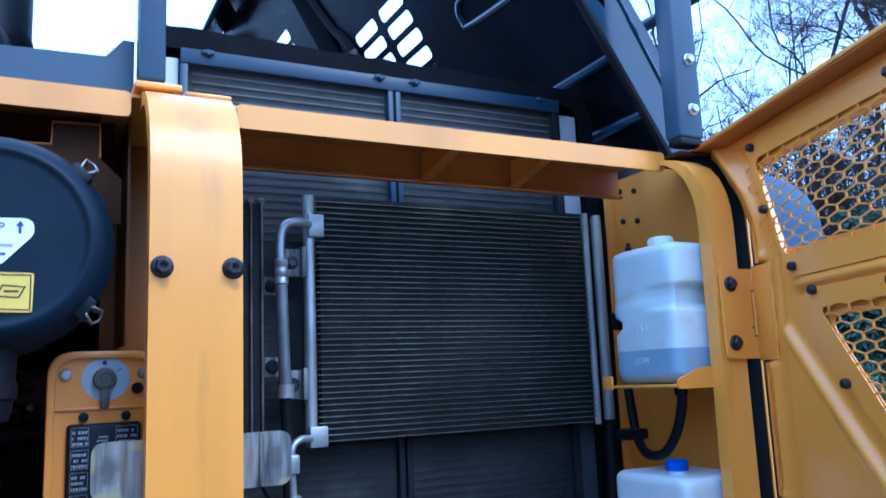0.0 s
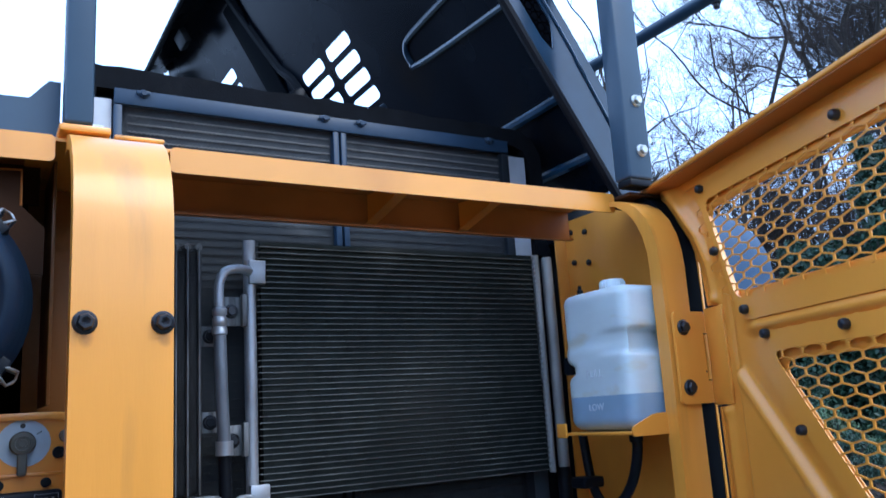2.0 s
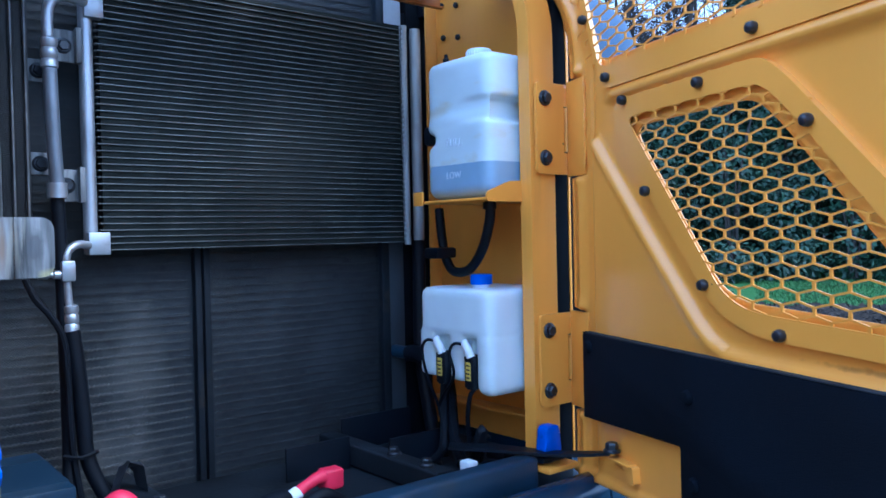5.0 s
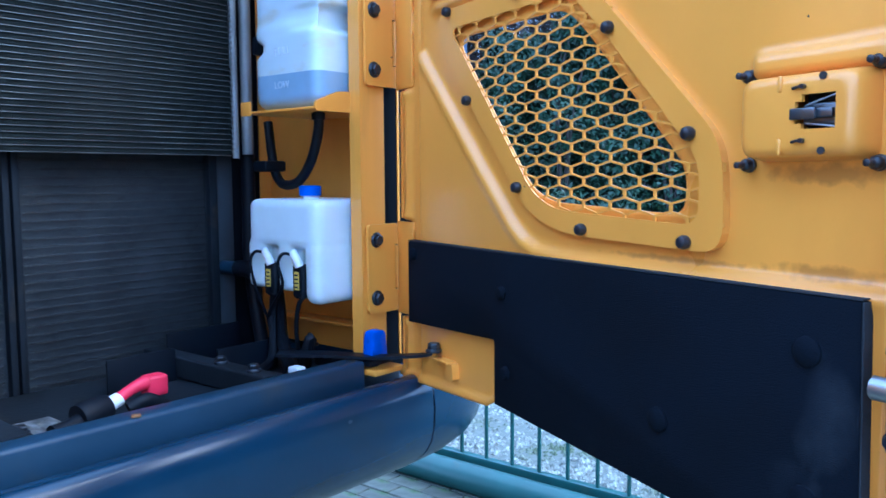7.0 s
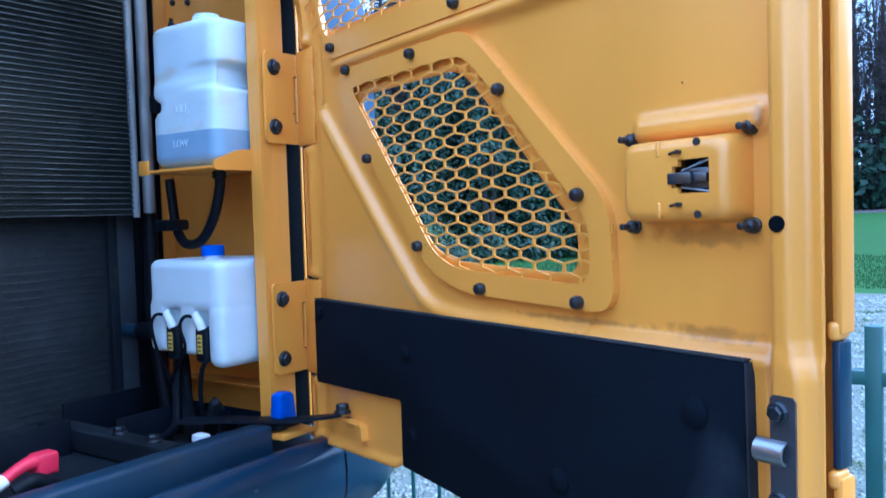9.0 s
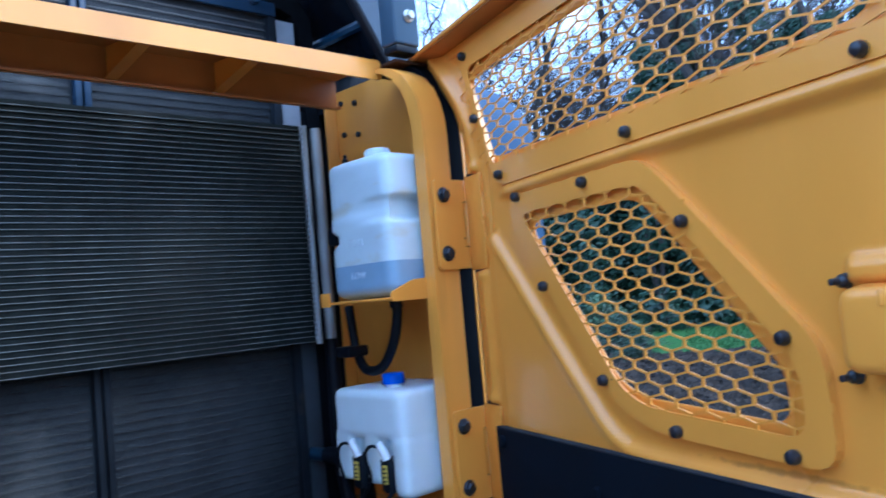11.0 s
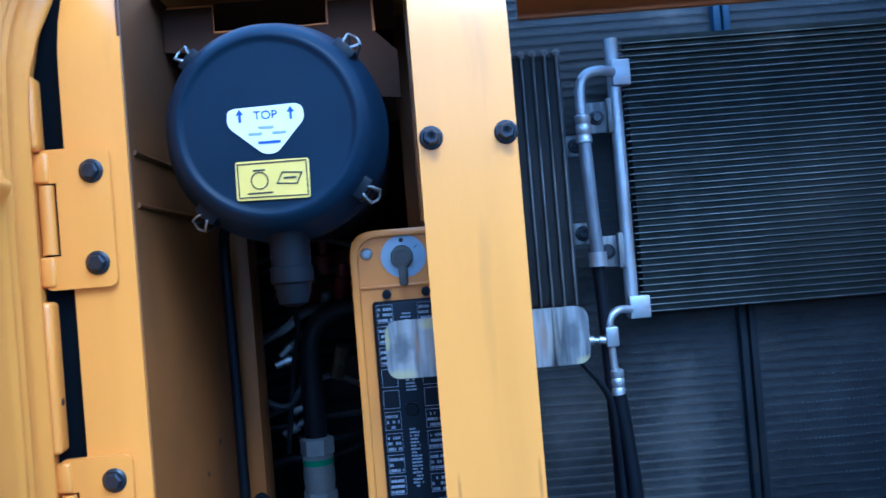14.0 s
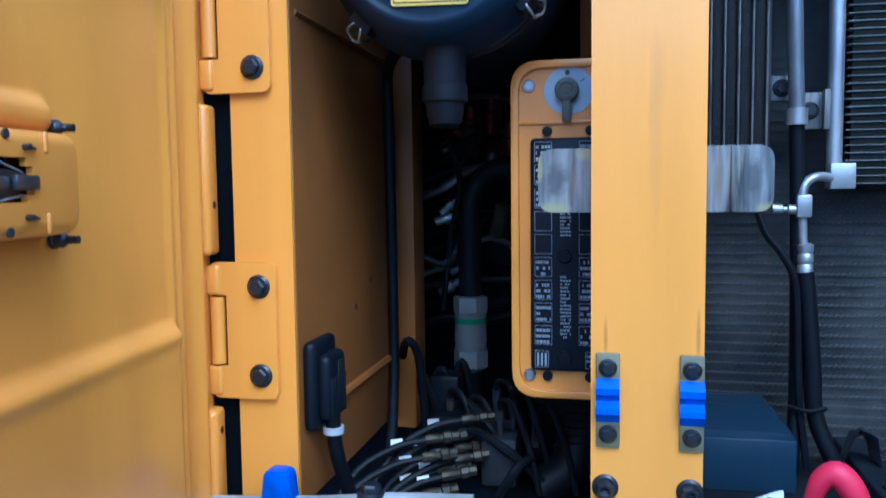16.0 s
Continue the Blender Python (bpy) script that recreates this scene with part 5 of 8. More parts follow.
flange = part("top_flange", bm, ORANGE, wide)
# Underside sheet in a darker brown, coloured for the shade beneath the flange.
part("flange_lining", box(bmesh.new(), -0.285, 0.980, 0.0065, 0.058, 2.0800, 2.0828, 0.0, M), DIM_ORANGE, flange, "underside coloured brown for its shade")
# return flange at the hinge side, following the bent top
edge = [(u, z) for u, z in OUTLINE[:15]]
bm = bmesh.new()
line = [M @ Vector((u, 0.0, z)) for u, z in edge]
for (u, z), (u2, z2) in zip(edge, edge[1:]):
    q = [M @ Vector(p) for p in ((u, 0.002, z), (u2, 0.002, z2), (u2, -0.022, z2), (u, -0.022, z))]
    r = [M @ Vector(p) for p in ((u + 0.004, 0.002, z), (u2 + 0.004, 0.002, z2), (u2 + 0.004, -0.022, z2), (u + 0.004, -0.022, z))]
    a, b = [bm.verts.new(p) for p in q], [bm.verts.new(p) for p in r]
    bm.faces.new(a)
    bm.faces.new(b)
    for k in range(4):
        bm.faces.new((a[k], a[(k + 1) % 4], b[(k + 1) % 4], b[k]))
part("hinge_flange", bm, ORANGE, wide)
# lips of the outer skin along the free edge
bm = bmesh.new()
box(bm, 0.974, 0.985, -0.026, 0.000, 1.335, 2.08, 0.004, M, 2)
box(bm, 0.973, 0.984, -0.026, 0.000, 1.0, 1.196, 0.004, M, 2)
box(bm, 0.970, 0.982, -0.022, 0.004, 1.329, 1.348, 0.005, M, 3)
box(bm, 0.969, 0.981, -0.022, 0.004, 1.184, 1.202, 0.005, M, 3)
part("outer_lip", bm, ORANGE, wide)
part("black_decal", box(bmesh.new(), 0.972, 0.9805, -0.026, -0.003, 1.203, 1.328, 0.002, M), SKIRT, wide, "dark blue painted band on the door edge")
bm = bmesh.new()
lathe(bm, [(0.0085, -0.001), (0.0085, 0.0007), (0, 0.0007)], M @ aim((0.937, 0.0305, 1.443), (0, 1, 0)), 14)
part("hole", bm, SEAL, wide)
strike = part("strike", plate(bmesh.new(), rounded([(0.929, 1.155), (0.956, 1.155), (0.956, 1.275), (0.929, 1.275)], 0.006), [], 0.030, 0.034, M), DARKSTEEL, wide, "grey steel lock strike")
bm = bmesh.new()
hook = thick([(0.0345, 1.229), (0.038, 1.2275), (0.042, 1.2245), (0.0440, 1.2195), (0.0430, 1.2145), (0.040, 1.211), (0.0365, 1.209)], 0.0026)
plate(bm, hook, [], 0.916, 0.948, M @ Matrix(((0, 1, 0, 0), (1, 0, 0, 0), (0, 0, 1, 0), (0, 0, 0, 1))))
part("hook", bm, STEEL, strike, "bent bright steel hook", angle=70)
for z in (1.258, 1.168):
    hexbolt(M @ Vector((0.938, 0.034, z)), N, 0.0085, 0.009, BOLT, strike)
# thick black foam with welding studs under it
FO = [(-0.072, 1.302), (0.897, 1.302), (0.903, 0.985), (0.780, 1.0), (0.237, 1.038), (0.237, 1.150), (-0.072, 1.136)]
bm = bmesh.new()
plate(bm, rounded(FO, 0.004, 2), [], 0.0, 0.029, M)
bmesh.ops.bevel(bm, geom=[e for e in bm.edges if e.calc_face_angle(0) > 1.2], offset=0.004, segments=2, profile=0.5, affect="EDGES")
foam = part("foam_pad", bm, FOAM, wide, "matt black sound foam pad")
for u, z in ((0.838, 1.240), (0.622, 1.110), (0.838, 1.075), (0.262, 1.235), (-0.045, 1.278), (0.275, 1.10)):
    bm = bmesh.new()
    rr = 0.017 if u > 0.5 else 0.012
    lathe(bm, [(rr, 0.0), (rr, 0.004), (rr * 0.7, 0.008), (0, 0.009)], M @ aim((u, 0.0285, z), (0, 1, 0)), 16)
    part("foam_button", bm, FOAM, foam)
part("cut_edge", plate(bmesh.new(), [(0.8972, 1.301), (0.8992, 1.301), (0.9052, 0.986), (0.9032, 0.986)], [], 0.002, 0.0285, M), FOAMEDGE, foam, "grey cut edge of the foam")
part("cut_edge", plate(bmesh.new(), [(-0.071, 1.3022), (0.897, 1.3022), (0.897, 1.3040), (-0.071, 1.3040)], [], 0.012, 0.0285, M), FOAMEDGE, foam, "grey cut edge of the foam")
latch_box(M, N, 0.748, 0.890, 1.447, 1.537, wide)
hinge(wide, (1.307, 1.385, 0), (1.6175, 1.8025), 1.205, 1, M)
hinge(wide, (1.307, 1.385, 0), (1.146, 1.333), 1.205, 1, M)
# stay arm and its bracket at the bottom
bm = bmesh.new()
box(bm, 0.020, 0.088, 0.004, 0.034, 1.078, 1.082, 0.001, M)
box(bm, 0.020, 0.088, 0.010, 0.014, 1.062, 1.080, 0.001, M)
plate(bm, rounded([(0.066, 1.079), (0.096, 1.079), (0.100, 1.050), (0.090, 1.046)], 0.004), [], 0.012, 0.028, M)
part("stay_bracket", bm, ORANGE, wide)
arm = [Vector(p) for p in ((1.165, 1.330, 1.072), (1.225, 1.262, 1.070), (1.290, 1.160, 1.066), (1.330, 1.090, 1.072), (1.352, 1.030, 1.084))]
bm = bmesh.new()
rings = []
for i, p in enumerate(arm):
    d = (arm[min(i + 1, 4)] - arm[max(i - 1, 0)]).normalized()
    side = d.cross(Vector((0, 0, 1))).normalized() * (0.020, 0.022, 0.016, 0.012, 0.012)[i]
    rings.append([bm.verts.new(p + side * a + Vector((0, 0, b))) for a, b in ((-1, -0.003), (1, -0.003), (1, 0.003), (-1, 0.003))])
for a, b in zip(rings, rings[1:]):
    for k in range(4):
        bm.faces.new((a[k], a[(k + 1) % 4], b[(k + 1) % 4], b[k]))
bm.faces.new(rings[0])
bm.faces.new(rings[-1])
stay = part("stay_arm", bm, PLASTIC, wide, "flat black door stay arm")
hexbolt(M @ Vector((0.03, 0.028, 1.094)), (0, 0, 1), 0.012, 0.016, BOLT, wide)
hexbolt((1.238, 1.31, 1.082), (0, 0, 1), 0.012, 0.014, BOLT, wide)

# --- the narrow door
narrow = thing("side_door", (-0.28, 0.80, 0.95), "opened narrow orange steel side door with pressed ribs", "door", "side doors")
ML = door_frame((-0.300, 1.08), (0.10, -0.995), (0.995, 0.10))
NL = Vector((0.995, 0.10, 0))
OUTL = [(-0.135, 0.96), (-0.135, 1.84), (-0.141, 1.90), (-0.160, 1.955), (-0.190, 2.00), (-0.230, 2.045), (-0.275, 2.085), (0.62, 2.085), (0.62, 0.96)]


def narrow_relief(u, z):
    """A round rib, a proud lower field and beads along the hinge edge."""
    d, _, _ = nearest(u, z, [(0.004, 1.742), (0.64, 1.743)])
    w = 0.019 * 0.5 * (1 + np.cos(np.pi * np.clip(np.abs(d) / 0.027, 0, 1)))
    w += (0.014 * smooth(z, 1.334, 1.312) + 0.004 * bump_at(z, 1.312, 0.010)) * smooth(u, -0.018, -0.002)
    sway = np.interp(z, [1.8, 1.9, 1.955, 2.03, 2.09], [0, -0.008, -0.03, -0.085, -0.13])
    w += 0.005 * bump_at(u, -0.014 + sway, 0.008) + 0.005 * bump_at(u, -0.036 + sway, 0.008)
    w += 0.010 * bump_at(u, -0.090 + sway, 0.014)
    w += 0.014 * smooth(u, 0.222, 0.240) * smooth(u, 0.408, 0.390) * smooth(z, 1.539, 1.548) * smooth(z, 1.577, 1.561)
    w += 0.02 * smooth(z, 1.84, 2.08) * bump_at(u, -0.10 + sway, 0.045)
    return w


sheet("inner_panel", OUTL, [], ML, narrow_relief, ORANGE, narrow)
bm = bmesh.new()
plate(bm, OUTL, [], -0.024, -0.020, ML)
part("outer_skin", bm, ORANGE, narrow, smooth=False)
part("top_flange", box(bmesh.new(), -0.28, 0.62, -0.036, 0.05, 2.083, 2.092, 0.003, ML), ORANGE, narrow)
bm = bmesh.new()
box(bm, -0.136, -0.100, -0.034, 0.016, 1.40, 1.60, 0.007, ML, 3)
box(bm, -0.136, -0.100, -0.034, 0.016, 0.97, 1.19, 0.007, ML, 3)
box(bm, -0.140, -0.104, -0.034, 0.012, 1.80, 1.90, 0.007, ML, 3)
part("hinge_flange", bm, ORANGE, narrow, angle=60)
latch_box(ML, NL, 0.238, 0.380, 1.450, 1.540, narrow)
for z in (1.467, 1.16):
    bm = bmesh.new()
    lathe(bm, [(0.005, -0.001), (0.005, 0.0008), (0, 0.0008)], ML @ aim((-0.118, 0.016, z), (0, 1, 0)), 10)
    part("hole", bm, INK, narrow)
hinge(narrow, (-0.214, -0.284, 0), (1.6145, 1.8025), 1.205, -1)
hinge(narrow, (-0.214, -0.284, 0), (1.2035, 1.3895), 1.205, -1)

# ---------------------------------------------------------------- condenser with its pipes
cond = thing("condenser", (0.93, 1.65, 1.48), "dark air-conditioning condenser with silver headers on the radiator", "condenser")
part("core", cube(0.598, 1.292, 1.640, 1.656, 1.484, 2.002, 0.0005), FIN, cond, "dark dusty condenser core")
bm = bmesh.new()
z = 1.484
while z < 2.003:
    box(bm, 0.590, 1.296, 1.6358, 1.652, z, z + 0.0013)
    z += 0.01236
tagged(part("tube_bank", bm, TUBE_LINE, cond, "thin grey flat tubes", smooth=False), kind="stuff")
# folded fins between the tubes
bm = bmesh.new()
z = 1.4862
while z < 2.0:
    x = 0.600
    while x < 1.290:
        vs = [bm.verts.new(p) for p in ((x, 1.6385, z), (x + 0.0016, 1.6385, z + 0.0100), (x + 0.0016, 1.645, z + 0.0100), (x, 1.645, z))]
        bm.faces.new(vs)
        x += 0.0042
    z += 0.01236
tagged(part("fin_bank", bm, FIN, cond, "folded dark fins", smooth=False), kind="stuff")
bm = bmesh.new()
lathe(bm, [(0, 1.478), (0.0125, 1.478), (0.0125, 2.000), (0, 2.002)], Matrix.Translation((0.572, 1.632, 0)), 16)
part("left_header", bm, ALU, cond, "silver header tube")
bm = bmesh.new()
lathe(bm, [(0, 1.478), (0.008, 1.478), (0.008, 2.002), (0, 2.002)], Matrix.Translation((1.300, 1.634, 0)), 14)
part("right_header", bm, OXIDE, cond, "silver header tube")
bm = bmesh.new()
lathe(bm, [(0, 1.488), (0.013, 1.488), (0.0135, 1.50), (0.0135, 1.985), (0.012, 1.998), (0, 2.0)], Matrix.Translation((1.334, 1.634, 0)), 16)
part("receiver_tube", bm, OXIDE, cond, "dull silver receiver tube")
bm = bmesh.new()
z = 1.49
while z < 1.998:
    box(bm, 1.290, 1.298, 1.630, 1.6355, z, z + 0.0055, 0.0)
    z += 0.01236
tagged(part("tube_ends", bm, ALU, cond, "bright tube ends", smooth=False), kind="stuff")
part("block", cube(0.566, 0.600, 1.612, 1.634, 1.909, 1.957, 0.002), ALU, cond)
part("block", cube(0.562, 0.600, 1.608, 1.632, 1.476, 1.517, 0.002), ALU, cond)
for z0, z1 in ((1.826, 1.884), (1.574, 1.632)):
    bm = cube(0.512, 0.566, 1.634, 1.638, z0, z1, 0.001)
    box(bm, 0.553, 0.562, 1.618, 1.634, z0 - 0.002, z1 + 0.004, 0.001)
    tab = part("bracket", bm, GALV, cond)
    hexbolt((0.534, 1.633, (z0 + z1) / 2), (0, -1, 0), 0.0105, 0.010, BOLT, tab)
pipe = thing("refrigerant_pipe", (0.52, 1.60, 1.05), "aluminium refrigerant pipe with crimped black hose", "pipe")
part("pipe", tube(bmesh.new(), [(0.566, 1.612, 1.934), (0.535, 1.592, 1.934), (0.510, 1.587, 1.926), (0.499, 1.585, 1.905), (0.497, 1.585, 1.87), (0.4985, 1.585, 1.83)], 0.0095, 12, 6), ALU, pipe)
bm = bmesh.new()
lathe(bm, [(0.0095, 1.800), (0.0145, 1.804), (0.0145, 1.814), (0.012, 1.818), (0.0145, 1.823), (0.0145, 1.833), (0.012, 1.838), (0.0145, 1.843), (0.0145, 1.852), (0.010, 1.856)], Matrix.Translation((0.4985, 1.585, 0)), 18)
part("ferrule", bm, ALU, pipe)
part("upper_pipe", tube(bmesh.new(), [(0.4985, 1.585, 1.805), (0.502, 1.585, 1.68), (0.5055, 1.585, 1.60)], 0.0120, 12, 3), material("scuffed_pipe", (0.17, 0.19, 0.22), 0.42, 0.5, 0.35, 30, 0.1, 200, 0.5, 0, (0.05, 0.05, 0.055), 0.58, 22, (1, 1, 0.3)), pipe)
part("suction_hose", tube(bmesh.new(), [(0.5055, 1.588, 1.60), (0.510, 1.592, 1.48), (0.513, 1.594, 1.32), (0.514, 1.592, 1.14), (0.505, 1.57, 1.02)], 0.0115, 12, 4), RUBBER, pipe)
bm = bmesh.new()
lathe(bm, [(0.012, 1.578), (0.0165, 1.578), (0.0165, 1.604), (0.012, 1.604)], Matrix.Translation((0.5055, 1.585, 0)), 18)
part("clamp", bm, ALU, pipe)
part("lower_pipe", tube(bmesh.new(), [(0.562, 1.608, 1.494), (0.538, 1.592, 1.496), (0.520, 1.586, 1.484), (0.516, 1.584, 1.46), (0.518, 1.584, 1.40), (0.520, 1.584, 1.385)], 0.0072, 12, 6), ALU, pipe)
part("tee", cube(0.506, 0.529, 1.572, 1.594, 1.432, 1.468, 0.003), ALU, pipe)
bm = bmesh.new()
lathe(bm, [(0.008, 0.0), (0.008, 0.012), (0.005, 0.014), (0.005, 0.020), (0.0085, 0.022), (0.0085, 0.036), (0, 0.037)], aim((0.507, 1.583, 1.444), (-1, 0, 0.05)), 10)
part("service_port", bm, ALU, pipe)
bm = bmesh.new()
lathe(bm, [(0.008, 1.340), (0.0125, 1.343), (0.0125, 1.355), (0.0105, 1.358), (0.0125, 1.361), (0.0125, 1.372), (0.0105, 1.375), (0.0125, 1.378), (0.0125, 1.388), (0.008, 1.391)], Matrix.Translation((0.522, 1.584, 0)), 16)
part("ferrule", bm, ALU, pipe)
part("hose", tube(bmesh.new(), [(0.522, 1.583, 1.345), (0.528, 1.582, 1.29), (0.536, 1.580, 1.19), (0.540, 1.578, 1.12), (0.560, 1.565, 1.06), (0.585, 1.55, 1.015)], 0.0135, 12, 5), RUBBER, pipe)
part("tie", tube(bmesh.new(), [(0.500, 1.575, 1.128), (0.527, 1.562, 1.124), (0.556, 1.572, 1.128)], 0.004, 6, 3), RUBBER, pipe)
part("thin_hose", tube(bmesh.new(), [(0.448, 1.575, 1.440), (0.462, 1.572, 1.405), (0.485, 1.572, 1.375), (0.506, 1.574, 1.33), (0.512, 1.576, 1.25), (0.516, 1.575, 1.14), (0.528, 1.565, 1.03)], 0.0060, 8, 5), RUBBER, pipe)

# ---------------------------------------------------------------- ribbed oil cooler
COOLERPLATE = material("cooler_plate", (0.135, 0.138, 0.138), 0.5, 0.3, 0.3, 20, 0.1, 300, 0.3, 0, (0.04, 0.042, 0.044), 0.5, 8)
cooler = thing("oil_cooler", (0.40, 1.60, 1.50), "dark ribbed oil cooler with upright plates", "oil cooler")
part("core", cube(0.345, 0.462, 1.600, 1.650, 1.512, 1.972, 0.002), material("cooler_fin", (0.022, 0.022, 0.024), 0.7, 0.1, 0.3, 20, 0.8, 500, 0.3), cooler)
for i in range(6):
    x = 0.354 + i * 0.0215
    bm = bmesh.new()
    box(bm, x - 0.0020, x + 0.0020, 1.590, 1.652, 1.510, 1.976, 0.0015)
    lathe(bm, [(0, 0), (0.007, 0), (0.007, 0.055), (0, 0.055)], aim((x, 1.592, 1.974), (0, 1, 0)), 10)
    part("plate", bm, COOLERPLATE, cooler)
for z in (1.804, 1.640):
    bm = cube(0.470, 0.506, 1.624, 1.628, z - 0.020, z + 0.020, 0.002)
    part("lug", bm, GALV, cooler)
    hexbolt((0.489, 1.624, z), (0, -1, 0), 0.0105, 0.010, BOLT, cooler)
verts, faces = [], []
for i in range(5):  # folded fins in upright rows between the plates
    x0 = 0.357 + i * 0.0215
    for k in range(250):
        z, q = 1.516 + k * 0.0018, len(verts)
        a, b = (x0, x0 + 0.0155) if k % 2 else (x0 + 0.0155, x0)
        verts += [(a, 1.5965, z), (b, 1.5965, z + 0.0018), (b, 1.602, z + 0.0018), (a, 1.602, z), (a, 1.5965, z + 0.0006), (b, 1.5965, z + 0.0024)]
        faces += [(q, q + 1, q + 2, q + 3), (q, q + 1, q + 5, q + 4)]
me = bpy.data.meshes.new("fin_fill")
me.from_pydata(verts, [], faces)
me.materials.append(material("cooler_fin_edge", (0.036, 0.038, 0.040), 0.5, 0.3, 0.3, 30, 0.1))
ob = tagged(new("fin_fill", me), "folded grey fins between the plates", kind="stuff")
adopt(ob, cooler)
part("stay", cube(0.464, 0.470, 1.61, 1.705, 1.51, 1.976, 0.001), ALU_DARK, cooler)

# ---------------------------------------------------------------- expansion tank
FACEX = Matrix(((0, 0, -1, 1.2250), (-1, 0, 0, 0), (0, 1, 0, 0), (0, 0, 0, 1)))  # text plane facing -x


def soft_block(bm, pts, z0, z1, r, bevel, seg=4):
    """An upright block with rounded plan corners and rounded rims."""
    (x0, y0), (x1, y1) = pts[0], pts[2]
    rings = []
    for k in range(2 * seg + 2):
        a = radians(90) * (k if k <= seg else k - seg - 1) / seg
        if k <= seg:
            s, z = bevel * (1 - math.sin(a)), z0 + bevel * (1 - math.cos(a))
        else:
            s, z = bevel * (1 - math.cos(a)), z1 - bevel * (1 - math.sin(a))
        rr = max(r - s * 0.6, 0.004)
        out = rounded([(x0 + s, y0 + s), (x1 - s, y0 + s), (x1 - s, y1 - s), (x0 + s, y1 - s)], rr, 6)
        rings.append([bm.verts.new((x, y, z)) for x, y in out])
    for p, q in zip(rings, rings[1:]):
        for i in range(len(p)):
            bm.faces.new((p[i], p[(i + 1) % len(p)], q[(i + 1) % len(p)], q[i]))
    bm.faces.new(rings[0])
    bm.faces.new(rings[-1])
    return bm


tank = thing("expansion_tank", (1.31, 1.36, 1.572), "milky plastic coolant tank part filled with blue coolant", "tank")


def tank_shell(name, z0, z1, mat, top=0.0, bot=0.0):
    """A blow-moulded tank between two levels, with a hand recess at the front and a notch at the back."""
    bm = bmesh.new()
    x0, x1, y0, y1 = 1.222, 1.408, 1.256, 1.462
    out = []
    for (ax, ay), (bx, by) in zip(((x0, y0), (x1, y0), (x1, y1), (x0, y1)), ((x1, y0), (x1, y1), (x0, y1), (x0, y0))):
        out += [(ax + (bx - ax) * k / 16, ay + (by - ay) * k / 16) for k in range(16)]
    zs = np.linspace(z0, z1, max(6, int((z1 - z0) / 0.004)))
    cx, cy = (x0 + x1) / 2, (y0 + y1) / 2
    rings = []
    for z in zs:
        s = 0.0
        if top and z > z1 - top:
            s = top * (1 - math.sqrt(max(0.0, 1 - ((z - z1 + top) / top) ** 2)))
        if bot and z < z0 + bot:
            s = bot * (1 - math.sqrt(max(0.0, 1 - ((z0 + bot - z) / bot) ** 2)))
        ring = []
        for x, y in out:
            r = 0.026
            dx, dy = max(0, abs(x - cx) - (x1 - x0) / 2 + r), max(0, abs(y - cy) - (y1 - y0) / 2 + r)
            px, py = x, y
            if dx and dy:
                k = r / math.hypot(dx, dy)
                if k < 1:
                    px = cx + math.copysign((x1 - x0) / 2 - r + dx * k, x - cx)
                    py = cy + math.copysign((y1 - y0) / 2 - r + dy * k, y - cy)
            px += (cx - px) * s / 0.093
            py += (cy - py) * s / 0.103
            # ledge: the upper part of the front stands back between two levels
            ledge = float(smooth(z, 1.722, 1.738) * smooth(z, 1.782, 1.768))
            py += 0.022 * ledge * float(smooth(py, 1.290, 1.262)) * float(smooth(px, 1.226, 1.246))
            px += 0.008 * ledge * float(smooth(px, 1.240, 1.226)) * float(smooth(py, 1.36, 1.28))
            px += 0.004 * float(smooth(z, 1.735, 1.760)) * float(smooth(px, 1.240, 1.226))
            notch = math.exp(-((z - 1.702) / 0.012) ** 2) * float(smooth(py, 1.42, 1.455))
            px += 0.020 * notch * float(smooth(px, 1.26, 1.23))
            py -= 0.020 * notch
            ring.append(bm.verts.new((px, py, z)))
        rings.append(ring)
    for p, q in zip(rings, rings[1:]):
        for i in range(len(out)):
            bm.faces.new((p[i], p[(i + 1) % len(out)], q[(i + 1) % len(out)], q[i]))
    bm.faces.new(rings[0])
    bm.faces.new(rings[-1])
    return part(name, bm, mat, tank, angle=70)


shell = tank_shell("shell", 1.6452, 1.868, COOLTANK, 0.020, 0.0)
filled = tank_shell("filled_part", 1.573, 1.645, COOLANT, 0.0, 0.026)
tagged(filled, "lower part of the tank showing blue coolant")
bm = bmesh.new()
lathe(bm, [(0.020, 1.866), (0.020, 1.876)], Matrix.Translation((1.303, 1.368, 0)), 20)
part("neck", bm, COOLTANK, tank)
bm = bmesh.new()
prof = [(0.0, 1.874), (0.027, 1.874), (0.0275, 1.890), (0.025, 1.894), (0, 1.895)]
lathe(bm, prof, Matrix.Translation((1.303, 1.368, 0)), 28)
for i in range(28):
    a = 2 * math.pi * i / 28
    box(bm, -0.0012, 0.0012, 0.0268, 0.0288, 1.876, 1.889, 0.0, Matrix.Translation((1.303, 1.368, 0)) @ Matrix.Rotation(a, 4, "Z"))
part("cap", bm, WATERTANK, tank, "white ribbed screw cap")
bm = bmesh.new()
lathe(bm, [(0.007, 1.866), (0.007, 1.880), (0.004, 1.882), (0.004, 1.890), (0, 1.891)], Matrix.Translation((1.262, 1.430, 0)), 12)
part("vent_stub", bm, PLASTIC, tank)
RIDGE = material("moulded_lettering", (0.60, 0.67, 0.74), 0.35, 0, 0.03, 10, 0.02)
lettering("FULL", 0.024, FACEX @ Matrix.Translation((-1.362, 1.690, 0.0035)), RIDGE, tank, "moulded_word")
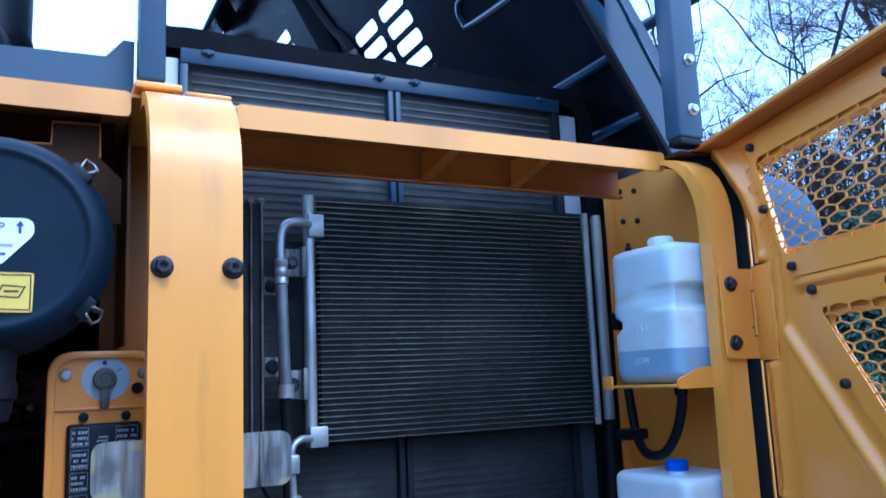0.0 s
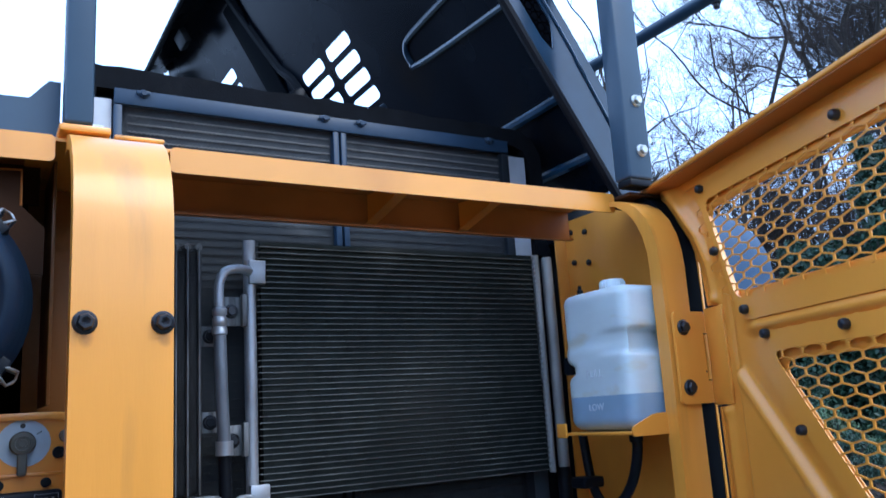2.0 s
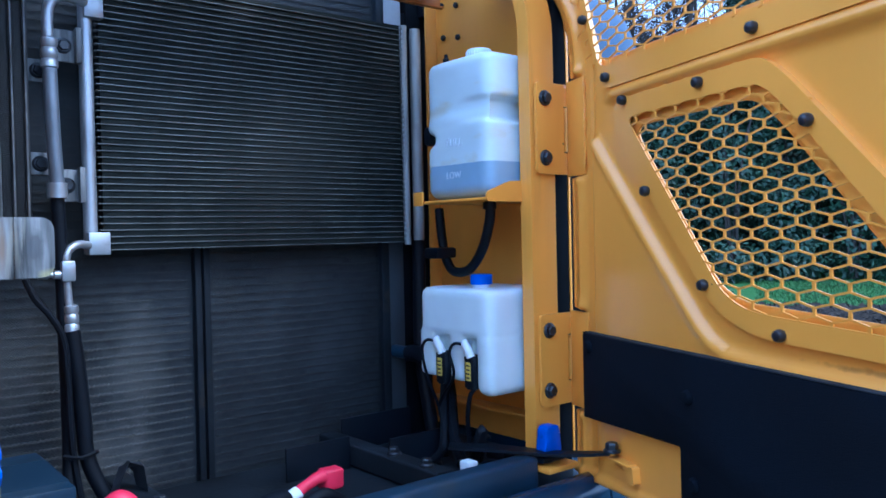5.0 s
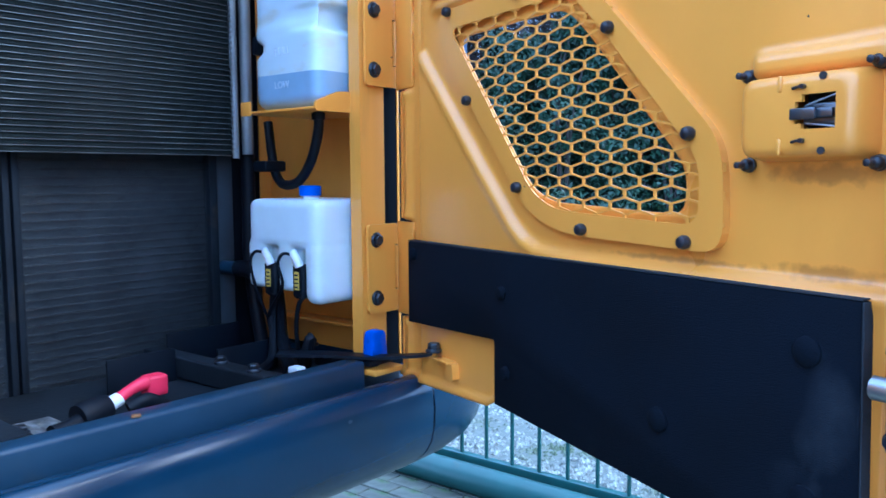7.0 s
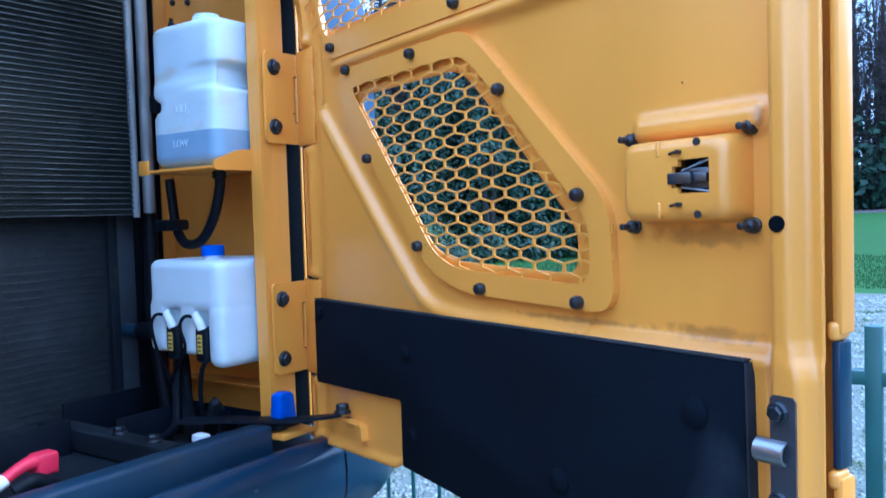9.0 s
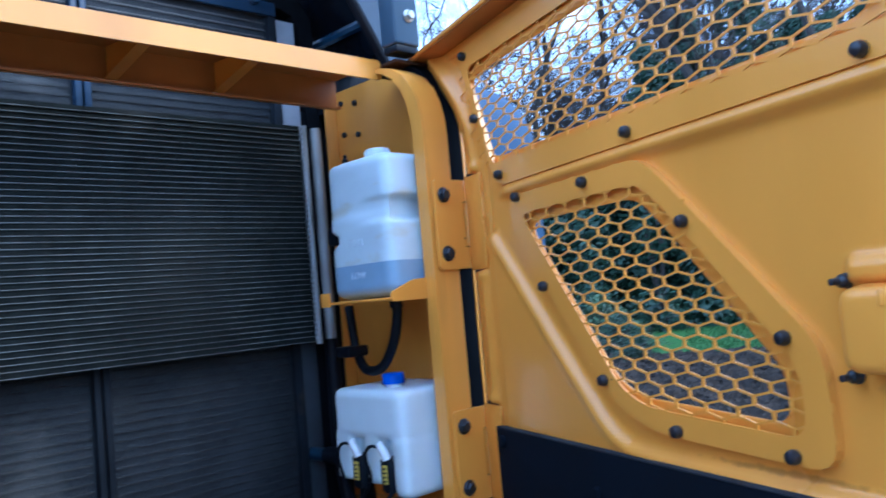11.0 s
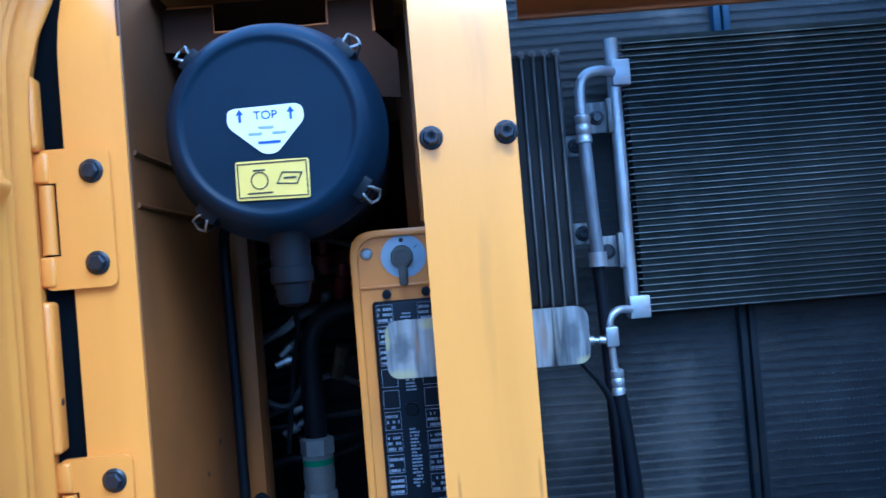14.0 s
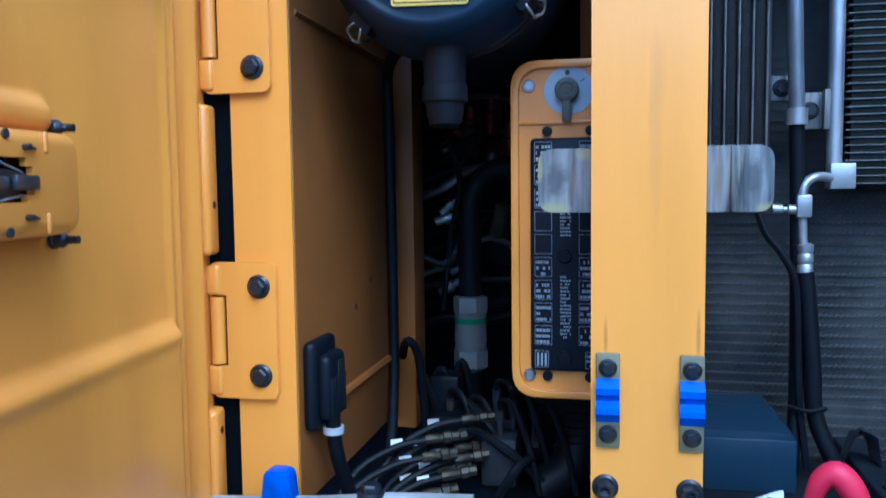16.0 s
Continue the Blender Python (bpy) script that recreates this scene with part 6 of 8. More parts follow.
lettering("LOW", 0.020, FACEX @ Matrix.Translation((-1.365, 1.622, 0.0035)), RIDGE, tank, "moulded_word")
part("side_clip", cube(1.232, 1.262, 1.455, 1.478, 1.695, 1.735, 0.006), PLASTIC, tank)
part("drain_hose", tube(bmesh.new(), [(1.262, 1.300, 1.572), (1.262, 1.300, 1.53), (1.268, 1.330, 1.47), (1.285, 1.39, 1.425), (1.30, 1.455, 1.415), (1.315, 1.50, 1.43), (1.325, 1.53, 1.47), (1.33, 1.55, 1.56)], 0.0105, 12, 6), RUBBER, tank)
bm = bmesh.new()
lathe(bm, [(0.010, 0), (0.014, 0), (0.014, 0.014), (0.010, 0.014)], aim((1.262, 1.300, 1.55), (0, 0, 1)), 14)
part("hose_clip", bm, PLASTIC, tank)
part("hose_clamp", cube(1.285, 1.345, 1.505, 1.555, 1.445, 1.470, 0.006), PLASTIC, tank)

# ---------------------------------------------------------------- washer tank
wash = thing("washer_tank", (1.31, 1.37, 1.18), "white plastic washer tank with blue cap and two pumps", "tank")
bm = bmesh.new()
soft_block(bm, [(1.220, 1.262), (1.412, 1.262), (1.412, 1.497), (1.220, 1.497)], 1.284, 1.386, 0.030, 0.016, 6)
soft_block(bm, [(1.220, 1.262), (1.412, 1.262), (1.412, 1.312), (1.220, 1.312)], 1.168, 1.300, 0.022, 0.020, 6)
soft_block(bm, [(1.222, 1.346), (1.40, 1.346), (1.40, 1.396), (1.222, 1.396)], 1.190, 1.300, 0.014, 0.012)
soft_block(bm, [(1.222, 1.440), (1.40, 1.440), (1.40, 1.497), (1.222, 1.497)], 1.192, 1.300, 0.012, 0.010)
soft_block(bm, [(1.252, 1.290), (1.41, 1.290), (1.41, 1.490), (1.252, 1.490)], 1.20, 1.325, 0.012, 0.010)
tank_body = part("shell", bm, WATERTANK, wash, angle=180)
fuse_mod = tank_body.modifiers.new("fuse", "REMESH")
fuse_mod.mode, fuse_mod.voxel_size, fuse_mod.use_smooth_shade = "VOXEL", 0.004, True
soft_mod = tank_body.modifiers.new("soften", "SMOOTH")
soft_mod.factor, soft_mod.iterations = 0.5, 10
bm = bmesh.new()
lathe(bm, [(0.0195, 1.383), (0.0195, 1.396), (0, 1.396)], Matrix.Translation((1.275, 1.345, 0)), 20)
part("neck", bm, WATERTANK, wash)
bm = bmesh.new()
lathe(bm, [(0.0, 1.393), (0.0235, 1.393), (0.0235, 1.412), (0.021, 1.4145), (0, 1.415)], Matrix.Translation((1.275, 1.345, 0)), 26)
part("cap", bm, BLUE, wash, "bright blue screw cap")
for y in (1.327, 1.420):
    bm = bmesh.new()
    lathe(bm, [(0, 1.178), (0.0150, 1.180), (0.0150, 1.244), (0.012, 1.250), (0, 1.251)], Matrix.Translation((1.232, y, 0)), 16)
    box(bm, 1.217, 1.224, y - 0.013, y + 0.013, 1.182, 1.248, 0.003)
    pump = part("pump", bm, PLASTIC, wash, "black washer pump")
    part("label", cube(1.2158, 1.2170, y - 0.008, y + 0.006, 1.198, 1.236, 0.0), YELLOW, pump)
    for k in range(4):
        part("print", cube(1.2150, 1.2158, y - 0.006, y + 0.004, 1.202 + k * 0.0085, 1.2052 + k * 0.0085, 0.0), INK, pump)
    part("nozzle", tube(bmesh.new(), [(1.222, y - 0.004, 1.246), (1.219, y + 0.002, 1.262), (1.220, y + 0.012, 1.272), (1.228, y + 0.018, 1.276)], [0.0095, 0.009, 0.008, 0.006], 12, 4), WHITE, pump, "white elbow nozzle")
    part("wire", tube(bmesh.new(), [(1.220, y + 0.012, 1.270), (1.210, y + 0.034, 1.272), (1.208, y + 0.048, 1.25), (1.216, y + 0.046, 1.20), (1.245, 1.46, 1.12), (1.262, 1.44, 1.04)], 0.0035, 6, 5), RUBBER, pump)
part("water_hose", tube(bmesh.new(), [(1.226, 1.318, 1.182), (1.222, 1.328, 1.165), (1.226, 1.342, 1.12), (1.236, 1.35, 1.07), (1.25, 1.36, 1.03)], 0.0048, 8, 4), RUBBER, wash)

# wiring below the tanks
loom = thing("wiring_loom", (1.23, 1.38, 1.02), "black taped wiring and connectors on the deck", "wiring")
for pts, r in (([(1.295, 1.50, 1.22), (1.285, 1.47, 1.15), (1.265, 1.44, 1.09), (1.24, 1.40, 1.055), (1.20, 1.33, 1.03)], 0.014),
               ([(1.28, 1.48, 1.19), (1.25, 1.45, 1.12), (1.225, 1.42, 1.07), (1.20, 1.40, 1.04), (1.12, 1.36, 1.03)], 0.009),
               ([(1.23, 1.33, 1.03), (1.225, 1.31, 1.07), (1.228, 1.30, 1.10), (1.232, 1.31, 1.07), (1.24, 1.33, 1.03)], 0.011)):
    part("cable", tube(bmesh.new(), pts, r, 8, 5), RUBBER, loom)
part("connector", cube(1.165, 1.19, 1.27, 1.30, 1.018, 1.050, 0.004), WHITE, loom, "pale plastic connector")
part("connector", cube(1.20, 1.235, 1.255, 1.275, 1.02, 1.046, 0.004), PLASTIC, loom)
part("connector", cube(1.236, 1.275, 1.245, 1.30, 1.04, 1.062, 0.005), PLASTIC, loom)
part("tag", cube(1.108, 1.150, 1.31, 1.335, 1.0115, 1.016, 0.001), YELLOW, loom, "yellow warning tag")

# ---------------------------------------------------------------- air cleaner
air = thing("air_cleaner", (0.002, 1.45, 1.65), "round black plastic air cleaner with wire clips and labels", "air filter")
AC = Vector((0.002, 0, 1.812))
out_y = Matrix.Translation((AC.x, 0, AC.z)) @ Matrix.Rotation(radians(90), 4, "X")  # local z to -y
bm = bmesh.new()
lathe(bm, [(0.0, -1.75), (0.140, -1.75), (0.146, -1.40), (0.150, -1.315), (0.156, -1.312), (0.157, -1.295), (0.150, -1.288), (0.149, -1.275)], out_y, 56)
part("housing", bm, LID, air, angle=50)
bm = bmesh.new()
lathe(bm, [(0.149, -1.286), (0.155, -1.284), (0.156, -1.268), (0.150, -1.262), (0.147, -1.240), (0.1435, -1.236), (0.141, -1.218), (0.134, -1.208), (0.126, -1.201), (0.1205, -1.1985), (0.117, -1.2000), (0.114, -1.2022), (0.110, -1.2026), (0.06, -1.2015), (0.0, -1.201)], out_y, 64)
lid = part("lid", bm, LID, air, "domed black plastic lid", angle=50)
for ang in (44, 136, 228, 322):
    a = radians(ang)
    c = Vector((AC.x + math.cos(a) * 0.152, 1.256, AC.z + math.sin(a) * 0.152))
    t = Vector((-math.sin(a), 0, math.cos(a)))
    n = Vector((math.cos(a), 0, math.sin(a)))
    bm = bmesh.new()
    mm = Matrix(((t.x, n.x, 0, c.x), (0, 0, -1, c.y), (t.z, n.z, 0, c.z), (0, 0, 0, 1)))
    box(bm, -0.017, 0.017, -0.026, 0.004, -0.02, 0.026, 0.004, mm)
    lug = part("clip_lug", bm, PLASTIC, air)
    bm = bmesh.new()
    for s in (-0.009, 0.009):
        tube(bm, [c + t * s + n * 0.003 + Vector((0, 0.035, 0)), c + t * s + n * 0.014 + Vector((0, 0.01, 0)), c + t * s * 1.2 + n * 0.016 + Vector((0, -0.014, 0)), c + t * s * 0.8 + n * 0.004 + Vector((0, -0.024, 0)), c + t * s * 0.3 - n * 0.004 + Vector((0, -0.020, 0))], 0.0019, 6, 4)
    tube(bm, [c - t * 0.012 + n * 0.016 + Vector((0, -0.012, 0)), c + n * 0.021 + Vector((0, -0.004, 0)), c + t * 0.012 + n * 0.016 + Vector((0, -0.012, 0))], 0.0019, 6, 4)
    part("wire_clip", bm, CLIPWIRE, air, "bent wire clip")
bm = bmesh.new()
shield = rounded([(-0.050, 1.833), (-0.042, 1.836), (0.042, 1.838), (0.050, 1.833), (0.052, 1.817), (0.012, 1.773), (-0.006, 1.773), (-0.052, 1.813)], 0.012, 4)
plate(bm, shield, [], 1.1990, 1.2005, None)
part("arrow_label", bm, WHITE, lid, "white shield-shaped label")
lettering("TOP", 0.0165, Matrix.Translation((0.0, 1.1985, 1.8245)) @ FACE, INKBLUE, lid)
for x in (-0.034, 0.034):
    part("arrow", cube(x - 0.0016, x + 0.0016, 1.1980, 1.1989, 1.817, 1.831, 0.0), INKBLUE, lid)
    bm = bmesh.new()
    plate(bm, [(x - 0.005, 1.827), (x + 0.005, 1.827), (x, 1.8345)], [], 1.1979, 1.1989, None)
    part("arrow", bm, INKBLUE, lid)
for x0, x1, z in ((-0.010, 0.010, 1.807), (-0.024, -0.006, 1.799), (0.008, 0.026, 1.799), (-0.012, 0.018, 1.787)):
    part("print", cube(x0, x1, 1.1980, 1.1989, z, z + 0.0032, 0.0), DECALGREY if z > 1.791 else INKBLUE, lid)
bm = bmesh.new()
plate(bm, rounded([(-0.046, 1.713), (0.052, 1.711), (0.053, 1.764), (-0.045, 1.765)], 0.004, 3), [], 1.1990, 1.2005, None)
part("warning_label", bm, YELLOW, lid, "yellow warning label")
bm = bmesh.new()
plate(bm, [(-0.043, 1.716), (0.050, 1.714), (0.050, 1.762), (-0.043, 1.762)], [[(-0.0415, 1.7175), (0.0485, 1.7155), (0.0485, 1.7605), (-0.0415, 1.7605)]], 1.1981, 1.1990, None)
part("print", bm, INK, lid, smooth=False)
bm = bmesh.new()
ring = [(-0.014 + 0.012 * math.cos(a), 1.738 + 0.012 * math.sin(a)) for a in (2 * math.pi * i / 16 for i in range(16))]
hole = [(-0.014 + 0.0105 * math.cos(a), 1.738 + 0.0105 * math.sin(a)) for a in (2 * math.pi * i / 16 for i in range(16))]
plate(bm, ring, [hole], 1.1981, 1.1990, None)
box(bm, -0.031, 0.003, 1.1981, 1.1990, 1.7205, 1.7225)
box(bm, -0.022, -0.006, 1.1981, 1.1990, 1.751, 1.753)
plate(bm, [(0.008, 1.732), (0.036, 1.730), (0.044, 1.746), (0.016, 1.748)], [[(0.0105, 1.7335), (0.035, 1.7317), (0.041, 1.7445), (0.0172, 1.7465)]], 1.1981, 1.1990, None)
box(bm, 0.018, 0.035, 1.1981, 1.1990, 1.738, 1.7405)
part("print", bm, INK, lid, smooth=False)
bm = bmesh.new()
lathe(bm, [(0.033, 1.700), (0.030, 1.680), (0.0285, 1.650), (0.0275, 1.622), (0.030, 1.620), (0.030, 1.600), (0.027, 1.597), (0, 1.597)], Matrix.Translation((0.008, 1.262, 0)), 24)
valve_neck = part("dust_valve", bm, RUBBER, air, "black rubber dust valve")
bm = bmesh.new()
lathe(bm, [(0.026, 1.598), (0.0245, 1.584), (0.021, 1.570), (0.012, 1.565), (0, 1.565)], Matrix.Translation((0.008, 1.262, 0)), 20)
part("valve_lip", bm, RUBBER, valve_neck)

# ---------------------------------------------------------------- fuse and switch panel
fuse = thing("switch_panel", (0.16, 1.41, 1.17), "orange panel with isolator switch and fuse decal", "fuse panel")
bm = bmesh.new()
FP = rounded([(0.077, 1.172), (0.243, 1.172), (0.243, 1.668), (0.077, 1.668)], 0.040, 6)
plate(bm, FP, [], 1.402, 1.45, None)
part("panel", bm, ORANGE, fuse)
bm = bmesh.new()
inner = [(0.16 + (x - 0.16) * 0.86, 1.42 + (z - 1.42) * 0.955) for x, z in FP]
plate(bm, FP, [inner], 1.394, 1.402, None)
bmesh.ops.bevel(bm, geom=[e for e in bm.edges if e.is_manifold and e.calc_face_angle(0) > 1.2 and abs(e.verts[0].co.y - 1.394) < 1e-4], offset=0.002, segments=2, profile=0.5, affect="EDGES")
part("panel_rim", bm, ORANGE, fuse)
part("panel_rib", cube(0.088, 0.232, 1.397, 1.402, 1.576, 1.581, 0.002), ORANGE, fuse)
cover = part("fuse_cover", cube(0.106, 0.214, 1.388, 1.402, 1.214, 1.556, 0.006, 3), DECAL, fuse, "dark fuse box cover with printed chart")
rnd = random.Random(4)


def chart_cell(x0, x1, z0, z1, rows, edge=True):
    """A ruled cell of the chart; unreadable small print becomes short bars."""
    if edge:
        bm = bmesh.new()
        plate(bm, [(x0, z0), (x1, z0), (x1, z1), (x0, z1)], [[(x0 + 0.0005, z0 + 0.0005), (x1 - 0.0005, z0 + 0.0005), (x1 - 0.0005, z1 - 0.0005), (x0 + 0.0005, z1 - 0.0005)]], 1.3872, 1.388, None)
        part("chart_line", bm, DECALGREY, cover, smooth=False)
    if rows:
        bm = bmesh.new()
        step = (z1 - z0 - 0.003) / rows
        for row in range(rows):
            z, x = z0 + 0.002 + row * step, x0 + 0.002
            while x < x1 - 0.003:
                w = rnd.uniform(0.0012, 0.0042)
                if rnd.random() < 0.85:
                    box(bm, x, min(x + w, x1 - 0.0015), 1.3872, 1.388, z, z + step * 0.5)
                x += w + rnd.uniform(0.0005, 0.0013)
        part("chart_print", bm, DECALGREY, cover, smooth=False)


for x0, x1 in ((0.1125, 0.1375), (0.1765, 0.2085)):
    for k in range(9):
        z = 1.254 + k * 0.0335
        chart_cell(x0, x1, z, z + 0.0285, 0 if k in (4, 5) else 3)
chart_cell(0.1475, 0.1665, 1.2620, 1.3590, 18, False)
chart_cell(0.1475, 0.1665, 1.4120, 1.4560, 8, False)
chart_cell(0.1475, 0.1665, 1.4980, 1.5400, 7, False)
chart_cell(0.1125, 0.1325, 1.2200, 1.2450, 0)
for k in range(3):
    part("chart_mark", cube(0.1155 + k * 0.0056, 0.1185 + k * 0.0056, 1.3872, 1.388, 1.2225, 1.2415, 0.0), DECALGREY, cover, smooth=False)
chart_cell(0.186, 0.2085, 1.2200, 1.2440, 3)
for x, z in ((0.156, 1.385), (0.156, 1.235)):
    bm = bmesh.new()
    lathe(bm, [(0.011, 0.0), (0.011, 0.004), (0.009, 0.006), (0, 0.006)], aim((x, 1.388, z), (0, -1, 0)), 16)
    part("knob", bm, PLASTIC, cover)
bm = bmesh.new()
plate(bm, [(0.161 + 0.036 * math.cos(a), 1.624 + 0.034 * math.sin(a)) for a in (2 * math.pi * k / 32 for k in range(32))], [], 1.400, 1.4022, None)
part("switch_decal", bm, material("pale_switch_label", (0.36, 0.45, 0.55), 0.5, 0, 0.08, 20, 0.02), fuse, "round pale blue switch label")
bm = bmesh.new()
lathe(bm, [(0.0026, 0.0), (0.0036, 0.0), (0.0036, 0.0006), (0.0026, 0.0006)], aim((0.159, 1.400, 1.6495), (0, -1, 0)), 16)
part("off_mark", bm, INK, fuse)
bm = bmesh.new()
box(bm, -0.0040, 0.0040, 1.3993, 1.400, -0.0006, 0.0006)
bmesh.ops.transform(bm, matrix=Matrix.Translation((0.181, 0, 1.638)) @ Matrix.Rotation(radians(-32), 4, "Y"), verts=bm.verts[:])
part("on_mark", bm, INK, fuse)
bm = bmesh.new()
lathe(bm, [(0.0175, 0.0), (0.0175, 0.012), (0.0155, 0.017), (0.0105, 0.018), (0.0098, 0.0155), (0.0060, 0.0155), (0.0055, 0.018), (0, 0.018)], aim((0.159, 1.400, 1.624), (0, -1, 0)), 24)
box(bm, 0.1525, 0.1655, 1.384, 1.394, 1.578, 1.620, 0.003)
part("switch_lever", bm, material("grey_lever", (0.075, 0.08, 0.075), 0.5, 0, 0.2, 30, 0.1), fuse, "grey isolator switch lever")
for x, z in ((0.103, 1.632), (0.217, 1.632), (0.103, 1.205), (0.217, 1.205)):
    hexbolt((x, 1.401, z), (0, -1, 0), 0.0070, 0.005, STEEL, fuse)
for x in (0.130, 0.192):
    for z, d in ((1.566, 0.0), (1.205, 0.0)):
        bm = bmesh.new()
        lathe(bm, [(0.0075, 0.0), (0.0075, 0.004), (0, 0.005)], aim((x, 1.401, z), (0, -1, 0)), 12)
        part("plug", bm, PLASTIC, fuse)
bm = bmesh.new()
lathe(bm, [(0.009, 0.0), (0.009, 0.006), (0.005, 0.006), (0.005, 0.003), (0, 0.003)], aim((0.208, 1.400, 1.608), (0, -1, 0)), 16)
part("key_switch", bm, PLASTIC, fuse)
part("panel_leg", cube(0.20, 0.249, 1.45, 1.47, 0.966, 1.30, 0.002), PLASTIC, fuse)

# ---------------------------------------------------------------- engine bay contents
filt = thing("inline_filter", (-0.07, 1.85, 0.96), "grey inline filter on a thick black hose", "filter")
bm = bmesh.new()
lathe(bm, [(0.020, 1.10), (0.036, 1.112), (0.036, 1.146), (0.031, 1.150), (0.031, 1.20), (0.031, 1.222), (0.036, 1.226), (0.036, 1.258), (0.022, 1.262)], Matrix.Translation((-0.07, 1.85, 0)), 6)
part("hex_body", bm, material("grey_filter_plastic", (0.24, 0.25, 0.25), 0.5, 0, 0.15, 20, 0.05), filt)
bm = bmesh.new()
lathe(bm, [(0, 1.148), (0.0335, 1.148), (0.0335, 1.190), (0.0325, 1.194), (0.0325, 1.224), (0, 1.224)], Matrix.Translation((-0.07, 1.85, 0)), 22)
part("bowl", bm, material("smoky_bowl", (0.19, 0.19, 0.185), 0.3, 0, 0.1, 30, 0.0), filt)
bm = bmesh.new()
lathe(bm, [(0, 1.204), (0.0331, 1.204), (0.0331, 1.216), (0, 1.216)], Matrix.Translation((-0.07, 1.85, 0)), 22)
part("green_band", bm, material("green_band", (0.03, 0.22, 0.10), 0.4, 0, 0.1, 30, 0.0), filt)
part("hose", tube(bmesh.new(), [(-0.07, 1.85, 1.255), (-0.07, 1.85, 1.40), (-0.065, 1.85, 1.46), (-0.045, 1.855, 1.50), (0.0, 1.86, 1.523), (0.08, 1.87, 1.53), (0.2, 1.9, 1.53)], 0.024, 14, 6), BAYRUBBER, filt)
part("hose", tube(bmesh.new(), [(-0.07, 1.85, 1.115), (-0.07, 1.85, 1.05), (-0.06, 1.83, 0.97)], 0.020, 12, 4), BAYRUBBER, filt)
part("side_fitting", tube(bmesh.new(), [(-0.015, 1.84, 1.385), (-0.005, 1.835, 1.42), (0.003, 1.83, 1.45)], 0.015, 8, 2), BRASS, filt)

engine = thing("engine", (-0.05, 2.15, 0.96), "dark engine with dusty pipes and red parts deep inside", "engine")
part("block", cube(-0.45, 0.20, 2.12, 2.42, 0.965, 1.62, 0.02, 2), PLASTIC, engine)
part("head_cover", cube(-0.10, 0.20, 2.06, 2.14, 1.50, 1.66, 0.012, 2), REDENGINE, engine, "dark red engine cover")
part("side_cover", cube(-0.13, 0.02, 2.02, 2.12, 1.30, 1.44, 0.015, 2), PLASTIC, engine)
erand = random.Random(9)
for k in range(7):
    x = -0.16 + k * 0.035
    bm = bmesh.new()
    lathe(bm, [(0, 0), (0.011, 0), (0.013, 0.01), (0.013, 0.05), (0.008, 0.056), (0, 0.058)], aim((x, 2.03 + erand.uniform(-0.02, 0.02), 1.54 + erand.uniform(-0.02, 0.05)), (0.2, -0.8, 0.6)), 10)
    part("injector", bm, REDENGINE if k % 3 else STEEL, engine)
for k in range(13):
    z = 1.18 + k * 0.038
    x0 = -0.21 + erand.uniform(0, 0.03)
    pts = [(x0 - 0.06, 1.99, z + erand.uniform(-0.03, 0.03)), (x0 + 0.05, 1.95 + erand.uniform(-0.04, 0.03), z + 0.02), (x0 + 0.14, 1.97, z + erand.uniform(0.0, 0.09)), (x0 + 0.26, 2.04, z + erand.uniform(0.0, 0.08))]
    part("pipe", tube(bmesh.new(), pts, erand.choice((0.005, 0.007, 0.010)), 8, 4), erand.choice((BAYRUBBER, BAYRUBBER, ALU_DARK, STEEL)), engine)
for x, y, z, d in ((-0.148, 1.93, 1.43, (0.6, 0, 0.5)), (-0.158, 1.92, 1.41, (1, 0.2, 0.3)), (-0.13, 1.94, 1.30, (1, 0, 0.5)), (-0.15, 1.92, 1.255, (0.8, 0, 0.5))):
    bm = bmesh.new()
    lathe(bm, [(0, 0), (0.010, 0), (0.010, 0.02), (0.013, 0.022), (0.013, 0.035), (0.008, 0.036), (0.008, 0.07), (0, 0.07)], aim((x, y, z), d), 10)
    part("fitting", bm, STEEL, engine)
for x, z, r, mat in ((-0.095, 1.640, 0.022, REDENGINE), (-0.050, 1.655, 0.020, REDENGINE), (-0.010, 1.60, 0.018, REDENGINE)):
    bm = bmesh.new()
    lathe(bm, [(0, 0), (r, 0), (r, 0.05), (r * 0.7, 0.055), (r * 0.7, 0.085), (0, 0.086)], aim((x, 1.99, z - 0.06), (0.1, -0.1, 1)), 14)
    part("pump_element", bm, mat, engine)
for pts, r, mat in (([(-0.20, 1.93, 1.46), (-0.13, 1.92, 1.49), (-0.09, 1.93, 1.52), (-0.03, 1.96, 1.53)], 0.011, STEEL),
                    ([(-0.13, 1.90, 1.60), (-0.10, 1.90, 1.50), (-0.12, 1.90, 1.38), (-0.14, 1.90, 1.22)], 0.006, BAYRUBBER),
                    ([(-0.07, 1.90, 1.66), (-0.05, 1.89, 1.60), (-0.10, 1.89, 1.53), (-0.18, 1.92, 1.50)], 0.005, BAYRUBBER),
                    ([(-0.19, 1.90, 1.34), (-0.14, 1.90, 1.32), (-0.11, 1.91, 1.35), (-0.10, 1.95, 1.40)], 0.008, ALU_DARK)):
    part("pipe", tube(bmesh.new(), pts, r, 8, 5), mat, engine)
part("duct", tube(bmesh.new(), [(0.11, 1.60, 1.13), (0.16, 1.60, 1.11), (0.165, 1.60, 1.05), (0.15, 1.58, 1.0), (0.10, 1.56, 0.968)], 0.036, 16, 6), BAYRUBBER, engine)
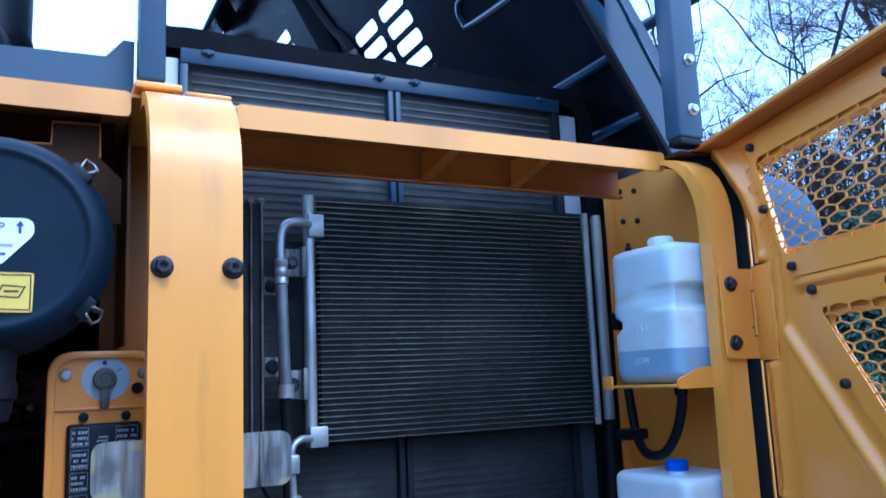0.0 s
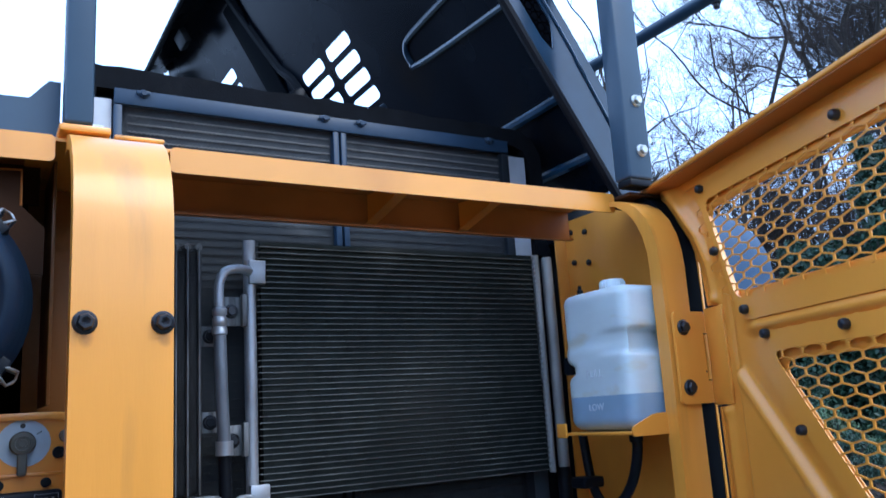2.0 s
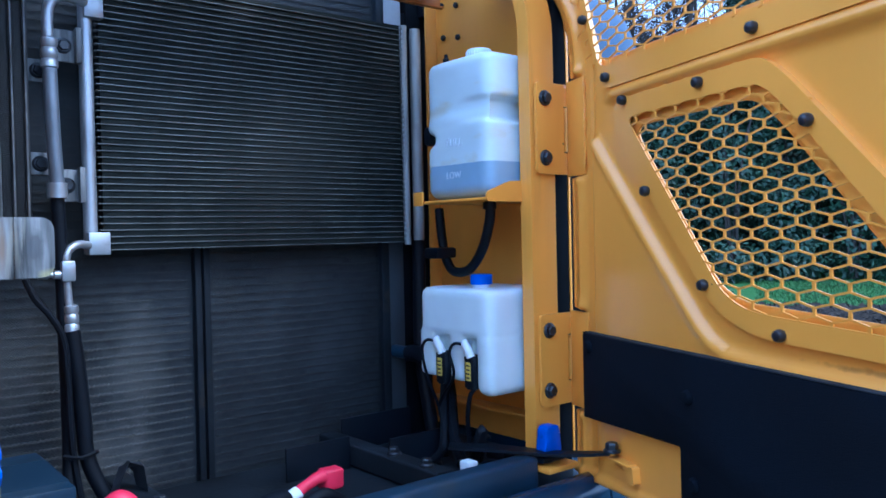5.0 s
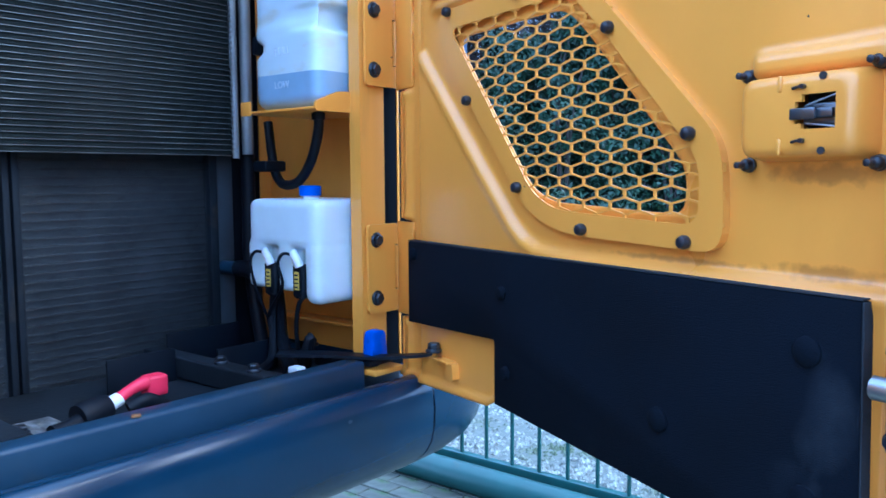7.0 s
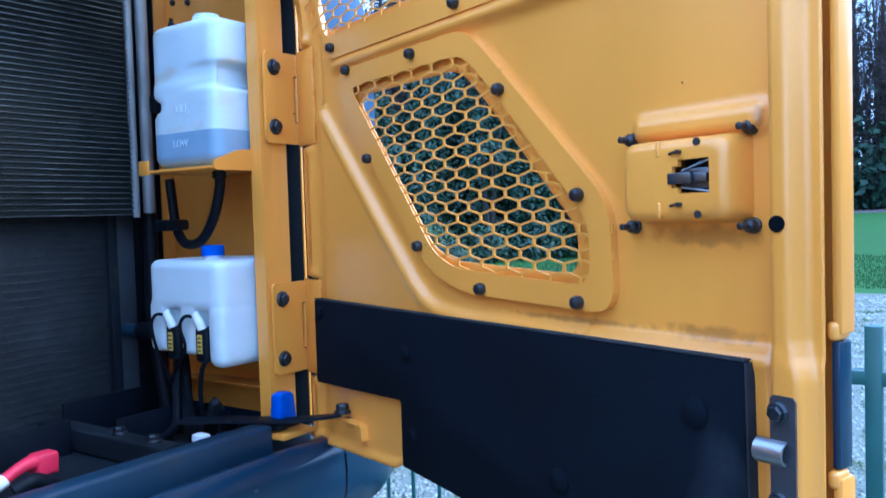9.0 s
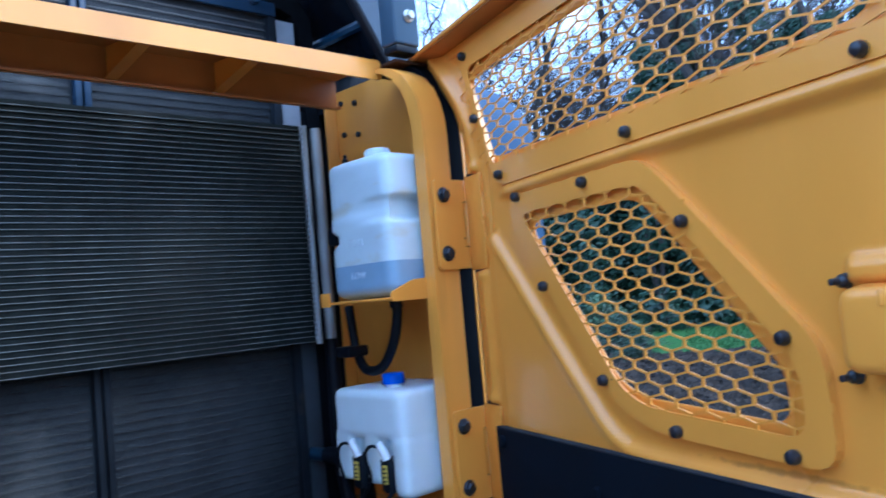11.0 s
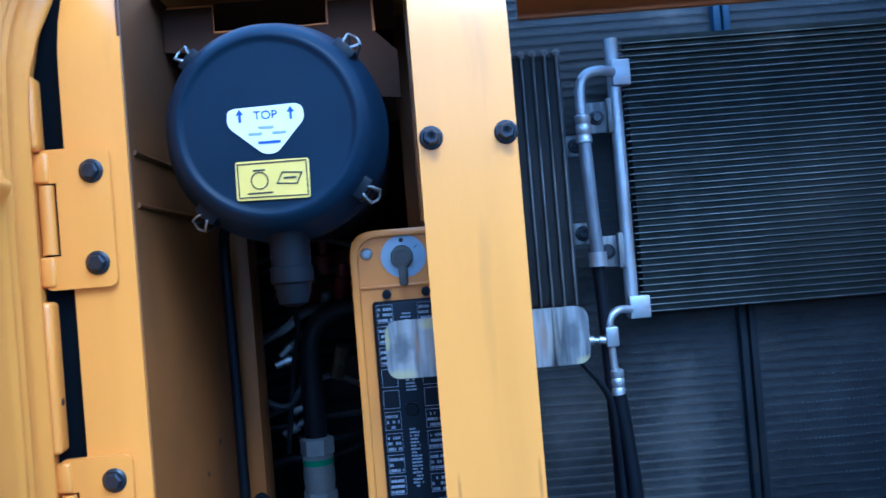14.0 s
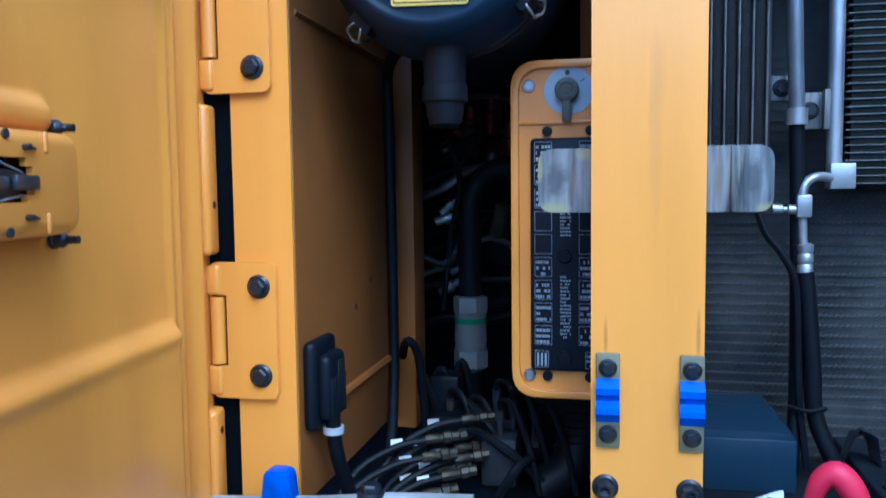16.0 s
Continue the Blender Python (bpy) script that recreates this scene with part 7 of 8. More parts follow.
for k in range(9):
    bm = bmesh.new()
    lathe(bm, [(0.030, 0), (0.0385, 0.002), (0.0385, 0.005), (0.030, 0.007)], Matrix.Translation((0.165, 1.60, 1.02 + k * 0.013)), 18)
    part("duct_ring", bm, BAYRUBBER, engine)
part("upper_duct", tube(bmesh.new(), [(0.175, 1.60, 1.05), (0.178, 1.60, 1.20), (0.18, 1.60, 1.35)], 0.034, 14, 3), BAYRUBBER, engine)

# valve block with hydraulic hoses on the floor
valve = thing("valve_block", (-0.05, 1.62, 0.966), "dusty valve block with hydraulic hoses and brass fittings", "valve block")
part("block", cube(-0.10, 0.05, 1.62, 1.72, 0.966, 1.070, 0.006), PLASTIC, valve)
part("block", cube(0.00, 0.062, 1.56, 1.63, 0.966, 1.052, 0.006), ALU_DARK, valve)
part("side_block", cube(-0.13, -0.07, 1.72, 1.78, 0.966, 1.12, 0.008), PLASTIC, valve)
vrand = random.Random(31)
for k in range(9):  # crimped hose ends that leave the block towards the sill
    z = 0.992 + (k % 3) * 0.026 + vrand.uniform(-0.005, 0.005)
    y = 1.50 + 0.045 * (k // 3) + vrand.uniform(-0.01, 0.01)
    d = Vector((-1, -0.30 + vrand.uniform(-0.12, 0.10), -0.16 + vrand.uniform(-0.10, 0.06))).normalized()
    s0 = Vector((-0.005 + vrand.uniform(-0.03, 0.025), y, z + 0.018 * (k // 3)))
    bm = bmesh.new()
    lathe(bm, [(0, 0), (0.009, 0), (0.009, 0.012), (0.011, 0.014), (0.011, 0.026), (0.0075, 0.028), (0.0075, 0.034), (0.009, 0.036), (0.009, 0.058), (0, 0.059)], aim(s0, d, k), 8)
    part("fitting", bm, BRASS, valve)
    e = s0 + d * 0.056
    part("hose", tube(bmesh.new(), [e, e + d * 0.05 + Vector((0, -0.008, -0.004)), e + d * 0.11 + Vector((0, -0.03, -0.03)), e + d * 0.15 + Vector((0.0, -0.09, -0.09))], 0.0062, 8, 4), BAYRUBBER, valve)
    c = e + d * vrand.uniform(0.020, 0.050)
    bm = bmesh.new()
    lathe(bm, [(0.0066, 0), (0.0074, 0.0), (0.0074, 0.020), (0.0066, 0.020)], aim(c, d), 12)
    part("sleeve", bm, WHITE if k % 2 else GREYPLATE, valve, "pale marking sleeve")
for x, y, h in ((0.030, 1.585, 0.05), (0.048, 1.62, 0.06), (-0.075, 1.66, 0.045), (0.01, 1.68, 0.06), (-0.03, 1.64, 0.04), (0.09, 1.60, 0.05)):
    bm = bmesh.new()
    lathe(bm, [(0, 1.03), (0.009, 1.03), (0.009, 1.05), (0.006, 1.052), (0.006, 1.045 + h * 0.6), (0.008, 1.047 + h * 0.6), (0.008, 1.05 + h), (0, 1.051 + h)], Matrix.Translation((x, y, 0)), 8)
    part("stem", bm, ALU_DARK if x > 0 else BRASS, valve)
    part("hose", tube(bmesh.new(), [(x, y, 1.04 + h), (x + 0.004, y - 0.01, 1.065 + h), (x + 0.03, y - 0.03, 1.06 + h), (x + 0.06, y - 0.05, 1.02 + h * 0.3), (x + 0.075, y - 0.06, 0.97)], 0.0055, 8, 5), BAYRUBBER, valve)
for a, c, mid in (((-0.14, 1.68, 1.0), (0.06, 1.60, 1.0), 1.09), ((-0.10, 1.58, 0.98), (0.11, 1.54, 0.99), 1.055), ((0.04, 1.50, 0.975), (0.15, 1.62, 1.05), 1.03)):
    part("hose", tube(bmesh.new(), [a, ((a[0] * 2 + c[0]) / 3, a[1], mid), ((a[0] + c[0] * 2) / 3, c[1], mid - 0.01), c], 0.008, 8, 6), BAYRUBBER, valve)
for k in range(3):
    x, y = -0.17 + 0.035 * k, 1.74 + 0.02 * (k % 3)
    part("hose", tube(bmesh.new(), [(x, y, 0.97), (x + 0.01, y - 0.02, 1.07 + 0.02 * (k % 2)), (x + 0.03, y - 0.03, 1.12 + 0.012 * (k % 4)), (x + 0.05, y - 0.02, 1.07), (x + 0.06, y, 0.97)], 0.0075, 8, 5), BAYRUBBER, valve)

# cable along the left side wall and its big connector
conn = thing("wall_connector", (-0.17, 1.25, 1.15), "black ribbed connector block with cable on the orange wall", "connector")
bm = cube(-0.190, -0.170, 1.228, 1.318, 1.152, 1.278, 0.012, 3)
part("shell", bm, PLASTIC, conn)
bm = cube(-0.174, -0.152, 1.238, 1.306, 1.166, 1.258, 0.010, 3)
for k in range(6):
    box(bm, -0.172, -0.1495, 1.243 + k * 0.010, 1.2455 + k * 0.010, 1.170, 1.225, 0.001)
part("shell_front", bm, PLASTIC, conn)
part("plug", cube(-0.1525, -0.150, 1.268, 1.294, 1.222, 1.246, 0.001), ALU_DARK, conn)
bm = bmesh.new()
lathe(bm, [(0.015, 0.0), (0.015, 0.010), (0.011, 0.010), (0.011, 0.0)], aim((-0.160, 1.268, 1.142), (0, 0, 1)), 14)
part("collar", bm, GREYPLATE, conn)
part("cable", tube(bmesh.new(), [(-0.160, 1.266, 1.170), (-0.160, 1.268, 1.14), (-0.156, 1.275, 1.10), (-0.148, 1.292, 1.05), (-0.14, 1.31, 0.97)], 0.011, 10, 4), RUBBER, conn)
wallc = thing("wall_cable", (-0.185, 1.66, 1.0), "black cable clipped along the orange wall", "cable")
part("cable", tube(bmesh.new(), [(-0.13, 1.55, 1.725), (-0.165, 1.60, 1.70), (-0.180, 1.64, 1.66), (-0.181, 1.65, 1.5), (-0.181, 1.655, 1.3), (-0.180, 1.65, 1.14), (-0.175, 1.60, 0.97)], 0.010, 10, 5), RUBBER, wallc)
part("cable", tube(bmesh.new(), [(-0.165, 1.66, 1.17), (-0.15, 1.62, 1.20), (-0.135, 1.60, 1.21), (-0.125, 1.62, 1.18), (-0.12, 1.64, 1.09), (-0.12, 1.66, 0.97)], 0.008, 8, 5), RUBBER, wallc)

# ---------------------------------------------------------------- loose things on the deck
lead = thing("red_battery_boot", (0.86, 1.33, 1.01), "red rubber battery terminal boot with white sleeve on black cable", "battery cable", "battery cables on the deck")
bm = bmesh.new()
tube(bm, [(0.815, 1.328, 1.052), (0.84, 1.332, 1.062), (0.865, 1.336, 1.068), (0.89, 1.340, 1.068)], [0.010, 0.010, 0.012, 0.014], 12, 4)
box(bm, 0.874, 0.914, 1.325, 1.358, 1.042, 1.080, 0.006, None, 3)
part("boot", bm, RED, lead)
part("sleeve", tube(bmesh.new(), [(0.790, 1.322, 1.045), (0.815, 1.328, 1.052), (0.820, 1.329, 1.054)], 0.0125, 14, 2), WHITE, lead, "white sleeve")
bm = bmesh.new()
lathe(bm, [(0.010, 0.0), (0.022, 0.004), (0.026, 0.012), (0.027, 0.050), (0.024, 0.060), (0, 0.061)], aim((0.797, 1.322, 1.046), (-1, -0.18, -0.12)), 20)
part("cup", bm, RUBBER, lead, "black rubber cup")
part("cable", tube(bmesh.new(), [(0.745, 1.312, 1.036), (0.72, 1.305, 1.030), (0.69, 1.30, 1.028)], 0.015, 12, 4), RUBBER, lead)
part("cable", tube(bmesh.new(), [(0.82, 1.30, 1.04), (0.85, 1.295, 1.05), (0.88, 1.30, 1.035), (0.90, 1.31, 1.022)], 0.013, 10, 4), RUBBER, lead)
lead2 = thing("red_battery_boot", (0.49, 1.27, 1.01), "large red rubber battery boot bent over black cables", "battery cable", "battery cables on the deck")
bm = bmesh.new()
tube(bm, [(0.478, 1.30, 1.075), (0.487, 1.295, 1.105), (0.505, 1.29, 1.118), (0.522, 1.285, 1.10), (0.532, 1.28, 1.07), (0.537, 1.275, 1.03)], [0.011, 0.014, 0.017, 0.017, 0.015, 0.013], 14, 5)
part("boot", bm, RED, lead2)
part("sleeve", tube(bmesh.new(), [(0.41, 1.31, 1.055), (0.44, 1.305, 1.07), (0.446, 1.304, 1.072)], 0.015, 12, 2), WHITE, lead2, "white printed sleeve")
part("cable", tube(bmesh.new(), [(0.537, 1.277, 1.04), (0.52, 1.28, 1.025), (0.48, 1.29, 1.022), (0.44, 1.30, 1.068), (0.40, 1.31, 1.045), (0.36, 1.32, 1.03)], 0.013, 10, 4), RUBBER, lead2)
rag = thing("dark_cover", (0.58, 1.52, 1.01), "dark grey folded rubber flap on the deck", "cover")
bm = bmesh.new()
grid = []
for i in range(9):
    col = []
    for j in range(6):
        x, y = 0.525 + i * 0.0125, 1.50 + j * 0.012
        h = 1.012 + 0.105 * min(1, i / 5.0) * (1 - 0.25 * abs(i - 6) / 4) - 0.02 * j / 5 + 0.008 * math.sin(i * 1.7 + j)
        col.append(bm.verts.new((x, y, h if i < 8 else 1.012)))
    grid.append(col)
for i in range(8):
    for j in range(5):
        bm.faces.new((grid[i][j], grid[i + 1][j], grid[i + 1][j + 1], grid[i][j + 1]))
bmesh.ops.solidify(bm, geom=bm.faces[:], thickness=0.004)
part("flap", bm, material("dark_flap", (0.060, 0.070, 0.090), 0.6, 0, 0.2, 12, 0.3), rag)
bx = thing("deck_box", (0.42, 1.52, 1.01), "dark blue painted sheet metal box on the deck", "box")
part("lower_box", cube(0.345, 0.500, 1.500, 1.60, 1.010, 1.094, 0.003), NAVY, bx)
bm = bmesh.new()
plate(bm, [(0.345, 1.094), (0.500, 1.094), (0.462, 1.138), (0.345, 1.138)], [], 1.54, 1.60, None)
part("upper_box", bm, NAVY, bx)
stone = thing("leaf_litter", (0.72, 1.22, 1.062), "small brown dead leaf on the sill", "leaf")
bm = bmesh.new()
plate(bm, [(0.756, 1.176), (0.770, 1.172), (0.776, 1.182), (0.764, 1.190)], [], 1.0622, 1.0645, Matrix(((1, 0, 0, 0), (0, 0, 1, 0), (0, 1, 0, 0), (0, 0, 0, 1))))
part("blade", bm, material("dead_leaf", (0.20, 0.09, 0.03), 0.7, 0, 0.3, 60, 0.1), stone)
slab = thing("steel_plate", (0.70, 1.40, 1.01), "bare grey steel mounting plate with bolts on the deck", "plate")
part("plate", cube(0.642, 0.745, 1.345, 1.43, 1.0105, 1.022, 0.003), GALV, slab)
hexbolt((0.67, 1.37, 1.022), (0, 0, 1), 0.012, 0.012, BOLT, slab)

# roof items at the far left
stack = thing("exhaust_stack", (-0.07, 1.90, 2.085), "black exhaust stack on the roof", "exhaust")
bm = bmesh.new()
lathe(bm, [(0.09, 2.085), (0.095, 2.30), (0.105, 2.345), (0.108, 2.36), (0.104, 2.37), (0.104, 2.75), (0, 2.75)], Matrix.Translation((-0.07, 1.90, 0)), 28)
part("pipe", bm, PLASTIC, stack)
hoses = thing("roof_hose", (0.06, 1.60, 2.085), "looped black hose on the roof", "hose")
part("loop", tube(bmesh.new(), [(0.055, 1.62, 2.085), (0.060, 1.62, 2.17), (0.075, 1.62, 2.205), (0.12, 1.62, 2.215), (0.16, 1.62, 2.213), (0.18, 1.62, 2.20), (0.19, 1.62, 2.085)], 0.010, 10, 6), RUBBER, hoses)
part("loop", tube(bmesh.new(), [(-0.12, 1.62, 2.085), (-0.115, 1.62, 2.22), (-0.09, 1.62, 2.27), (-0.05, 1.62, 2.285), (-0.015, 1.62, 2.26), (0.0, 1.62, 2.20), (0.0, 1.62, 2.085)], 0.010, 10, 6), RUBBER, hoses)

# ---------------------------------------------------------------- ground and surroundings
bm = bmesh.new()
R = 260
rings = [0.0, 3, 8, 20, 32, 45, 56, 80, R]
centre = bm.verts.new((0, 0, 0))
prev = None
for r in rings[1:]:
    ring = [bm.verts.new((r * math.cos(a), r * math.sin(a), 0.0 if r < 33 else 0.45 if r < 50 else 0.95 if r < 60 else 1.2)) for a in (2 * math.pi * k / 48 for k in range(48))]
    for k in range(48):
        n = (k + 1) % 48
        if prev is None:
            bm.faces.new((centre, ring[k], ring[n]))
        else:
            bm.faces.new((prev[k], ring[k], ring[n], prev[n]))
    prev = ring
ground = part("ground", bm, GROUND)
tagged(ground, "pale grey yard with gravel strip, planting beds and lawn beyond", "ground", kind="structure")

# tracks and lower machine, so that the body stands on the ground
track = thing("undercarriage", (0.4, 2.4, 0.0), "dark steel excavator undercarriage", "undercarriage")
part("frame", cube(-1.2, 1.3, 1.7, 3.2, 0.35, 0.80, 0.05), PLASTIC, track)
part("turntable", cube(-0.4, 0.9, 1.9, 3.0, 0.79, 0.958, 0.05), PLASTIC, track)
for y in (1.55, 3.0):
    part("crawler", cube(-1.5, 1.2, y, y + 0.45, 0.0, 0.62, 0.25, 5), RUBBER, track)

# green steel fence
fence = thing("fence", (3.145, 0.8, 0.0), "green painted steel railing fence beside the yard", "fence")
FY0, FY1 = -2.8, 4.4


def fx(y):
    return 3.145 + 0.006 * (1.8 - y)


bm = bmesh.new()
box(bm, -0.022, 0.022, FY0, FY1, 0.055, 0.10, 0.004)
for v in bm.verts:
    v.co.x += fx(v.co.y)
part("bottom_rail", bm, GREENSTEEL, fence)
bm = bmesh.new()
box(bm, -0.025, 0.025, FY0, FY1, 0.857, 0.905, 0.004)
for v in bm.verts:
    v.co.x += fx(v.co.y)
part("top_rail", bm, GREENSTEEL, fence)
y = 1.382 - 28 * 0.1475
k = 0
while y < FY1:
    post = min(abs(y - 0.352), abs(y + 2.15), abs(y - 4.0)) < 0.074
    bm = bmesh.new()
    if post:
        box(bm, fx(y) - 0.026, fx(y) + 0.026, y - 0.026, y + 0.026, 0.0, 1.055, 0.005)
        part("post", bm, GREENSTEEL, fence)
    else:
        lathe(bm, [(0, 0.10), (0.0095, 0.10), (0.0095, 0.857), (0, 0.857)], Matrix.Translation((fx(y), y, 0)), 8)
        part("bar", bm, GREENSTEEL, fence)
    y += 0.1475
    k += 1
barrier = thing("steel_barrier", (2.96, 1.5, 0.0), "thick green steel barrier tube lying before the fence", "barrier")
part("tube", tube(bmesh.new(), [(2.965, -2.5, 0.066), (2.96, 0.8, 0.066), (2.955, 4.2, 0.066)], 0.066, 24, 3), GREENSTEEL, barrier)
for p, d in (((2.965, -2.5, 0.066), (0, -1, 0)), ((2.955, 4.2, 0.066), (0, 1, 0))):
    bm = bmesh.new()
    lathe(bm, [(0.066, -0.004), (0.069, 0.0), (0.069, 0.012), (0.057, 0.016), (0, 0.016)], aim(p, d), 20)
    part("end_cap", bm, GREENSTEEL, barrier)

# pale gravel beyond the fence
grand = random.Random(14)
verts, faces = [], []
for _ in range(30000):
    r, a = 3.25 + 11.0 * grand.random() ** 1.7, radians(grand.uniform(-12, 42))
    x, y = r * math.cos(a), r * math.sin(a)
    if x < 3.22 or y > 1.2 + 0.33 * x + 2.0:
        continue
    q = grand.uniform(0.010, 0.026) * (0.6 + 0.09 * r)
    t, k = grand.uniform(0, 6.28), len(verts)
    c, n = math.cos(t) * q, math.sin(t) * q
    verts += [(x + c, y + n, 0.0), (x - n * 0.8, y + c * 0.8, 0.0), (x - c, y - n, 0.0), (x + n * 0.8, y - c * 0.8, 0.0), (x + c * 0.3, y + n * 0.3, q * grand.uniform(0.5, 1.0))]
    faces += [(k, k + 1, k + 4), (k + 1, k + 2, k + 4), (k + 2, k + 3, k + 4), (k + 3, k, k + 4)]
me = bpy.data.meshes.new("gravel")
me.from_pydata(verts, [], faces)
me.materials.append(PEBBLE)
tagged(new("gravel", me), "pale grey gravel behind the fence", "gravel", kind="stuff")

# mossy block paving by the machine
pave = new("pavement")
tagged(pave, "mossy grey block paving in running bond", "paving", kind="structure")
prand = random.Random(3)
me = bpy.data.meshes.new("paver")
bm = cube(-0.097, 0.097, -0.047, 0.047, -0.02, 0.012, 0.004, 1)
bm.to_mesh(me)
bm.free()
me.materials.append(PAVER)
for i in range(23):
    for j in range(13):
        ob = new("paver", me)
        ob.parent = pave
        ob.location = (1.85 + j * 0.1 + 0.002 * prand.random(), 1.3 + i * 0.2 + (0.1 if j % 2 else 0), -0.004 + 0.003 * prand.random())
        ob.rotation_euler = (prand.uniform(-0.01, 0.01), prand.uniform(-0.01, 0.01), radians(90) + prand.uniform(-0.006, 0.006))


# the rest of the paving, too far or too many to pick apart
verts, faces = [], []
for i in range(44):
    for j in range(13):
        x, y = 1.85 + j * 0.1, 1.3 + i * 0.2 + (0.1 if j % 2 else 0)
        if i < 23:
            continue
        z = 0.006 + 0.003 * prand.random()
        k = len(verts)
        verts += [(x + sx * s, y + sy * t, zz) for s, t, zz in ((0.047, 0.097, -0.01), (0.044, 0.094, z)) for sx, sy in ((-1, -1), (1, -1), (1, 1), (-1, 1))]
        faces += [(k + 4, k + 5, k + 6, k + 7)] + [(k + a, k + (a + 1) % 4, k + 4 + (a + 1) % 4, k + 4 + a) for a in range(4)]
me = bpy.data.meshes.new("far_pavers")
me.from_pydata(verts, [], faces)
me.materials.append(PAVER)
ob = tagged(new("far_pavers", me), "mossy grey block paving further along", "paving", kind="stuff")

# unseen wall added behind the camera to cut low sky light
tagged(part("wall_south", cube(-17, 17, -10.4, -10.0, -0.05, 3.4, 0.02), BACKWALL), "unseen dark wall added to block low sky light", "wall", kind="structure")


def branch_mesh(root, seed, height, spread, lean=(0, 0), levels=5, first=0.2, trunk_r=0.14, twigs=True):
    """A bare tree as two meshes: limbs and fine twigs."""
    rnd = random.Random(seed)
    limbs, fine = bmesh.new(), ([], [])

    def thin(p, q, r):
        d = (q - p)
        s = d.orthogonal().normalized() * r
        t = d.cross(s).normalized() * r
        base = len(fine[0])
        for o, k in ((p, 1.0), (q, 0.5)):
            for v in (s, -0.5 * s + 0.87 * t, -0.5 * s - 0.87 * t):
                fine[0].append(tuple(o + v * k))
        for a in range(3):
            b = (a + 1) % 3
            fine[1].append((base + a, base + b, base + 3 + b, base + 3 + a))

    def grow_branch(p, d, length, r, level):
        pts, n = [p], 9 if level < 2 else 7 if level < 4 else 4
        dirs = [d]
        for i in range(n):
            d = (d + Vector((rnd.uniform(-1, 1), rnd.uniform(-1, 1), rnd.uniform(-0.6, 1.0))) * (0.16 if level == 0 else 0.42)).normalized()
            p = p + d * (length / n)
            pts.append(p)
            dirs.append(d)
        if level < 3:
            tube(limbs, pts, [r, r * 0.55], 7 if level < 2 else 5, 1 if level else 2, True)
        else:
            for a, b in zip(pts, pts[1:]):
                thin(a, b, max(r * 0.8, 0.0030))
        if level >= levels:
            return
        for i in range(rnd.randint(5, 7) if level else 9):
            f = rnd.uniform(first if level == 0 else 0.18, 1.0)
            k = min(int(f * n), n - 1)
            o = pts[k].lerp(pts[k + 1], f * n - k)
            ax = Vector((rnd.uniform(-1, 1), rnd.uniform(-1, 1), rnd.uniform(-0.25, 0.7)))
            nd = (dirs[k] * 0.55 + ax.normalized() * spread).normalized()
            grow_branch(o, nd, length * rnd.uniform(0.42, 0.66) * (1.05 - 0.35 * f), r * 0.37, level + 1)

    d0 = Vector((lean[0], lean[1], 1)).normalized()
    grow_branch(Vector((0, 0, -0.05)), d0, height, trunk_r, 0)
    limb = part("trunk", limbs, BARK, root)
    limb.matrix_parent_inverse = Matrix()
    me = bpy.data.meshes.new("twigs")
    me.from_pydata(fine[0], [], fine[1])
    me.materials.append(TWIG)
    tw = tagged(new("crown", me), kind="stuff")
    tw.parent = root


def bare_tree(x, y, seed, height, spread, lean=(0, 0), levels=5, trunk_r=0.15, first=0.2):
    root = thing("bare_tree", (x, y, 0), "leafless tree with spreading dark branches in winter", "tree", "bare trees")
    branch_mesh(root, seed, height, spread, lean, levels, first, trunk_r)
    return root


bare_tree(10.6, 3.0, 11, 8.5, 1.15, (-0.06, 0.22), 5, 0.060, 0.35)
bare_tree(11.4, 3.9, 57, 7.2, 1.2, (-0.05, 0.20), 5, 0.10, 0.40)
far_tree = bare_tree(25.0, 20.5, 31, 15.0, 1.0, (0.03, 0.0), 5, 0.12, 0.3)
tall_tree = bare_tree(29.0, 13.5, 23, 16.0, 1.05, (0.0, 0.05), 5, 0.13, 0.3)
for source, x, y, s, turn in ((far_tree, 28, 16, 0.95, 120), (far_tree, 19.5, 24.5, 0.9, 200), (tall_tree, 30.5, 9.0, 1.05, 260), (tall_tree, 22.5, 22.5, 0.9, 320), (far_tree, 33, 18, 1.1, 80), (tall_tree, 27, 18.5, 0.95, 150)):
    copy_thing(source, pose(x, y, 0, 0, 0, turn)).scale = (s, s, s)

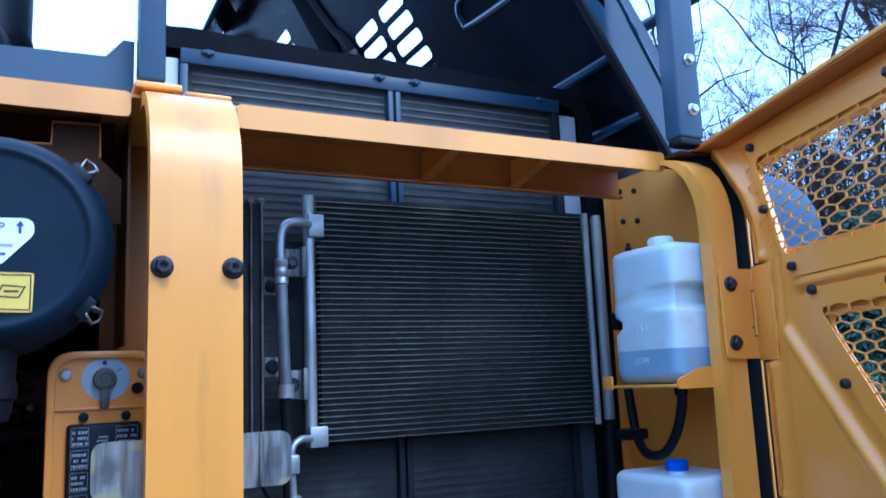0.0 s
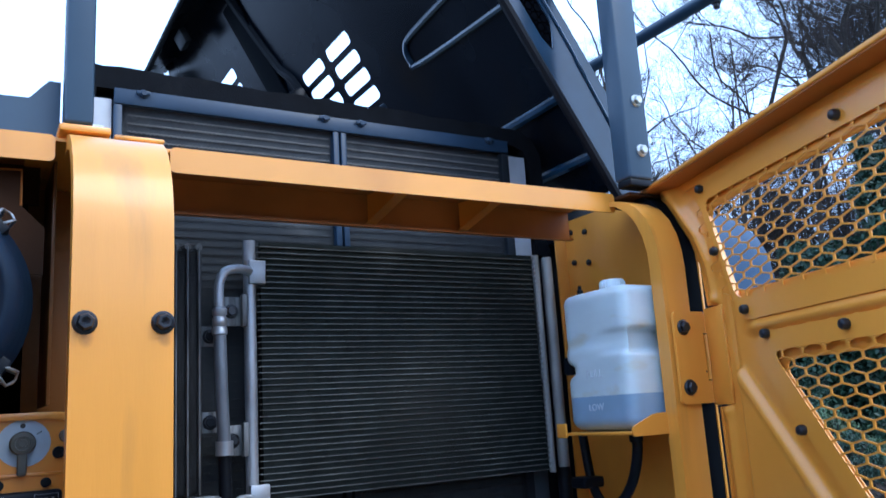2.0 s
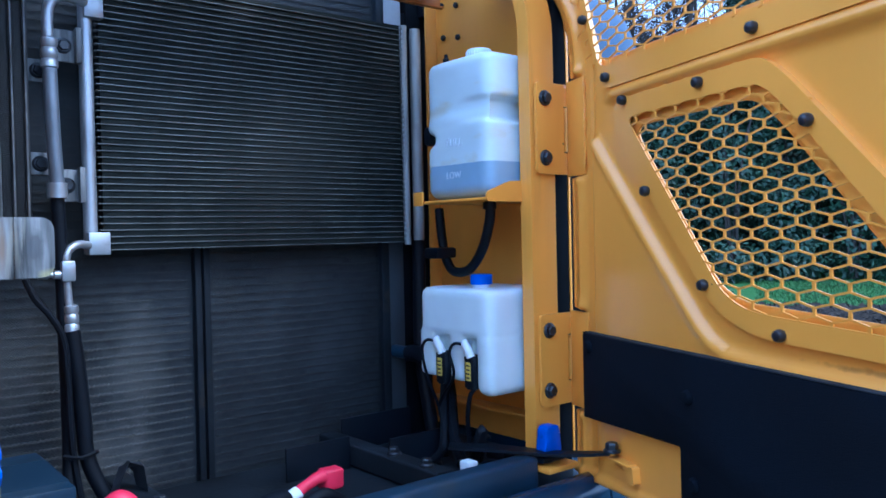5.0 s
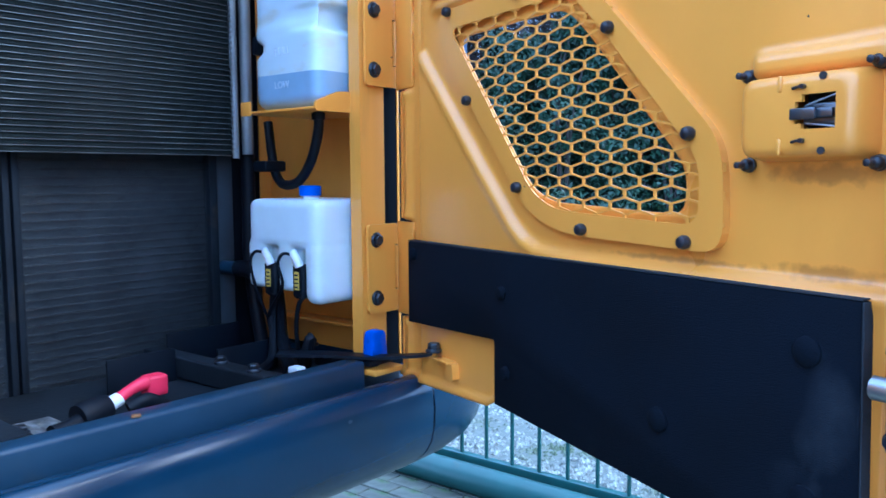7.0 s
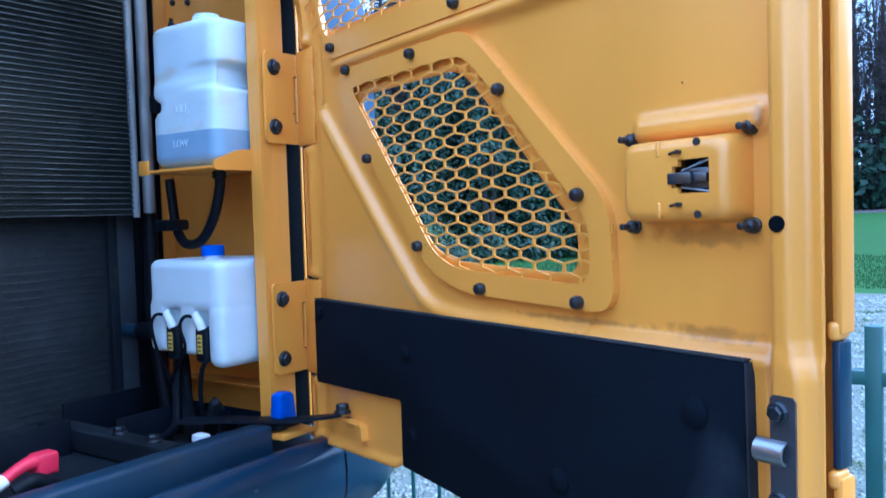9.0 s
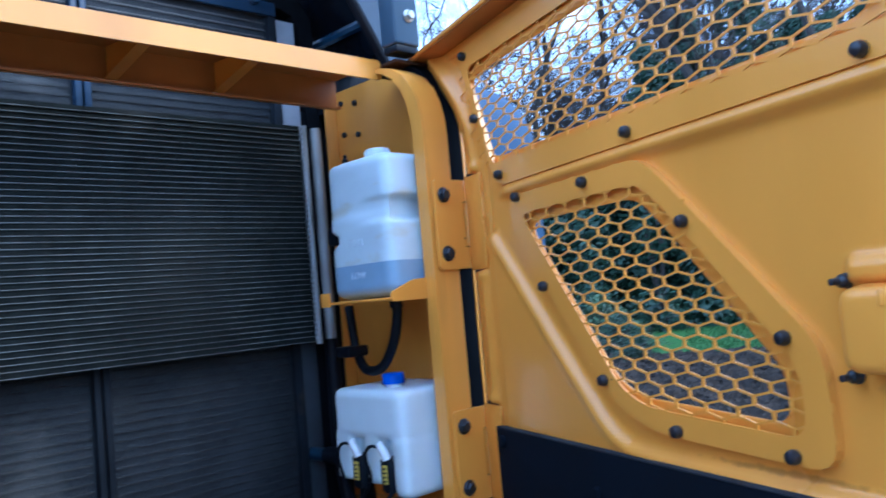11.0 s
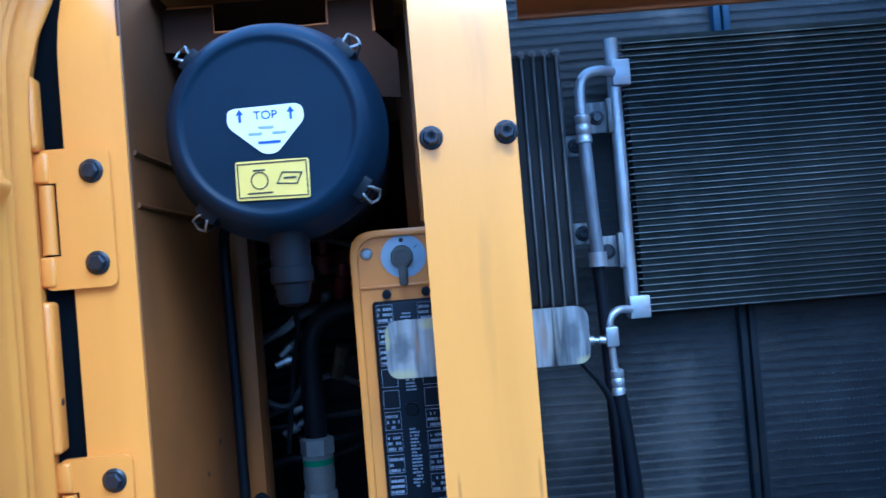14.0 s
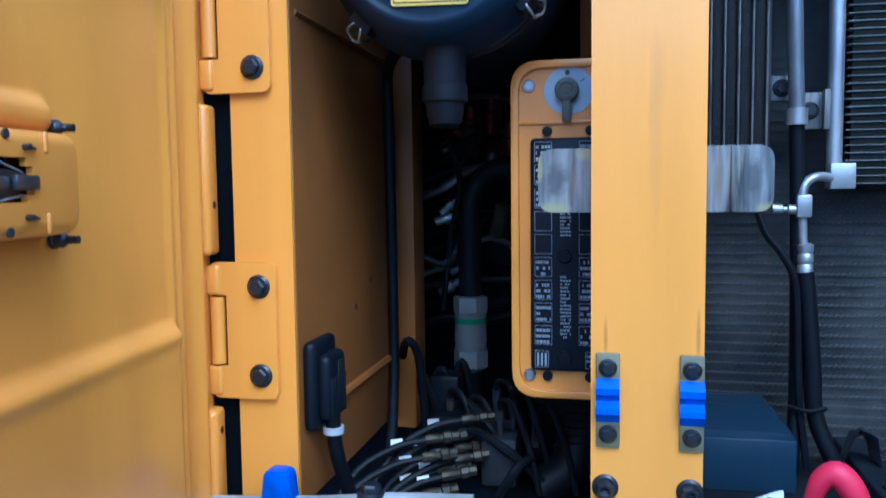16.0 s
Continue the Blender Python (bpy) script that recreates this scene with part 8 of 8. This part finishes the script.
# evergreen shrubs behind the door
def evergreen(x, y, w, h, seed, count, mat=None):
    root = thing("evergreen_shrub", (x, y, 0), "dense dark evergreen shrub with glossy leaves", "shrub", "evergreen shrubs")
    rnd = random.Random(seed)
    verts, faces = [], []
    lumps = []
    for k in range(22):
        f = (k + rnd.random()) / 22
        taper = (1.0 - f) ** 0.6
        lumps.append((Vector((rnd.uniform(-w, w) * 0.8 * taper, rnd.uniform(-w, w) * 0.8 * taper, f * h * 0.94)), (0.22 + 0.38 * taper) * w * rnd.uniform(0.7, 1.1)))
    for _ in range(count):
        c, r = rnd.choice(lumps)
        d = Vector((rnd.gauss(0, 1), rnd.gauss(0, 1), rnd.gauss(0, 1))).normalized()
        p = c + d * r * rnd.uniform(0.55, 1.05)
        if p.z < 0.03:
            p.z = 0.03 + rnd.random() * 0.2
        a = Vector((rnd.uniform(-1, 1), rnd.uniform(-1, 1), rnd.uniform(-1, 1))).normalized()
        t = a.cross(d).normalized()
        l, b = rnd.uniform(0.035, 0.06) * w, rnd.uniform(0.014, 0.026) * w
        i = len(verts)
        verts += [tuple(p - a * l), tuple(p + t * b), tuple(p + a * l), tuple(p - t * b)]
        faces.append((i, i + 1, i + 2, i + 3))
    me = bpy.data.meshes.new("leaves")
    me.from_pydata(verts, [], faces)
    me.materials.append(mat or LEAF)
    ob = new("leaves", me)
    ob.parent = root
    st = bmesh.new()
    for _ in range(5):
        tube(st, [(rnd.uniform(-0.1, 0.1), rnd.uniform(-0.1, 0.1), -0.02), (rnd.uniform(-w, w) * 0.3, rnd.uniform(-w, w) * 0.3, h * 0.4), (rnd.uniform(-w, w) * 0.5, rnd.uniform(-w, w) * 0.5, h * 0.75)], [0.05, 0.02], 6, 3)
    ob = part("stem", st, BARK)
    ob.parent = root
    return root


for k, (angle, r, w, h) in enumerate(((13, 27, 1.8, 8.6), (17, 26, 1.9, 9.4), (20.5, 28, 2.0, 10.0), (24, 26, 2.0, 10.6), (28, 27.5, 2.1, 10.2), (31, 26, 2.0, 9.2), (35, 27, 2.1, 6.4), (39, 26, 2.1, 5.4), (43.5, 27.5, 2.2, 5.2), (49, 26.5, 2.3, 5.2), (55, 27, 2.4, 5.0), (61, 27, 2.4, 5.0))):
    evergreen(r * math.cos(radians(angle)), r * math.sin(radians(angle)), w, h, 40 + k, 13000)
for k, (angle, r, w, h) in enumerate(((15, 31, 2.4, 9.6), (19, 31, 2.5, 10.4), (22.5, 31, 2.5, 10.2), (26, 31, 2.5, 9.0), (30, 31, 2.5, 7.8), (34, 31, 2.6, 6.6), (38.5, 31, 2.8, 6.0), (44, 31, 2.8, 5.6))):
    evergreen(r * math.cos(radians(angle)), r * math.sin(radians(angle)), w, h, 60 + k, 11000)
for k, (x, y, w, h) in enumerate(((14.6, 9.8, 0.7, 0.8), (16.0, 10.4, 0.6, 0.6), (13.2, 8.6, 0.5, 0.5), (17.2, 12.2, 0.9, 1.2), (19.0, 13.6, 1.0, 1.5), (12.0, 9.8, 0.6, 0.7))):
    evergreen(x, y, w, h, 70 + k, 2400, LEAFPALE if k % 2 else LEAF)

# lawn tufts on the far grass
rnd = random.Random(6)
verts, faces = [], []
for _ in range(16000):
    a, r = rnd.uniform(-0.02, 0.52), rnd.uniform(15.5, 25.0)
    x, y = r * math.cos(a), r * math.sin(a)
    i = len(verts)
    l, t = rnd.uniform(0.04, 0.10), rnd.uniform(0, 6.28)
    dx, dy = 0.012 * math.cos(t), 0.012 * math.sin(t)
    verts += [(x - dx, y - dy, 0), (x + dx, y + dy, 0), (x + rnd.uniform(-0.03, 0.03), y + rnd.uniform(-0.03, 0.03), l)]
    faces.append((i, i + 1, i + 2))
me = bpy.data.meshes.new("lawn_grass")
me.from_pydata(verts, [], faces)
me.materials.append(GRASSBLADE)
tagged(new("lawn_grass", me), "short green lawn grass", "grass", kind="stuff")

# leaf litter in the planting beds
rnd = random.Random(17)
verts, faces = [], []
for _ in range(26000):
    a, r = rnd.uniform(0.36, 0.95), rnd.uniform(7.0, 16.5)
    if a > 0.56:
        r = rnd.uniform(7.0, 25.0)
    p = Vector((r * math.cos(a), r * math.sin(a), rnd.uniform(0.0, 0.09)))
    d = Vector((rnd.uniform(-1, 1), rnd.uniform(-1, 1), rnd.uniform(-0.7, 0.7))).normalized() * rnd.uniform(0.05, 0.12)
    t = d.orthogonal().normalized() * d.length * 0.55
    i = len(verts)
    verts += [tuple(p - d), tuple(p + t), tuple(p + d), tuple(p - t)]
    faces.append((i, i + 1, i + 2, i + 3))
me = bpy.data.meshes.new("leaf_bed")
me.from_pydata(verts, [], faces)
me.materials.append(LITTER)
tagged(new("leaf_bed", me), "brown dead leaves covering the planting beds", "leaves", kind="stuff")

# far wood: a belt of bare trunks, crowns and undergrowth
rnd = random.Random(12)
bm = bmesh.new()
verts, faces = [], []
for k in range(430):
    a, r, h = radians(rnd.uniform(-25, 54)), rnd.uniform(58, 78), rnd.uniform(13, 20)
    if k >= 150:  # nearer thicket behind the evergreens
        a, r, h = radians(rnd.uniform(16, 54)), rnd.uniform(33, 50), rnd.uniform(9, 16)
    if k >= 310:  # dense stand beyond the lawn
        a, r, h = radians(rnd.uniform(-2, 15)), rnd.uniform(56, 68), rnd.uniform(14, 19)
    x, y = r * math.cos(a), r * math.sin(a)
    tube(bm, [(x, y, 0), (x + rnd.uniform(-0.5, 0.5), y + rnd.uniform(-0.5, 0.5), h * 0.5), (x + rnd.uniform(-1, 1), y, h)], [rnd.uniform(0.18, 0.34) if k < 150 else 0.07, 0.03], 5, 2)
    for _ in range(34 if k < 150 else 60):
        z = rnd.uniform(0.3, 1.0) * h
        t, l = rnd.uniform(0, 6.28), rnd.uniform(1.0, 3.2) * (1.3 - z / h)
        p, q = Vector((x, y, z)), Vector((x + l * math.cos(t), y + l * math.sin(t), z + l * rnd.uniform(0.2, 0.9)))
        s = (q - p).orthogonal().normalized() * 0.035
        i = len(verts)
        verts += [tuple(p - s), tuple(p + s), tuple(q)]
        faces.append((i, i + 1, i + 2))
        for _ in range(6 if k < 150 else 12):
            f = rnd.uniform(0.3, 1)
            o = p.lerp(q, f)
            e = o + Vector((rnd.uniform(-1, 1), rnd.uniform(-1, 1), rnd.uniform(-0.2, 1))) * 0.9
            i = len(verts)
            verts += [tuple(o - s * 0.4), tuple(o + s * 0.4), tuple(e)]
            faces.append((i, i + 1, i + 2))
wood = part("far_wood", bm, BARK)
tagged(wood, "distant wood of tall bare trunks", "woodland", kind="stuff")
me = bpy.data.meshes.new("far_twigs")
me.from_pydata(verts, [], faces)
me.materials.append(TWIG)
tagged(new("far_twigs", me), "bare crowns of the distant wood", "woodland", kind="stuff")
verts, faces = [], []
for _ in range(34000):
    a, r = radians(rnd.uniform(-25, 60)), rnd.uniform(56, 74)
    x, y = r * math.cos(a), r * math.sin(a)
    z = abs(rnd.gauss(0, 2.6)) + 1.1
    d = Vector((rnd.uniform(-1, 1), rnd.uniform(-1, 1), rnd.uniform(-1, 1))).normalized() * 0.35
    t = d.orthogonal().normalized() * 0.22
    p = Vector((x, y, z))
    i = len(verts)
    verts += [tuple(p - d), tuple(p + t), tuple(p + d), tuple(p - t)]
    faces.append((i, i + 1, i + 2, i + 3))
me = bpy.data.meshes.new("far_undergrowth")
me.from_pydata(verts, [], faces)
me.materials.append(LEAF)
tagged(new("far_undergrowth", me), "dark undergrowth at the edge of the wood", "woodland", kind="stuff")
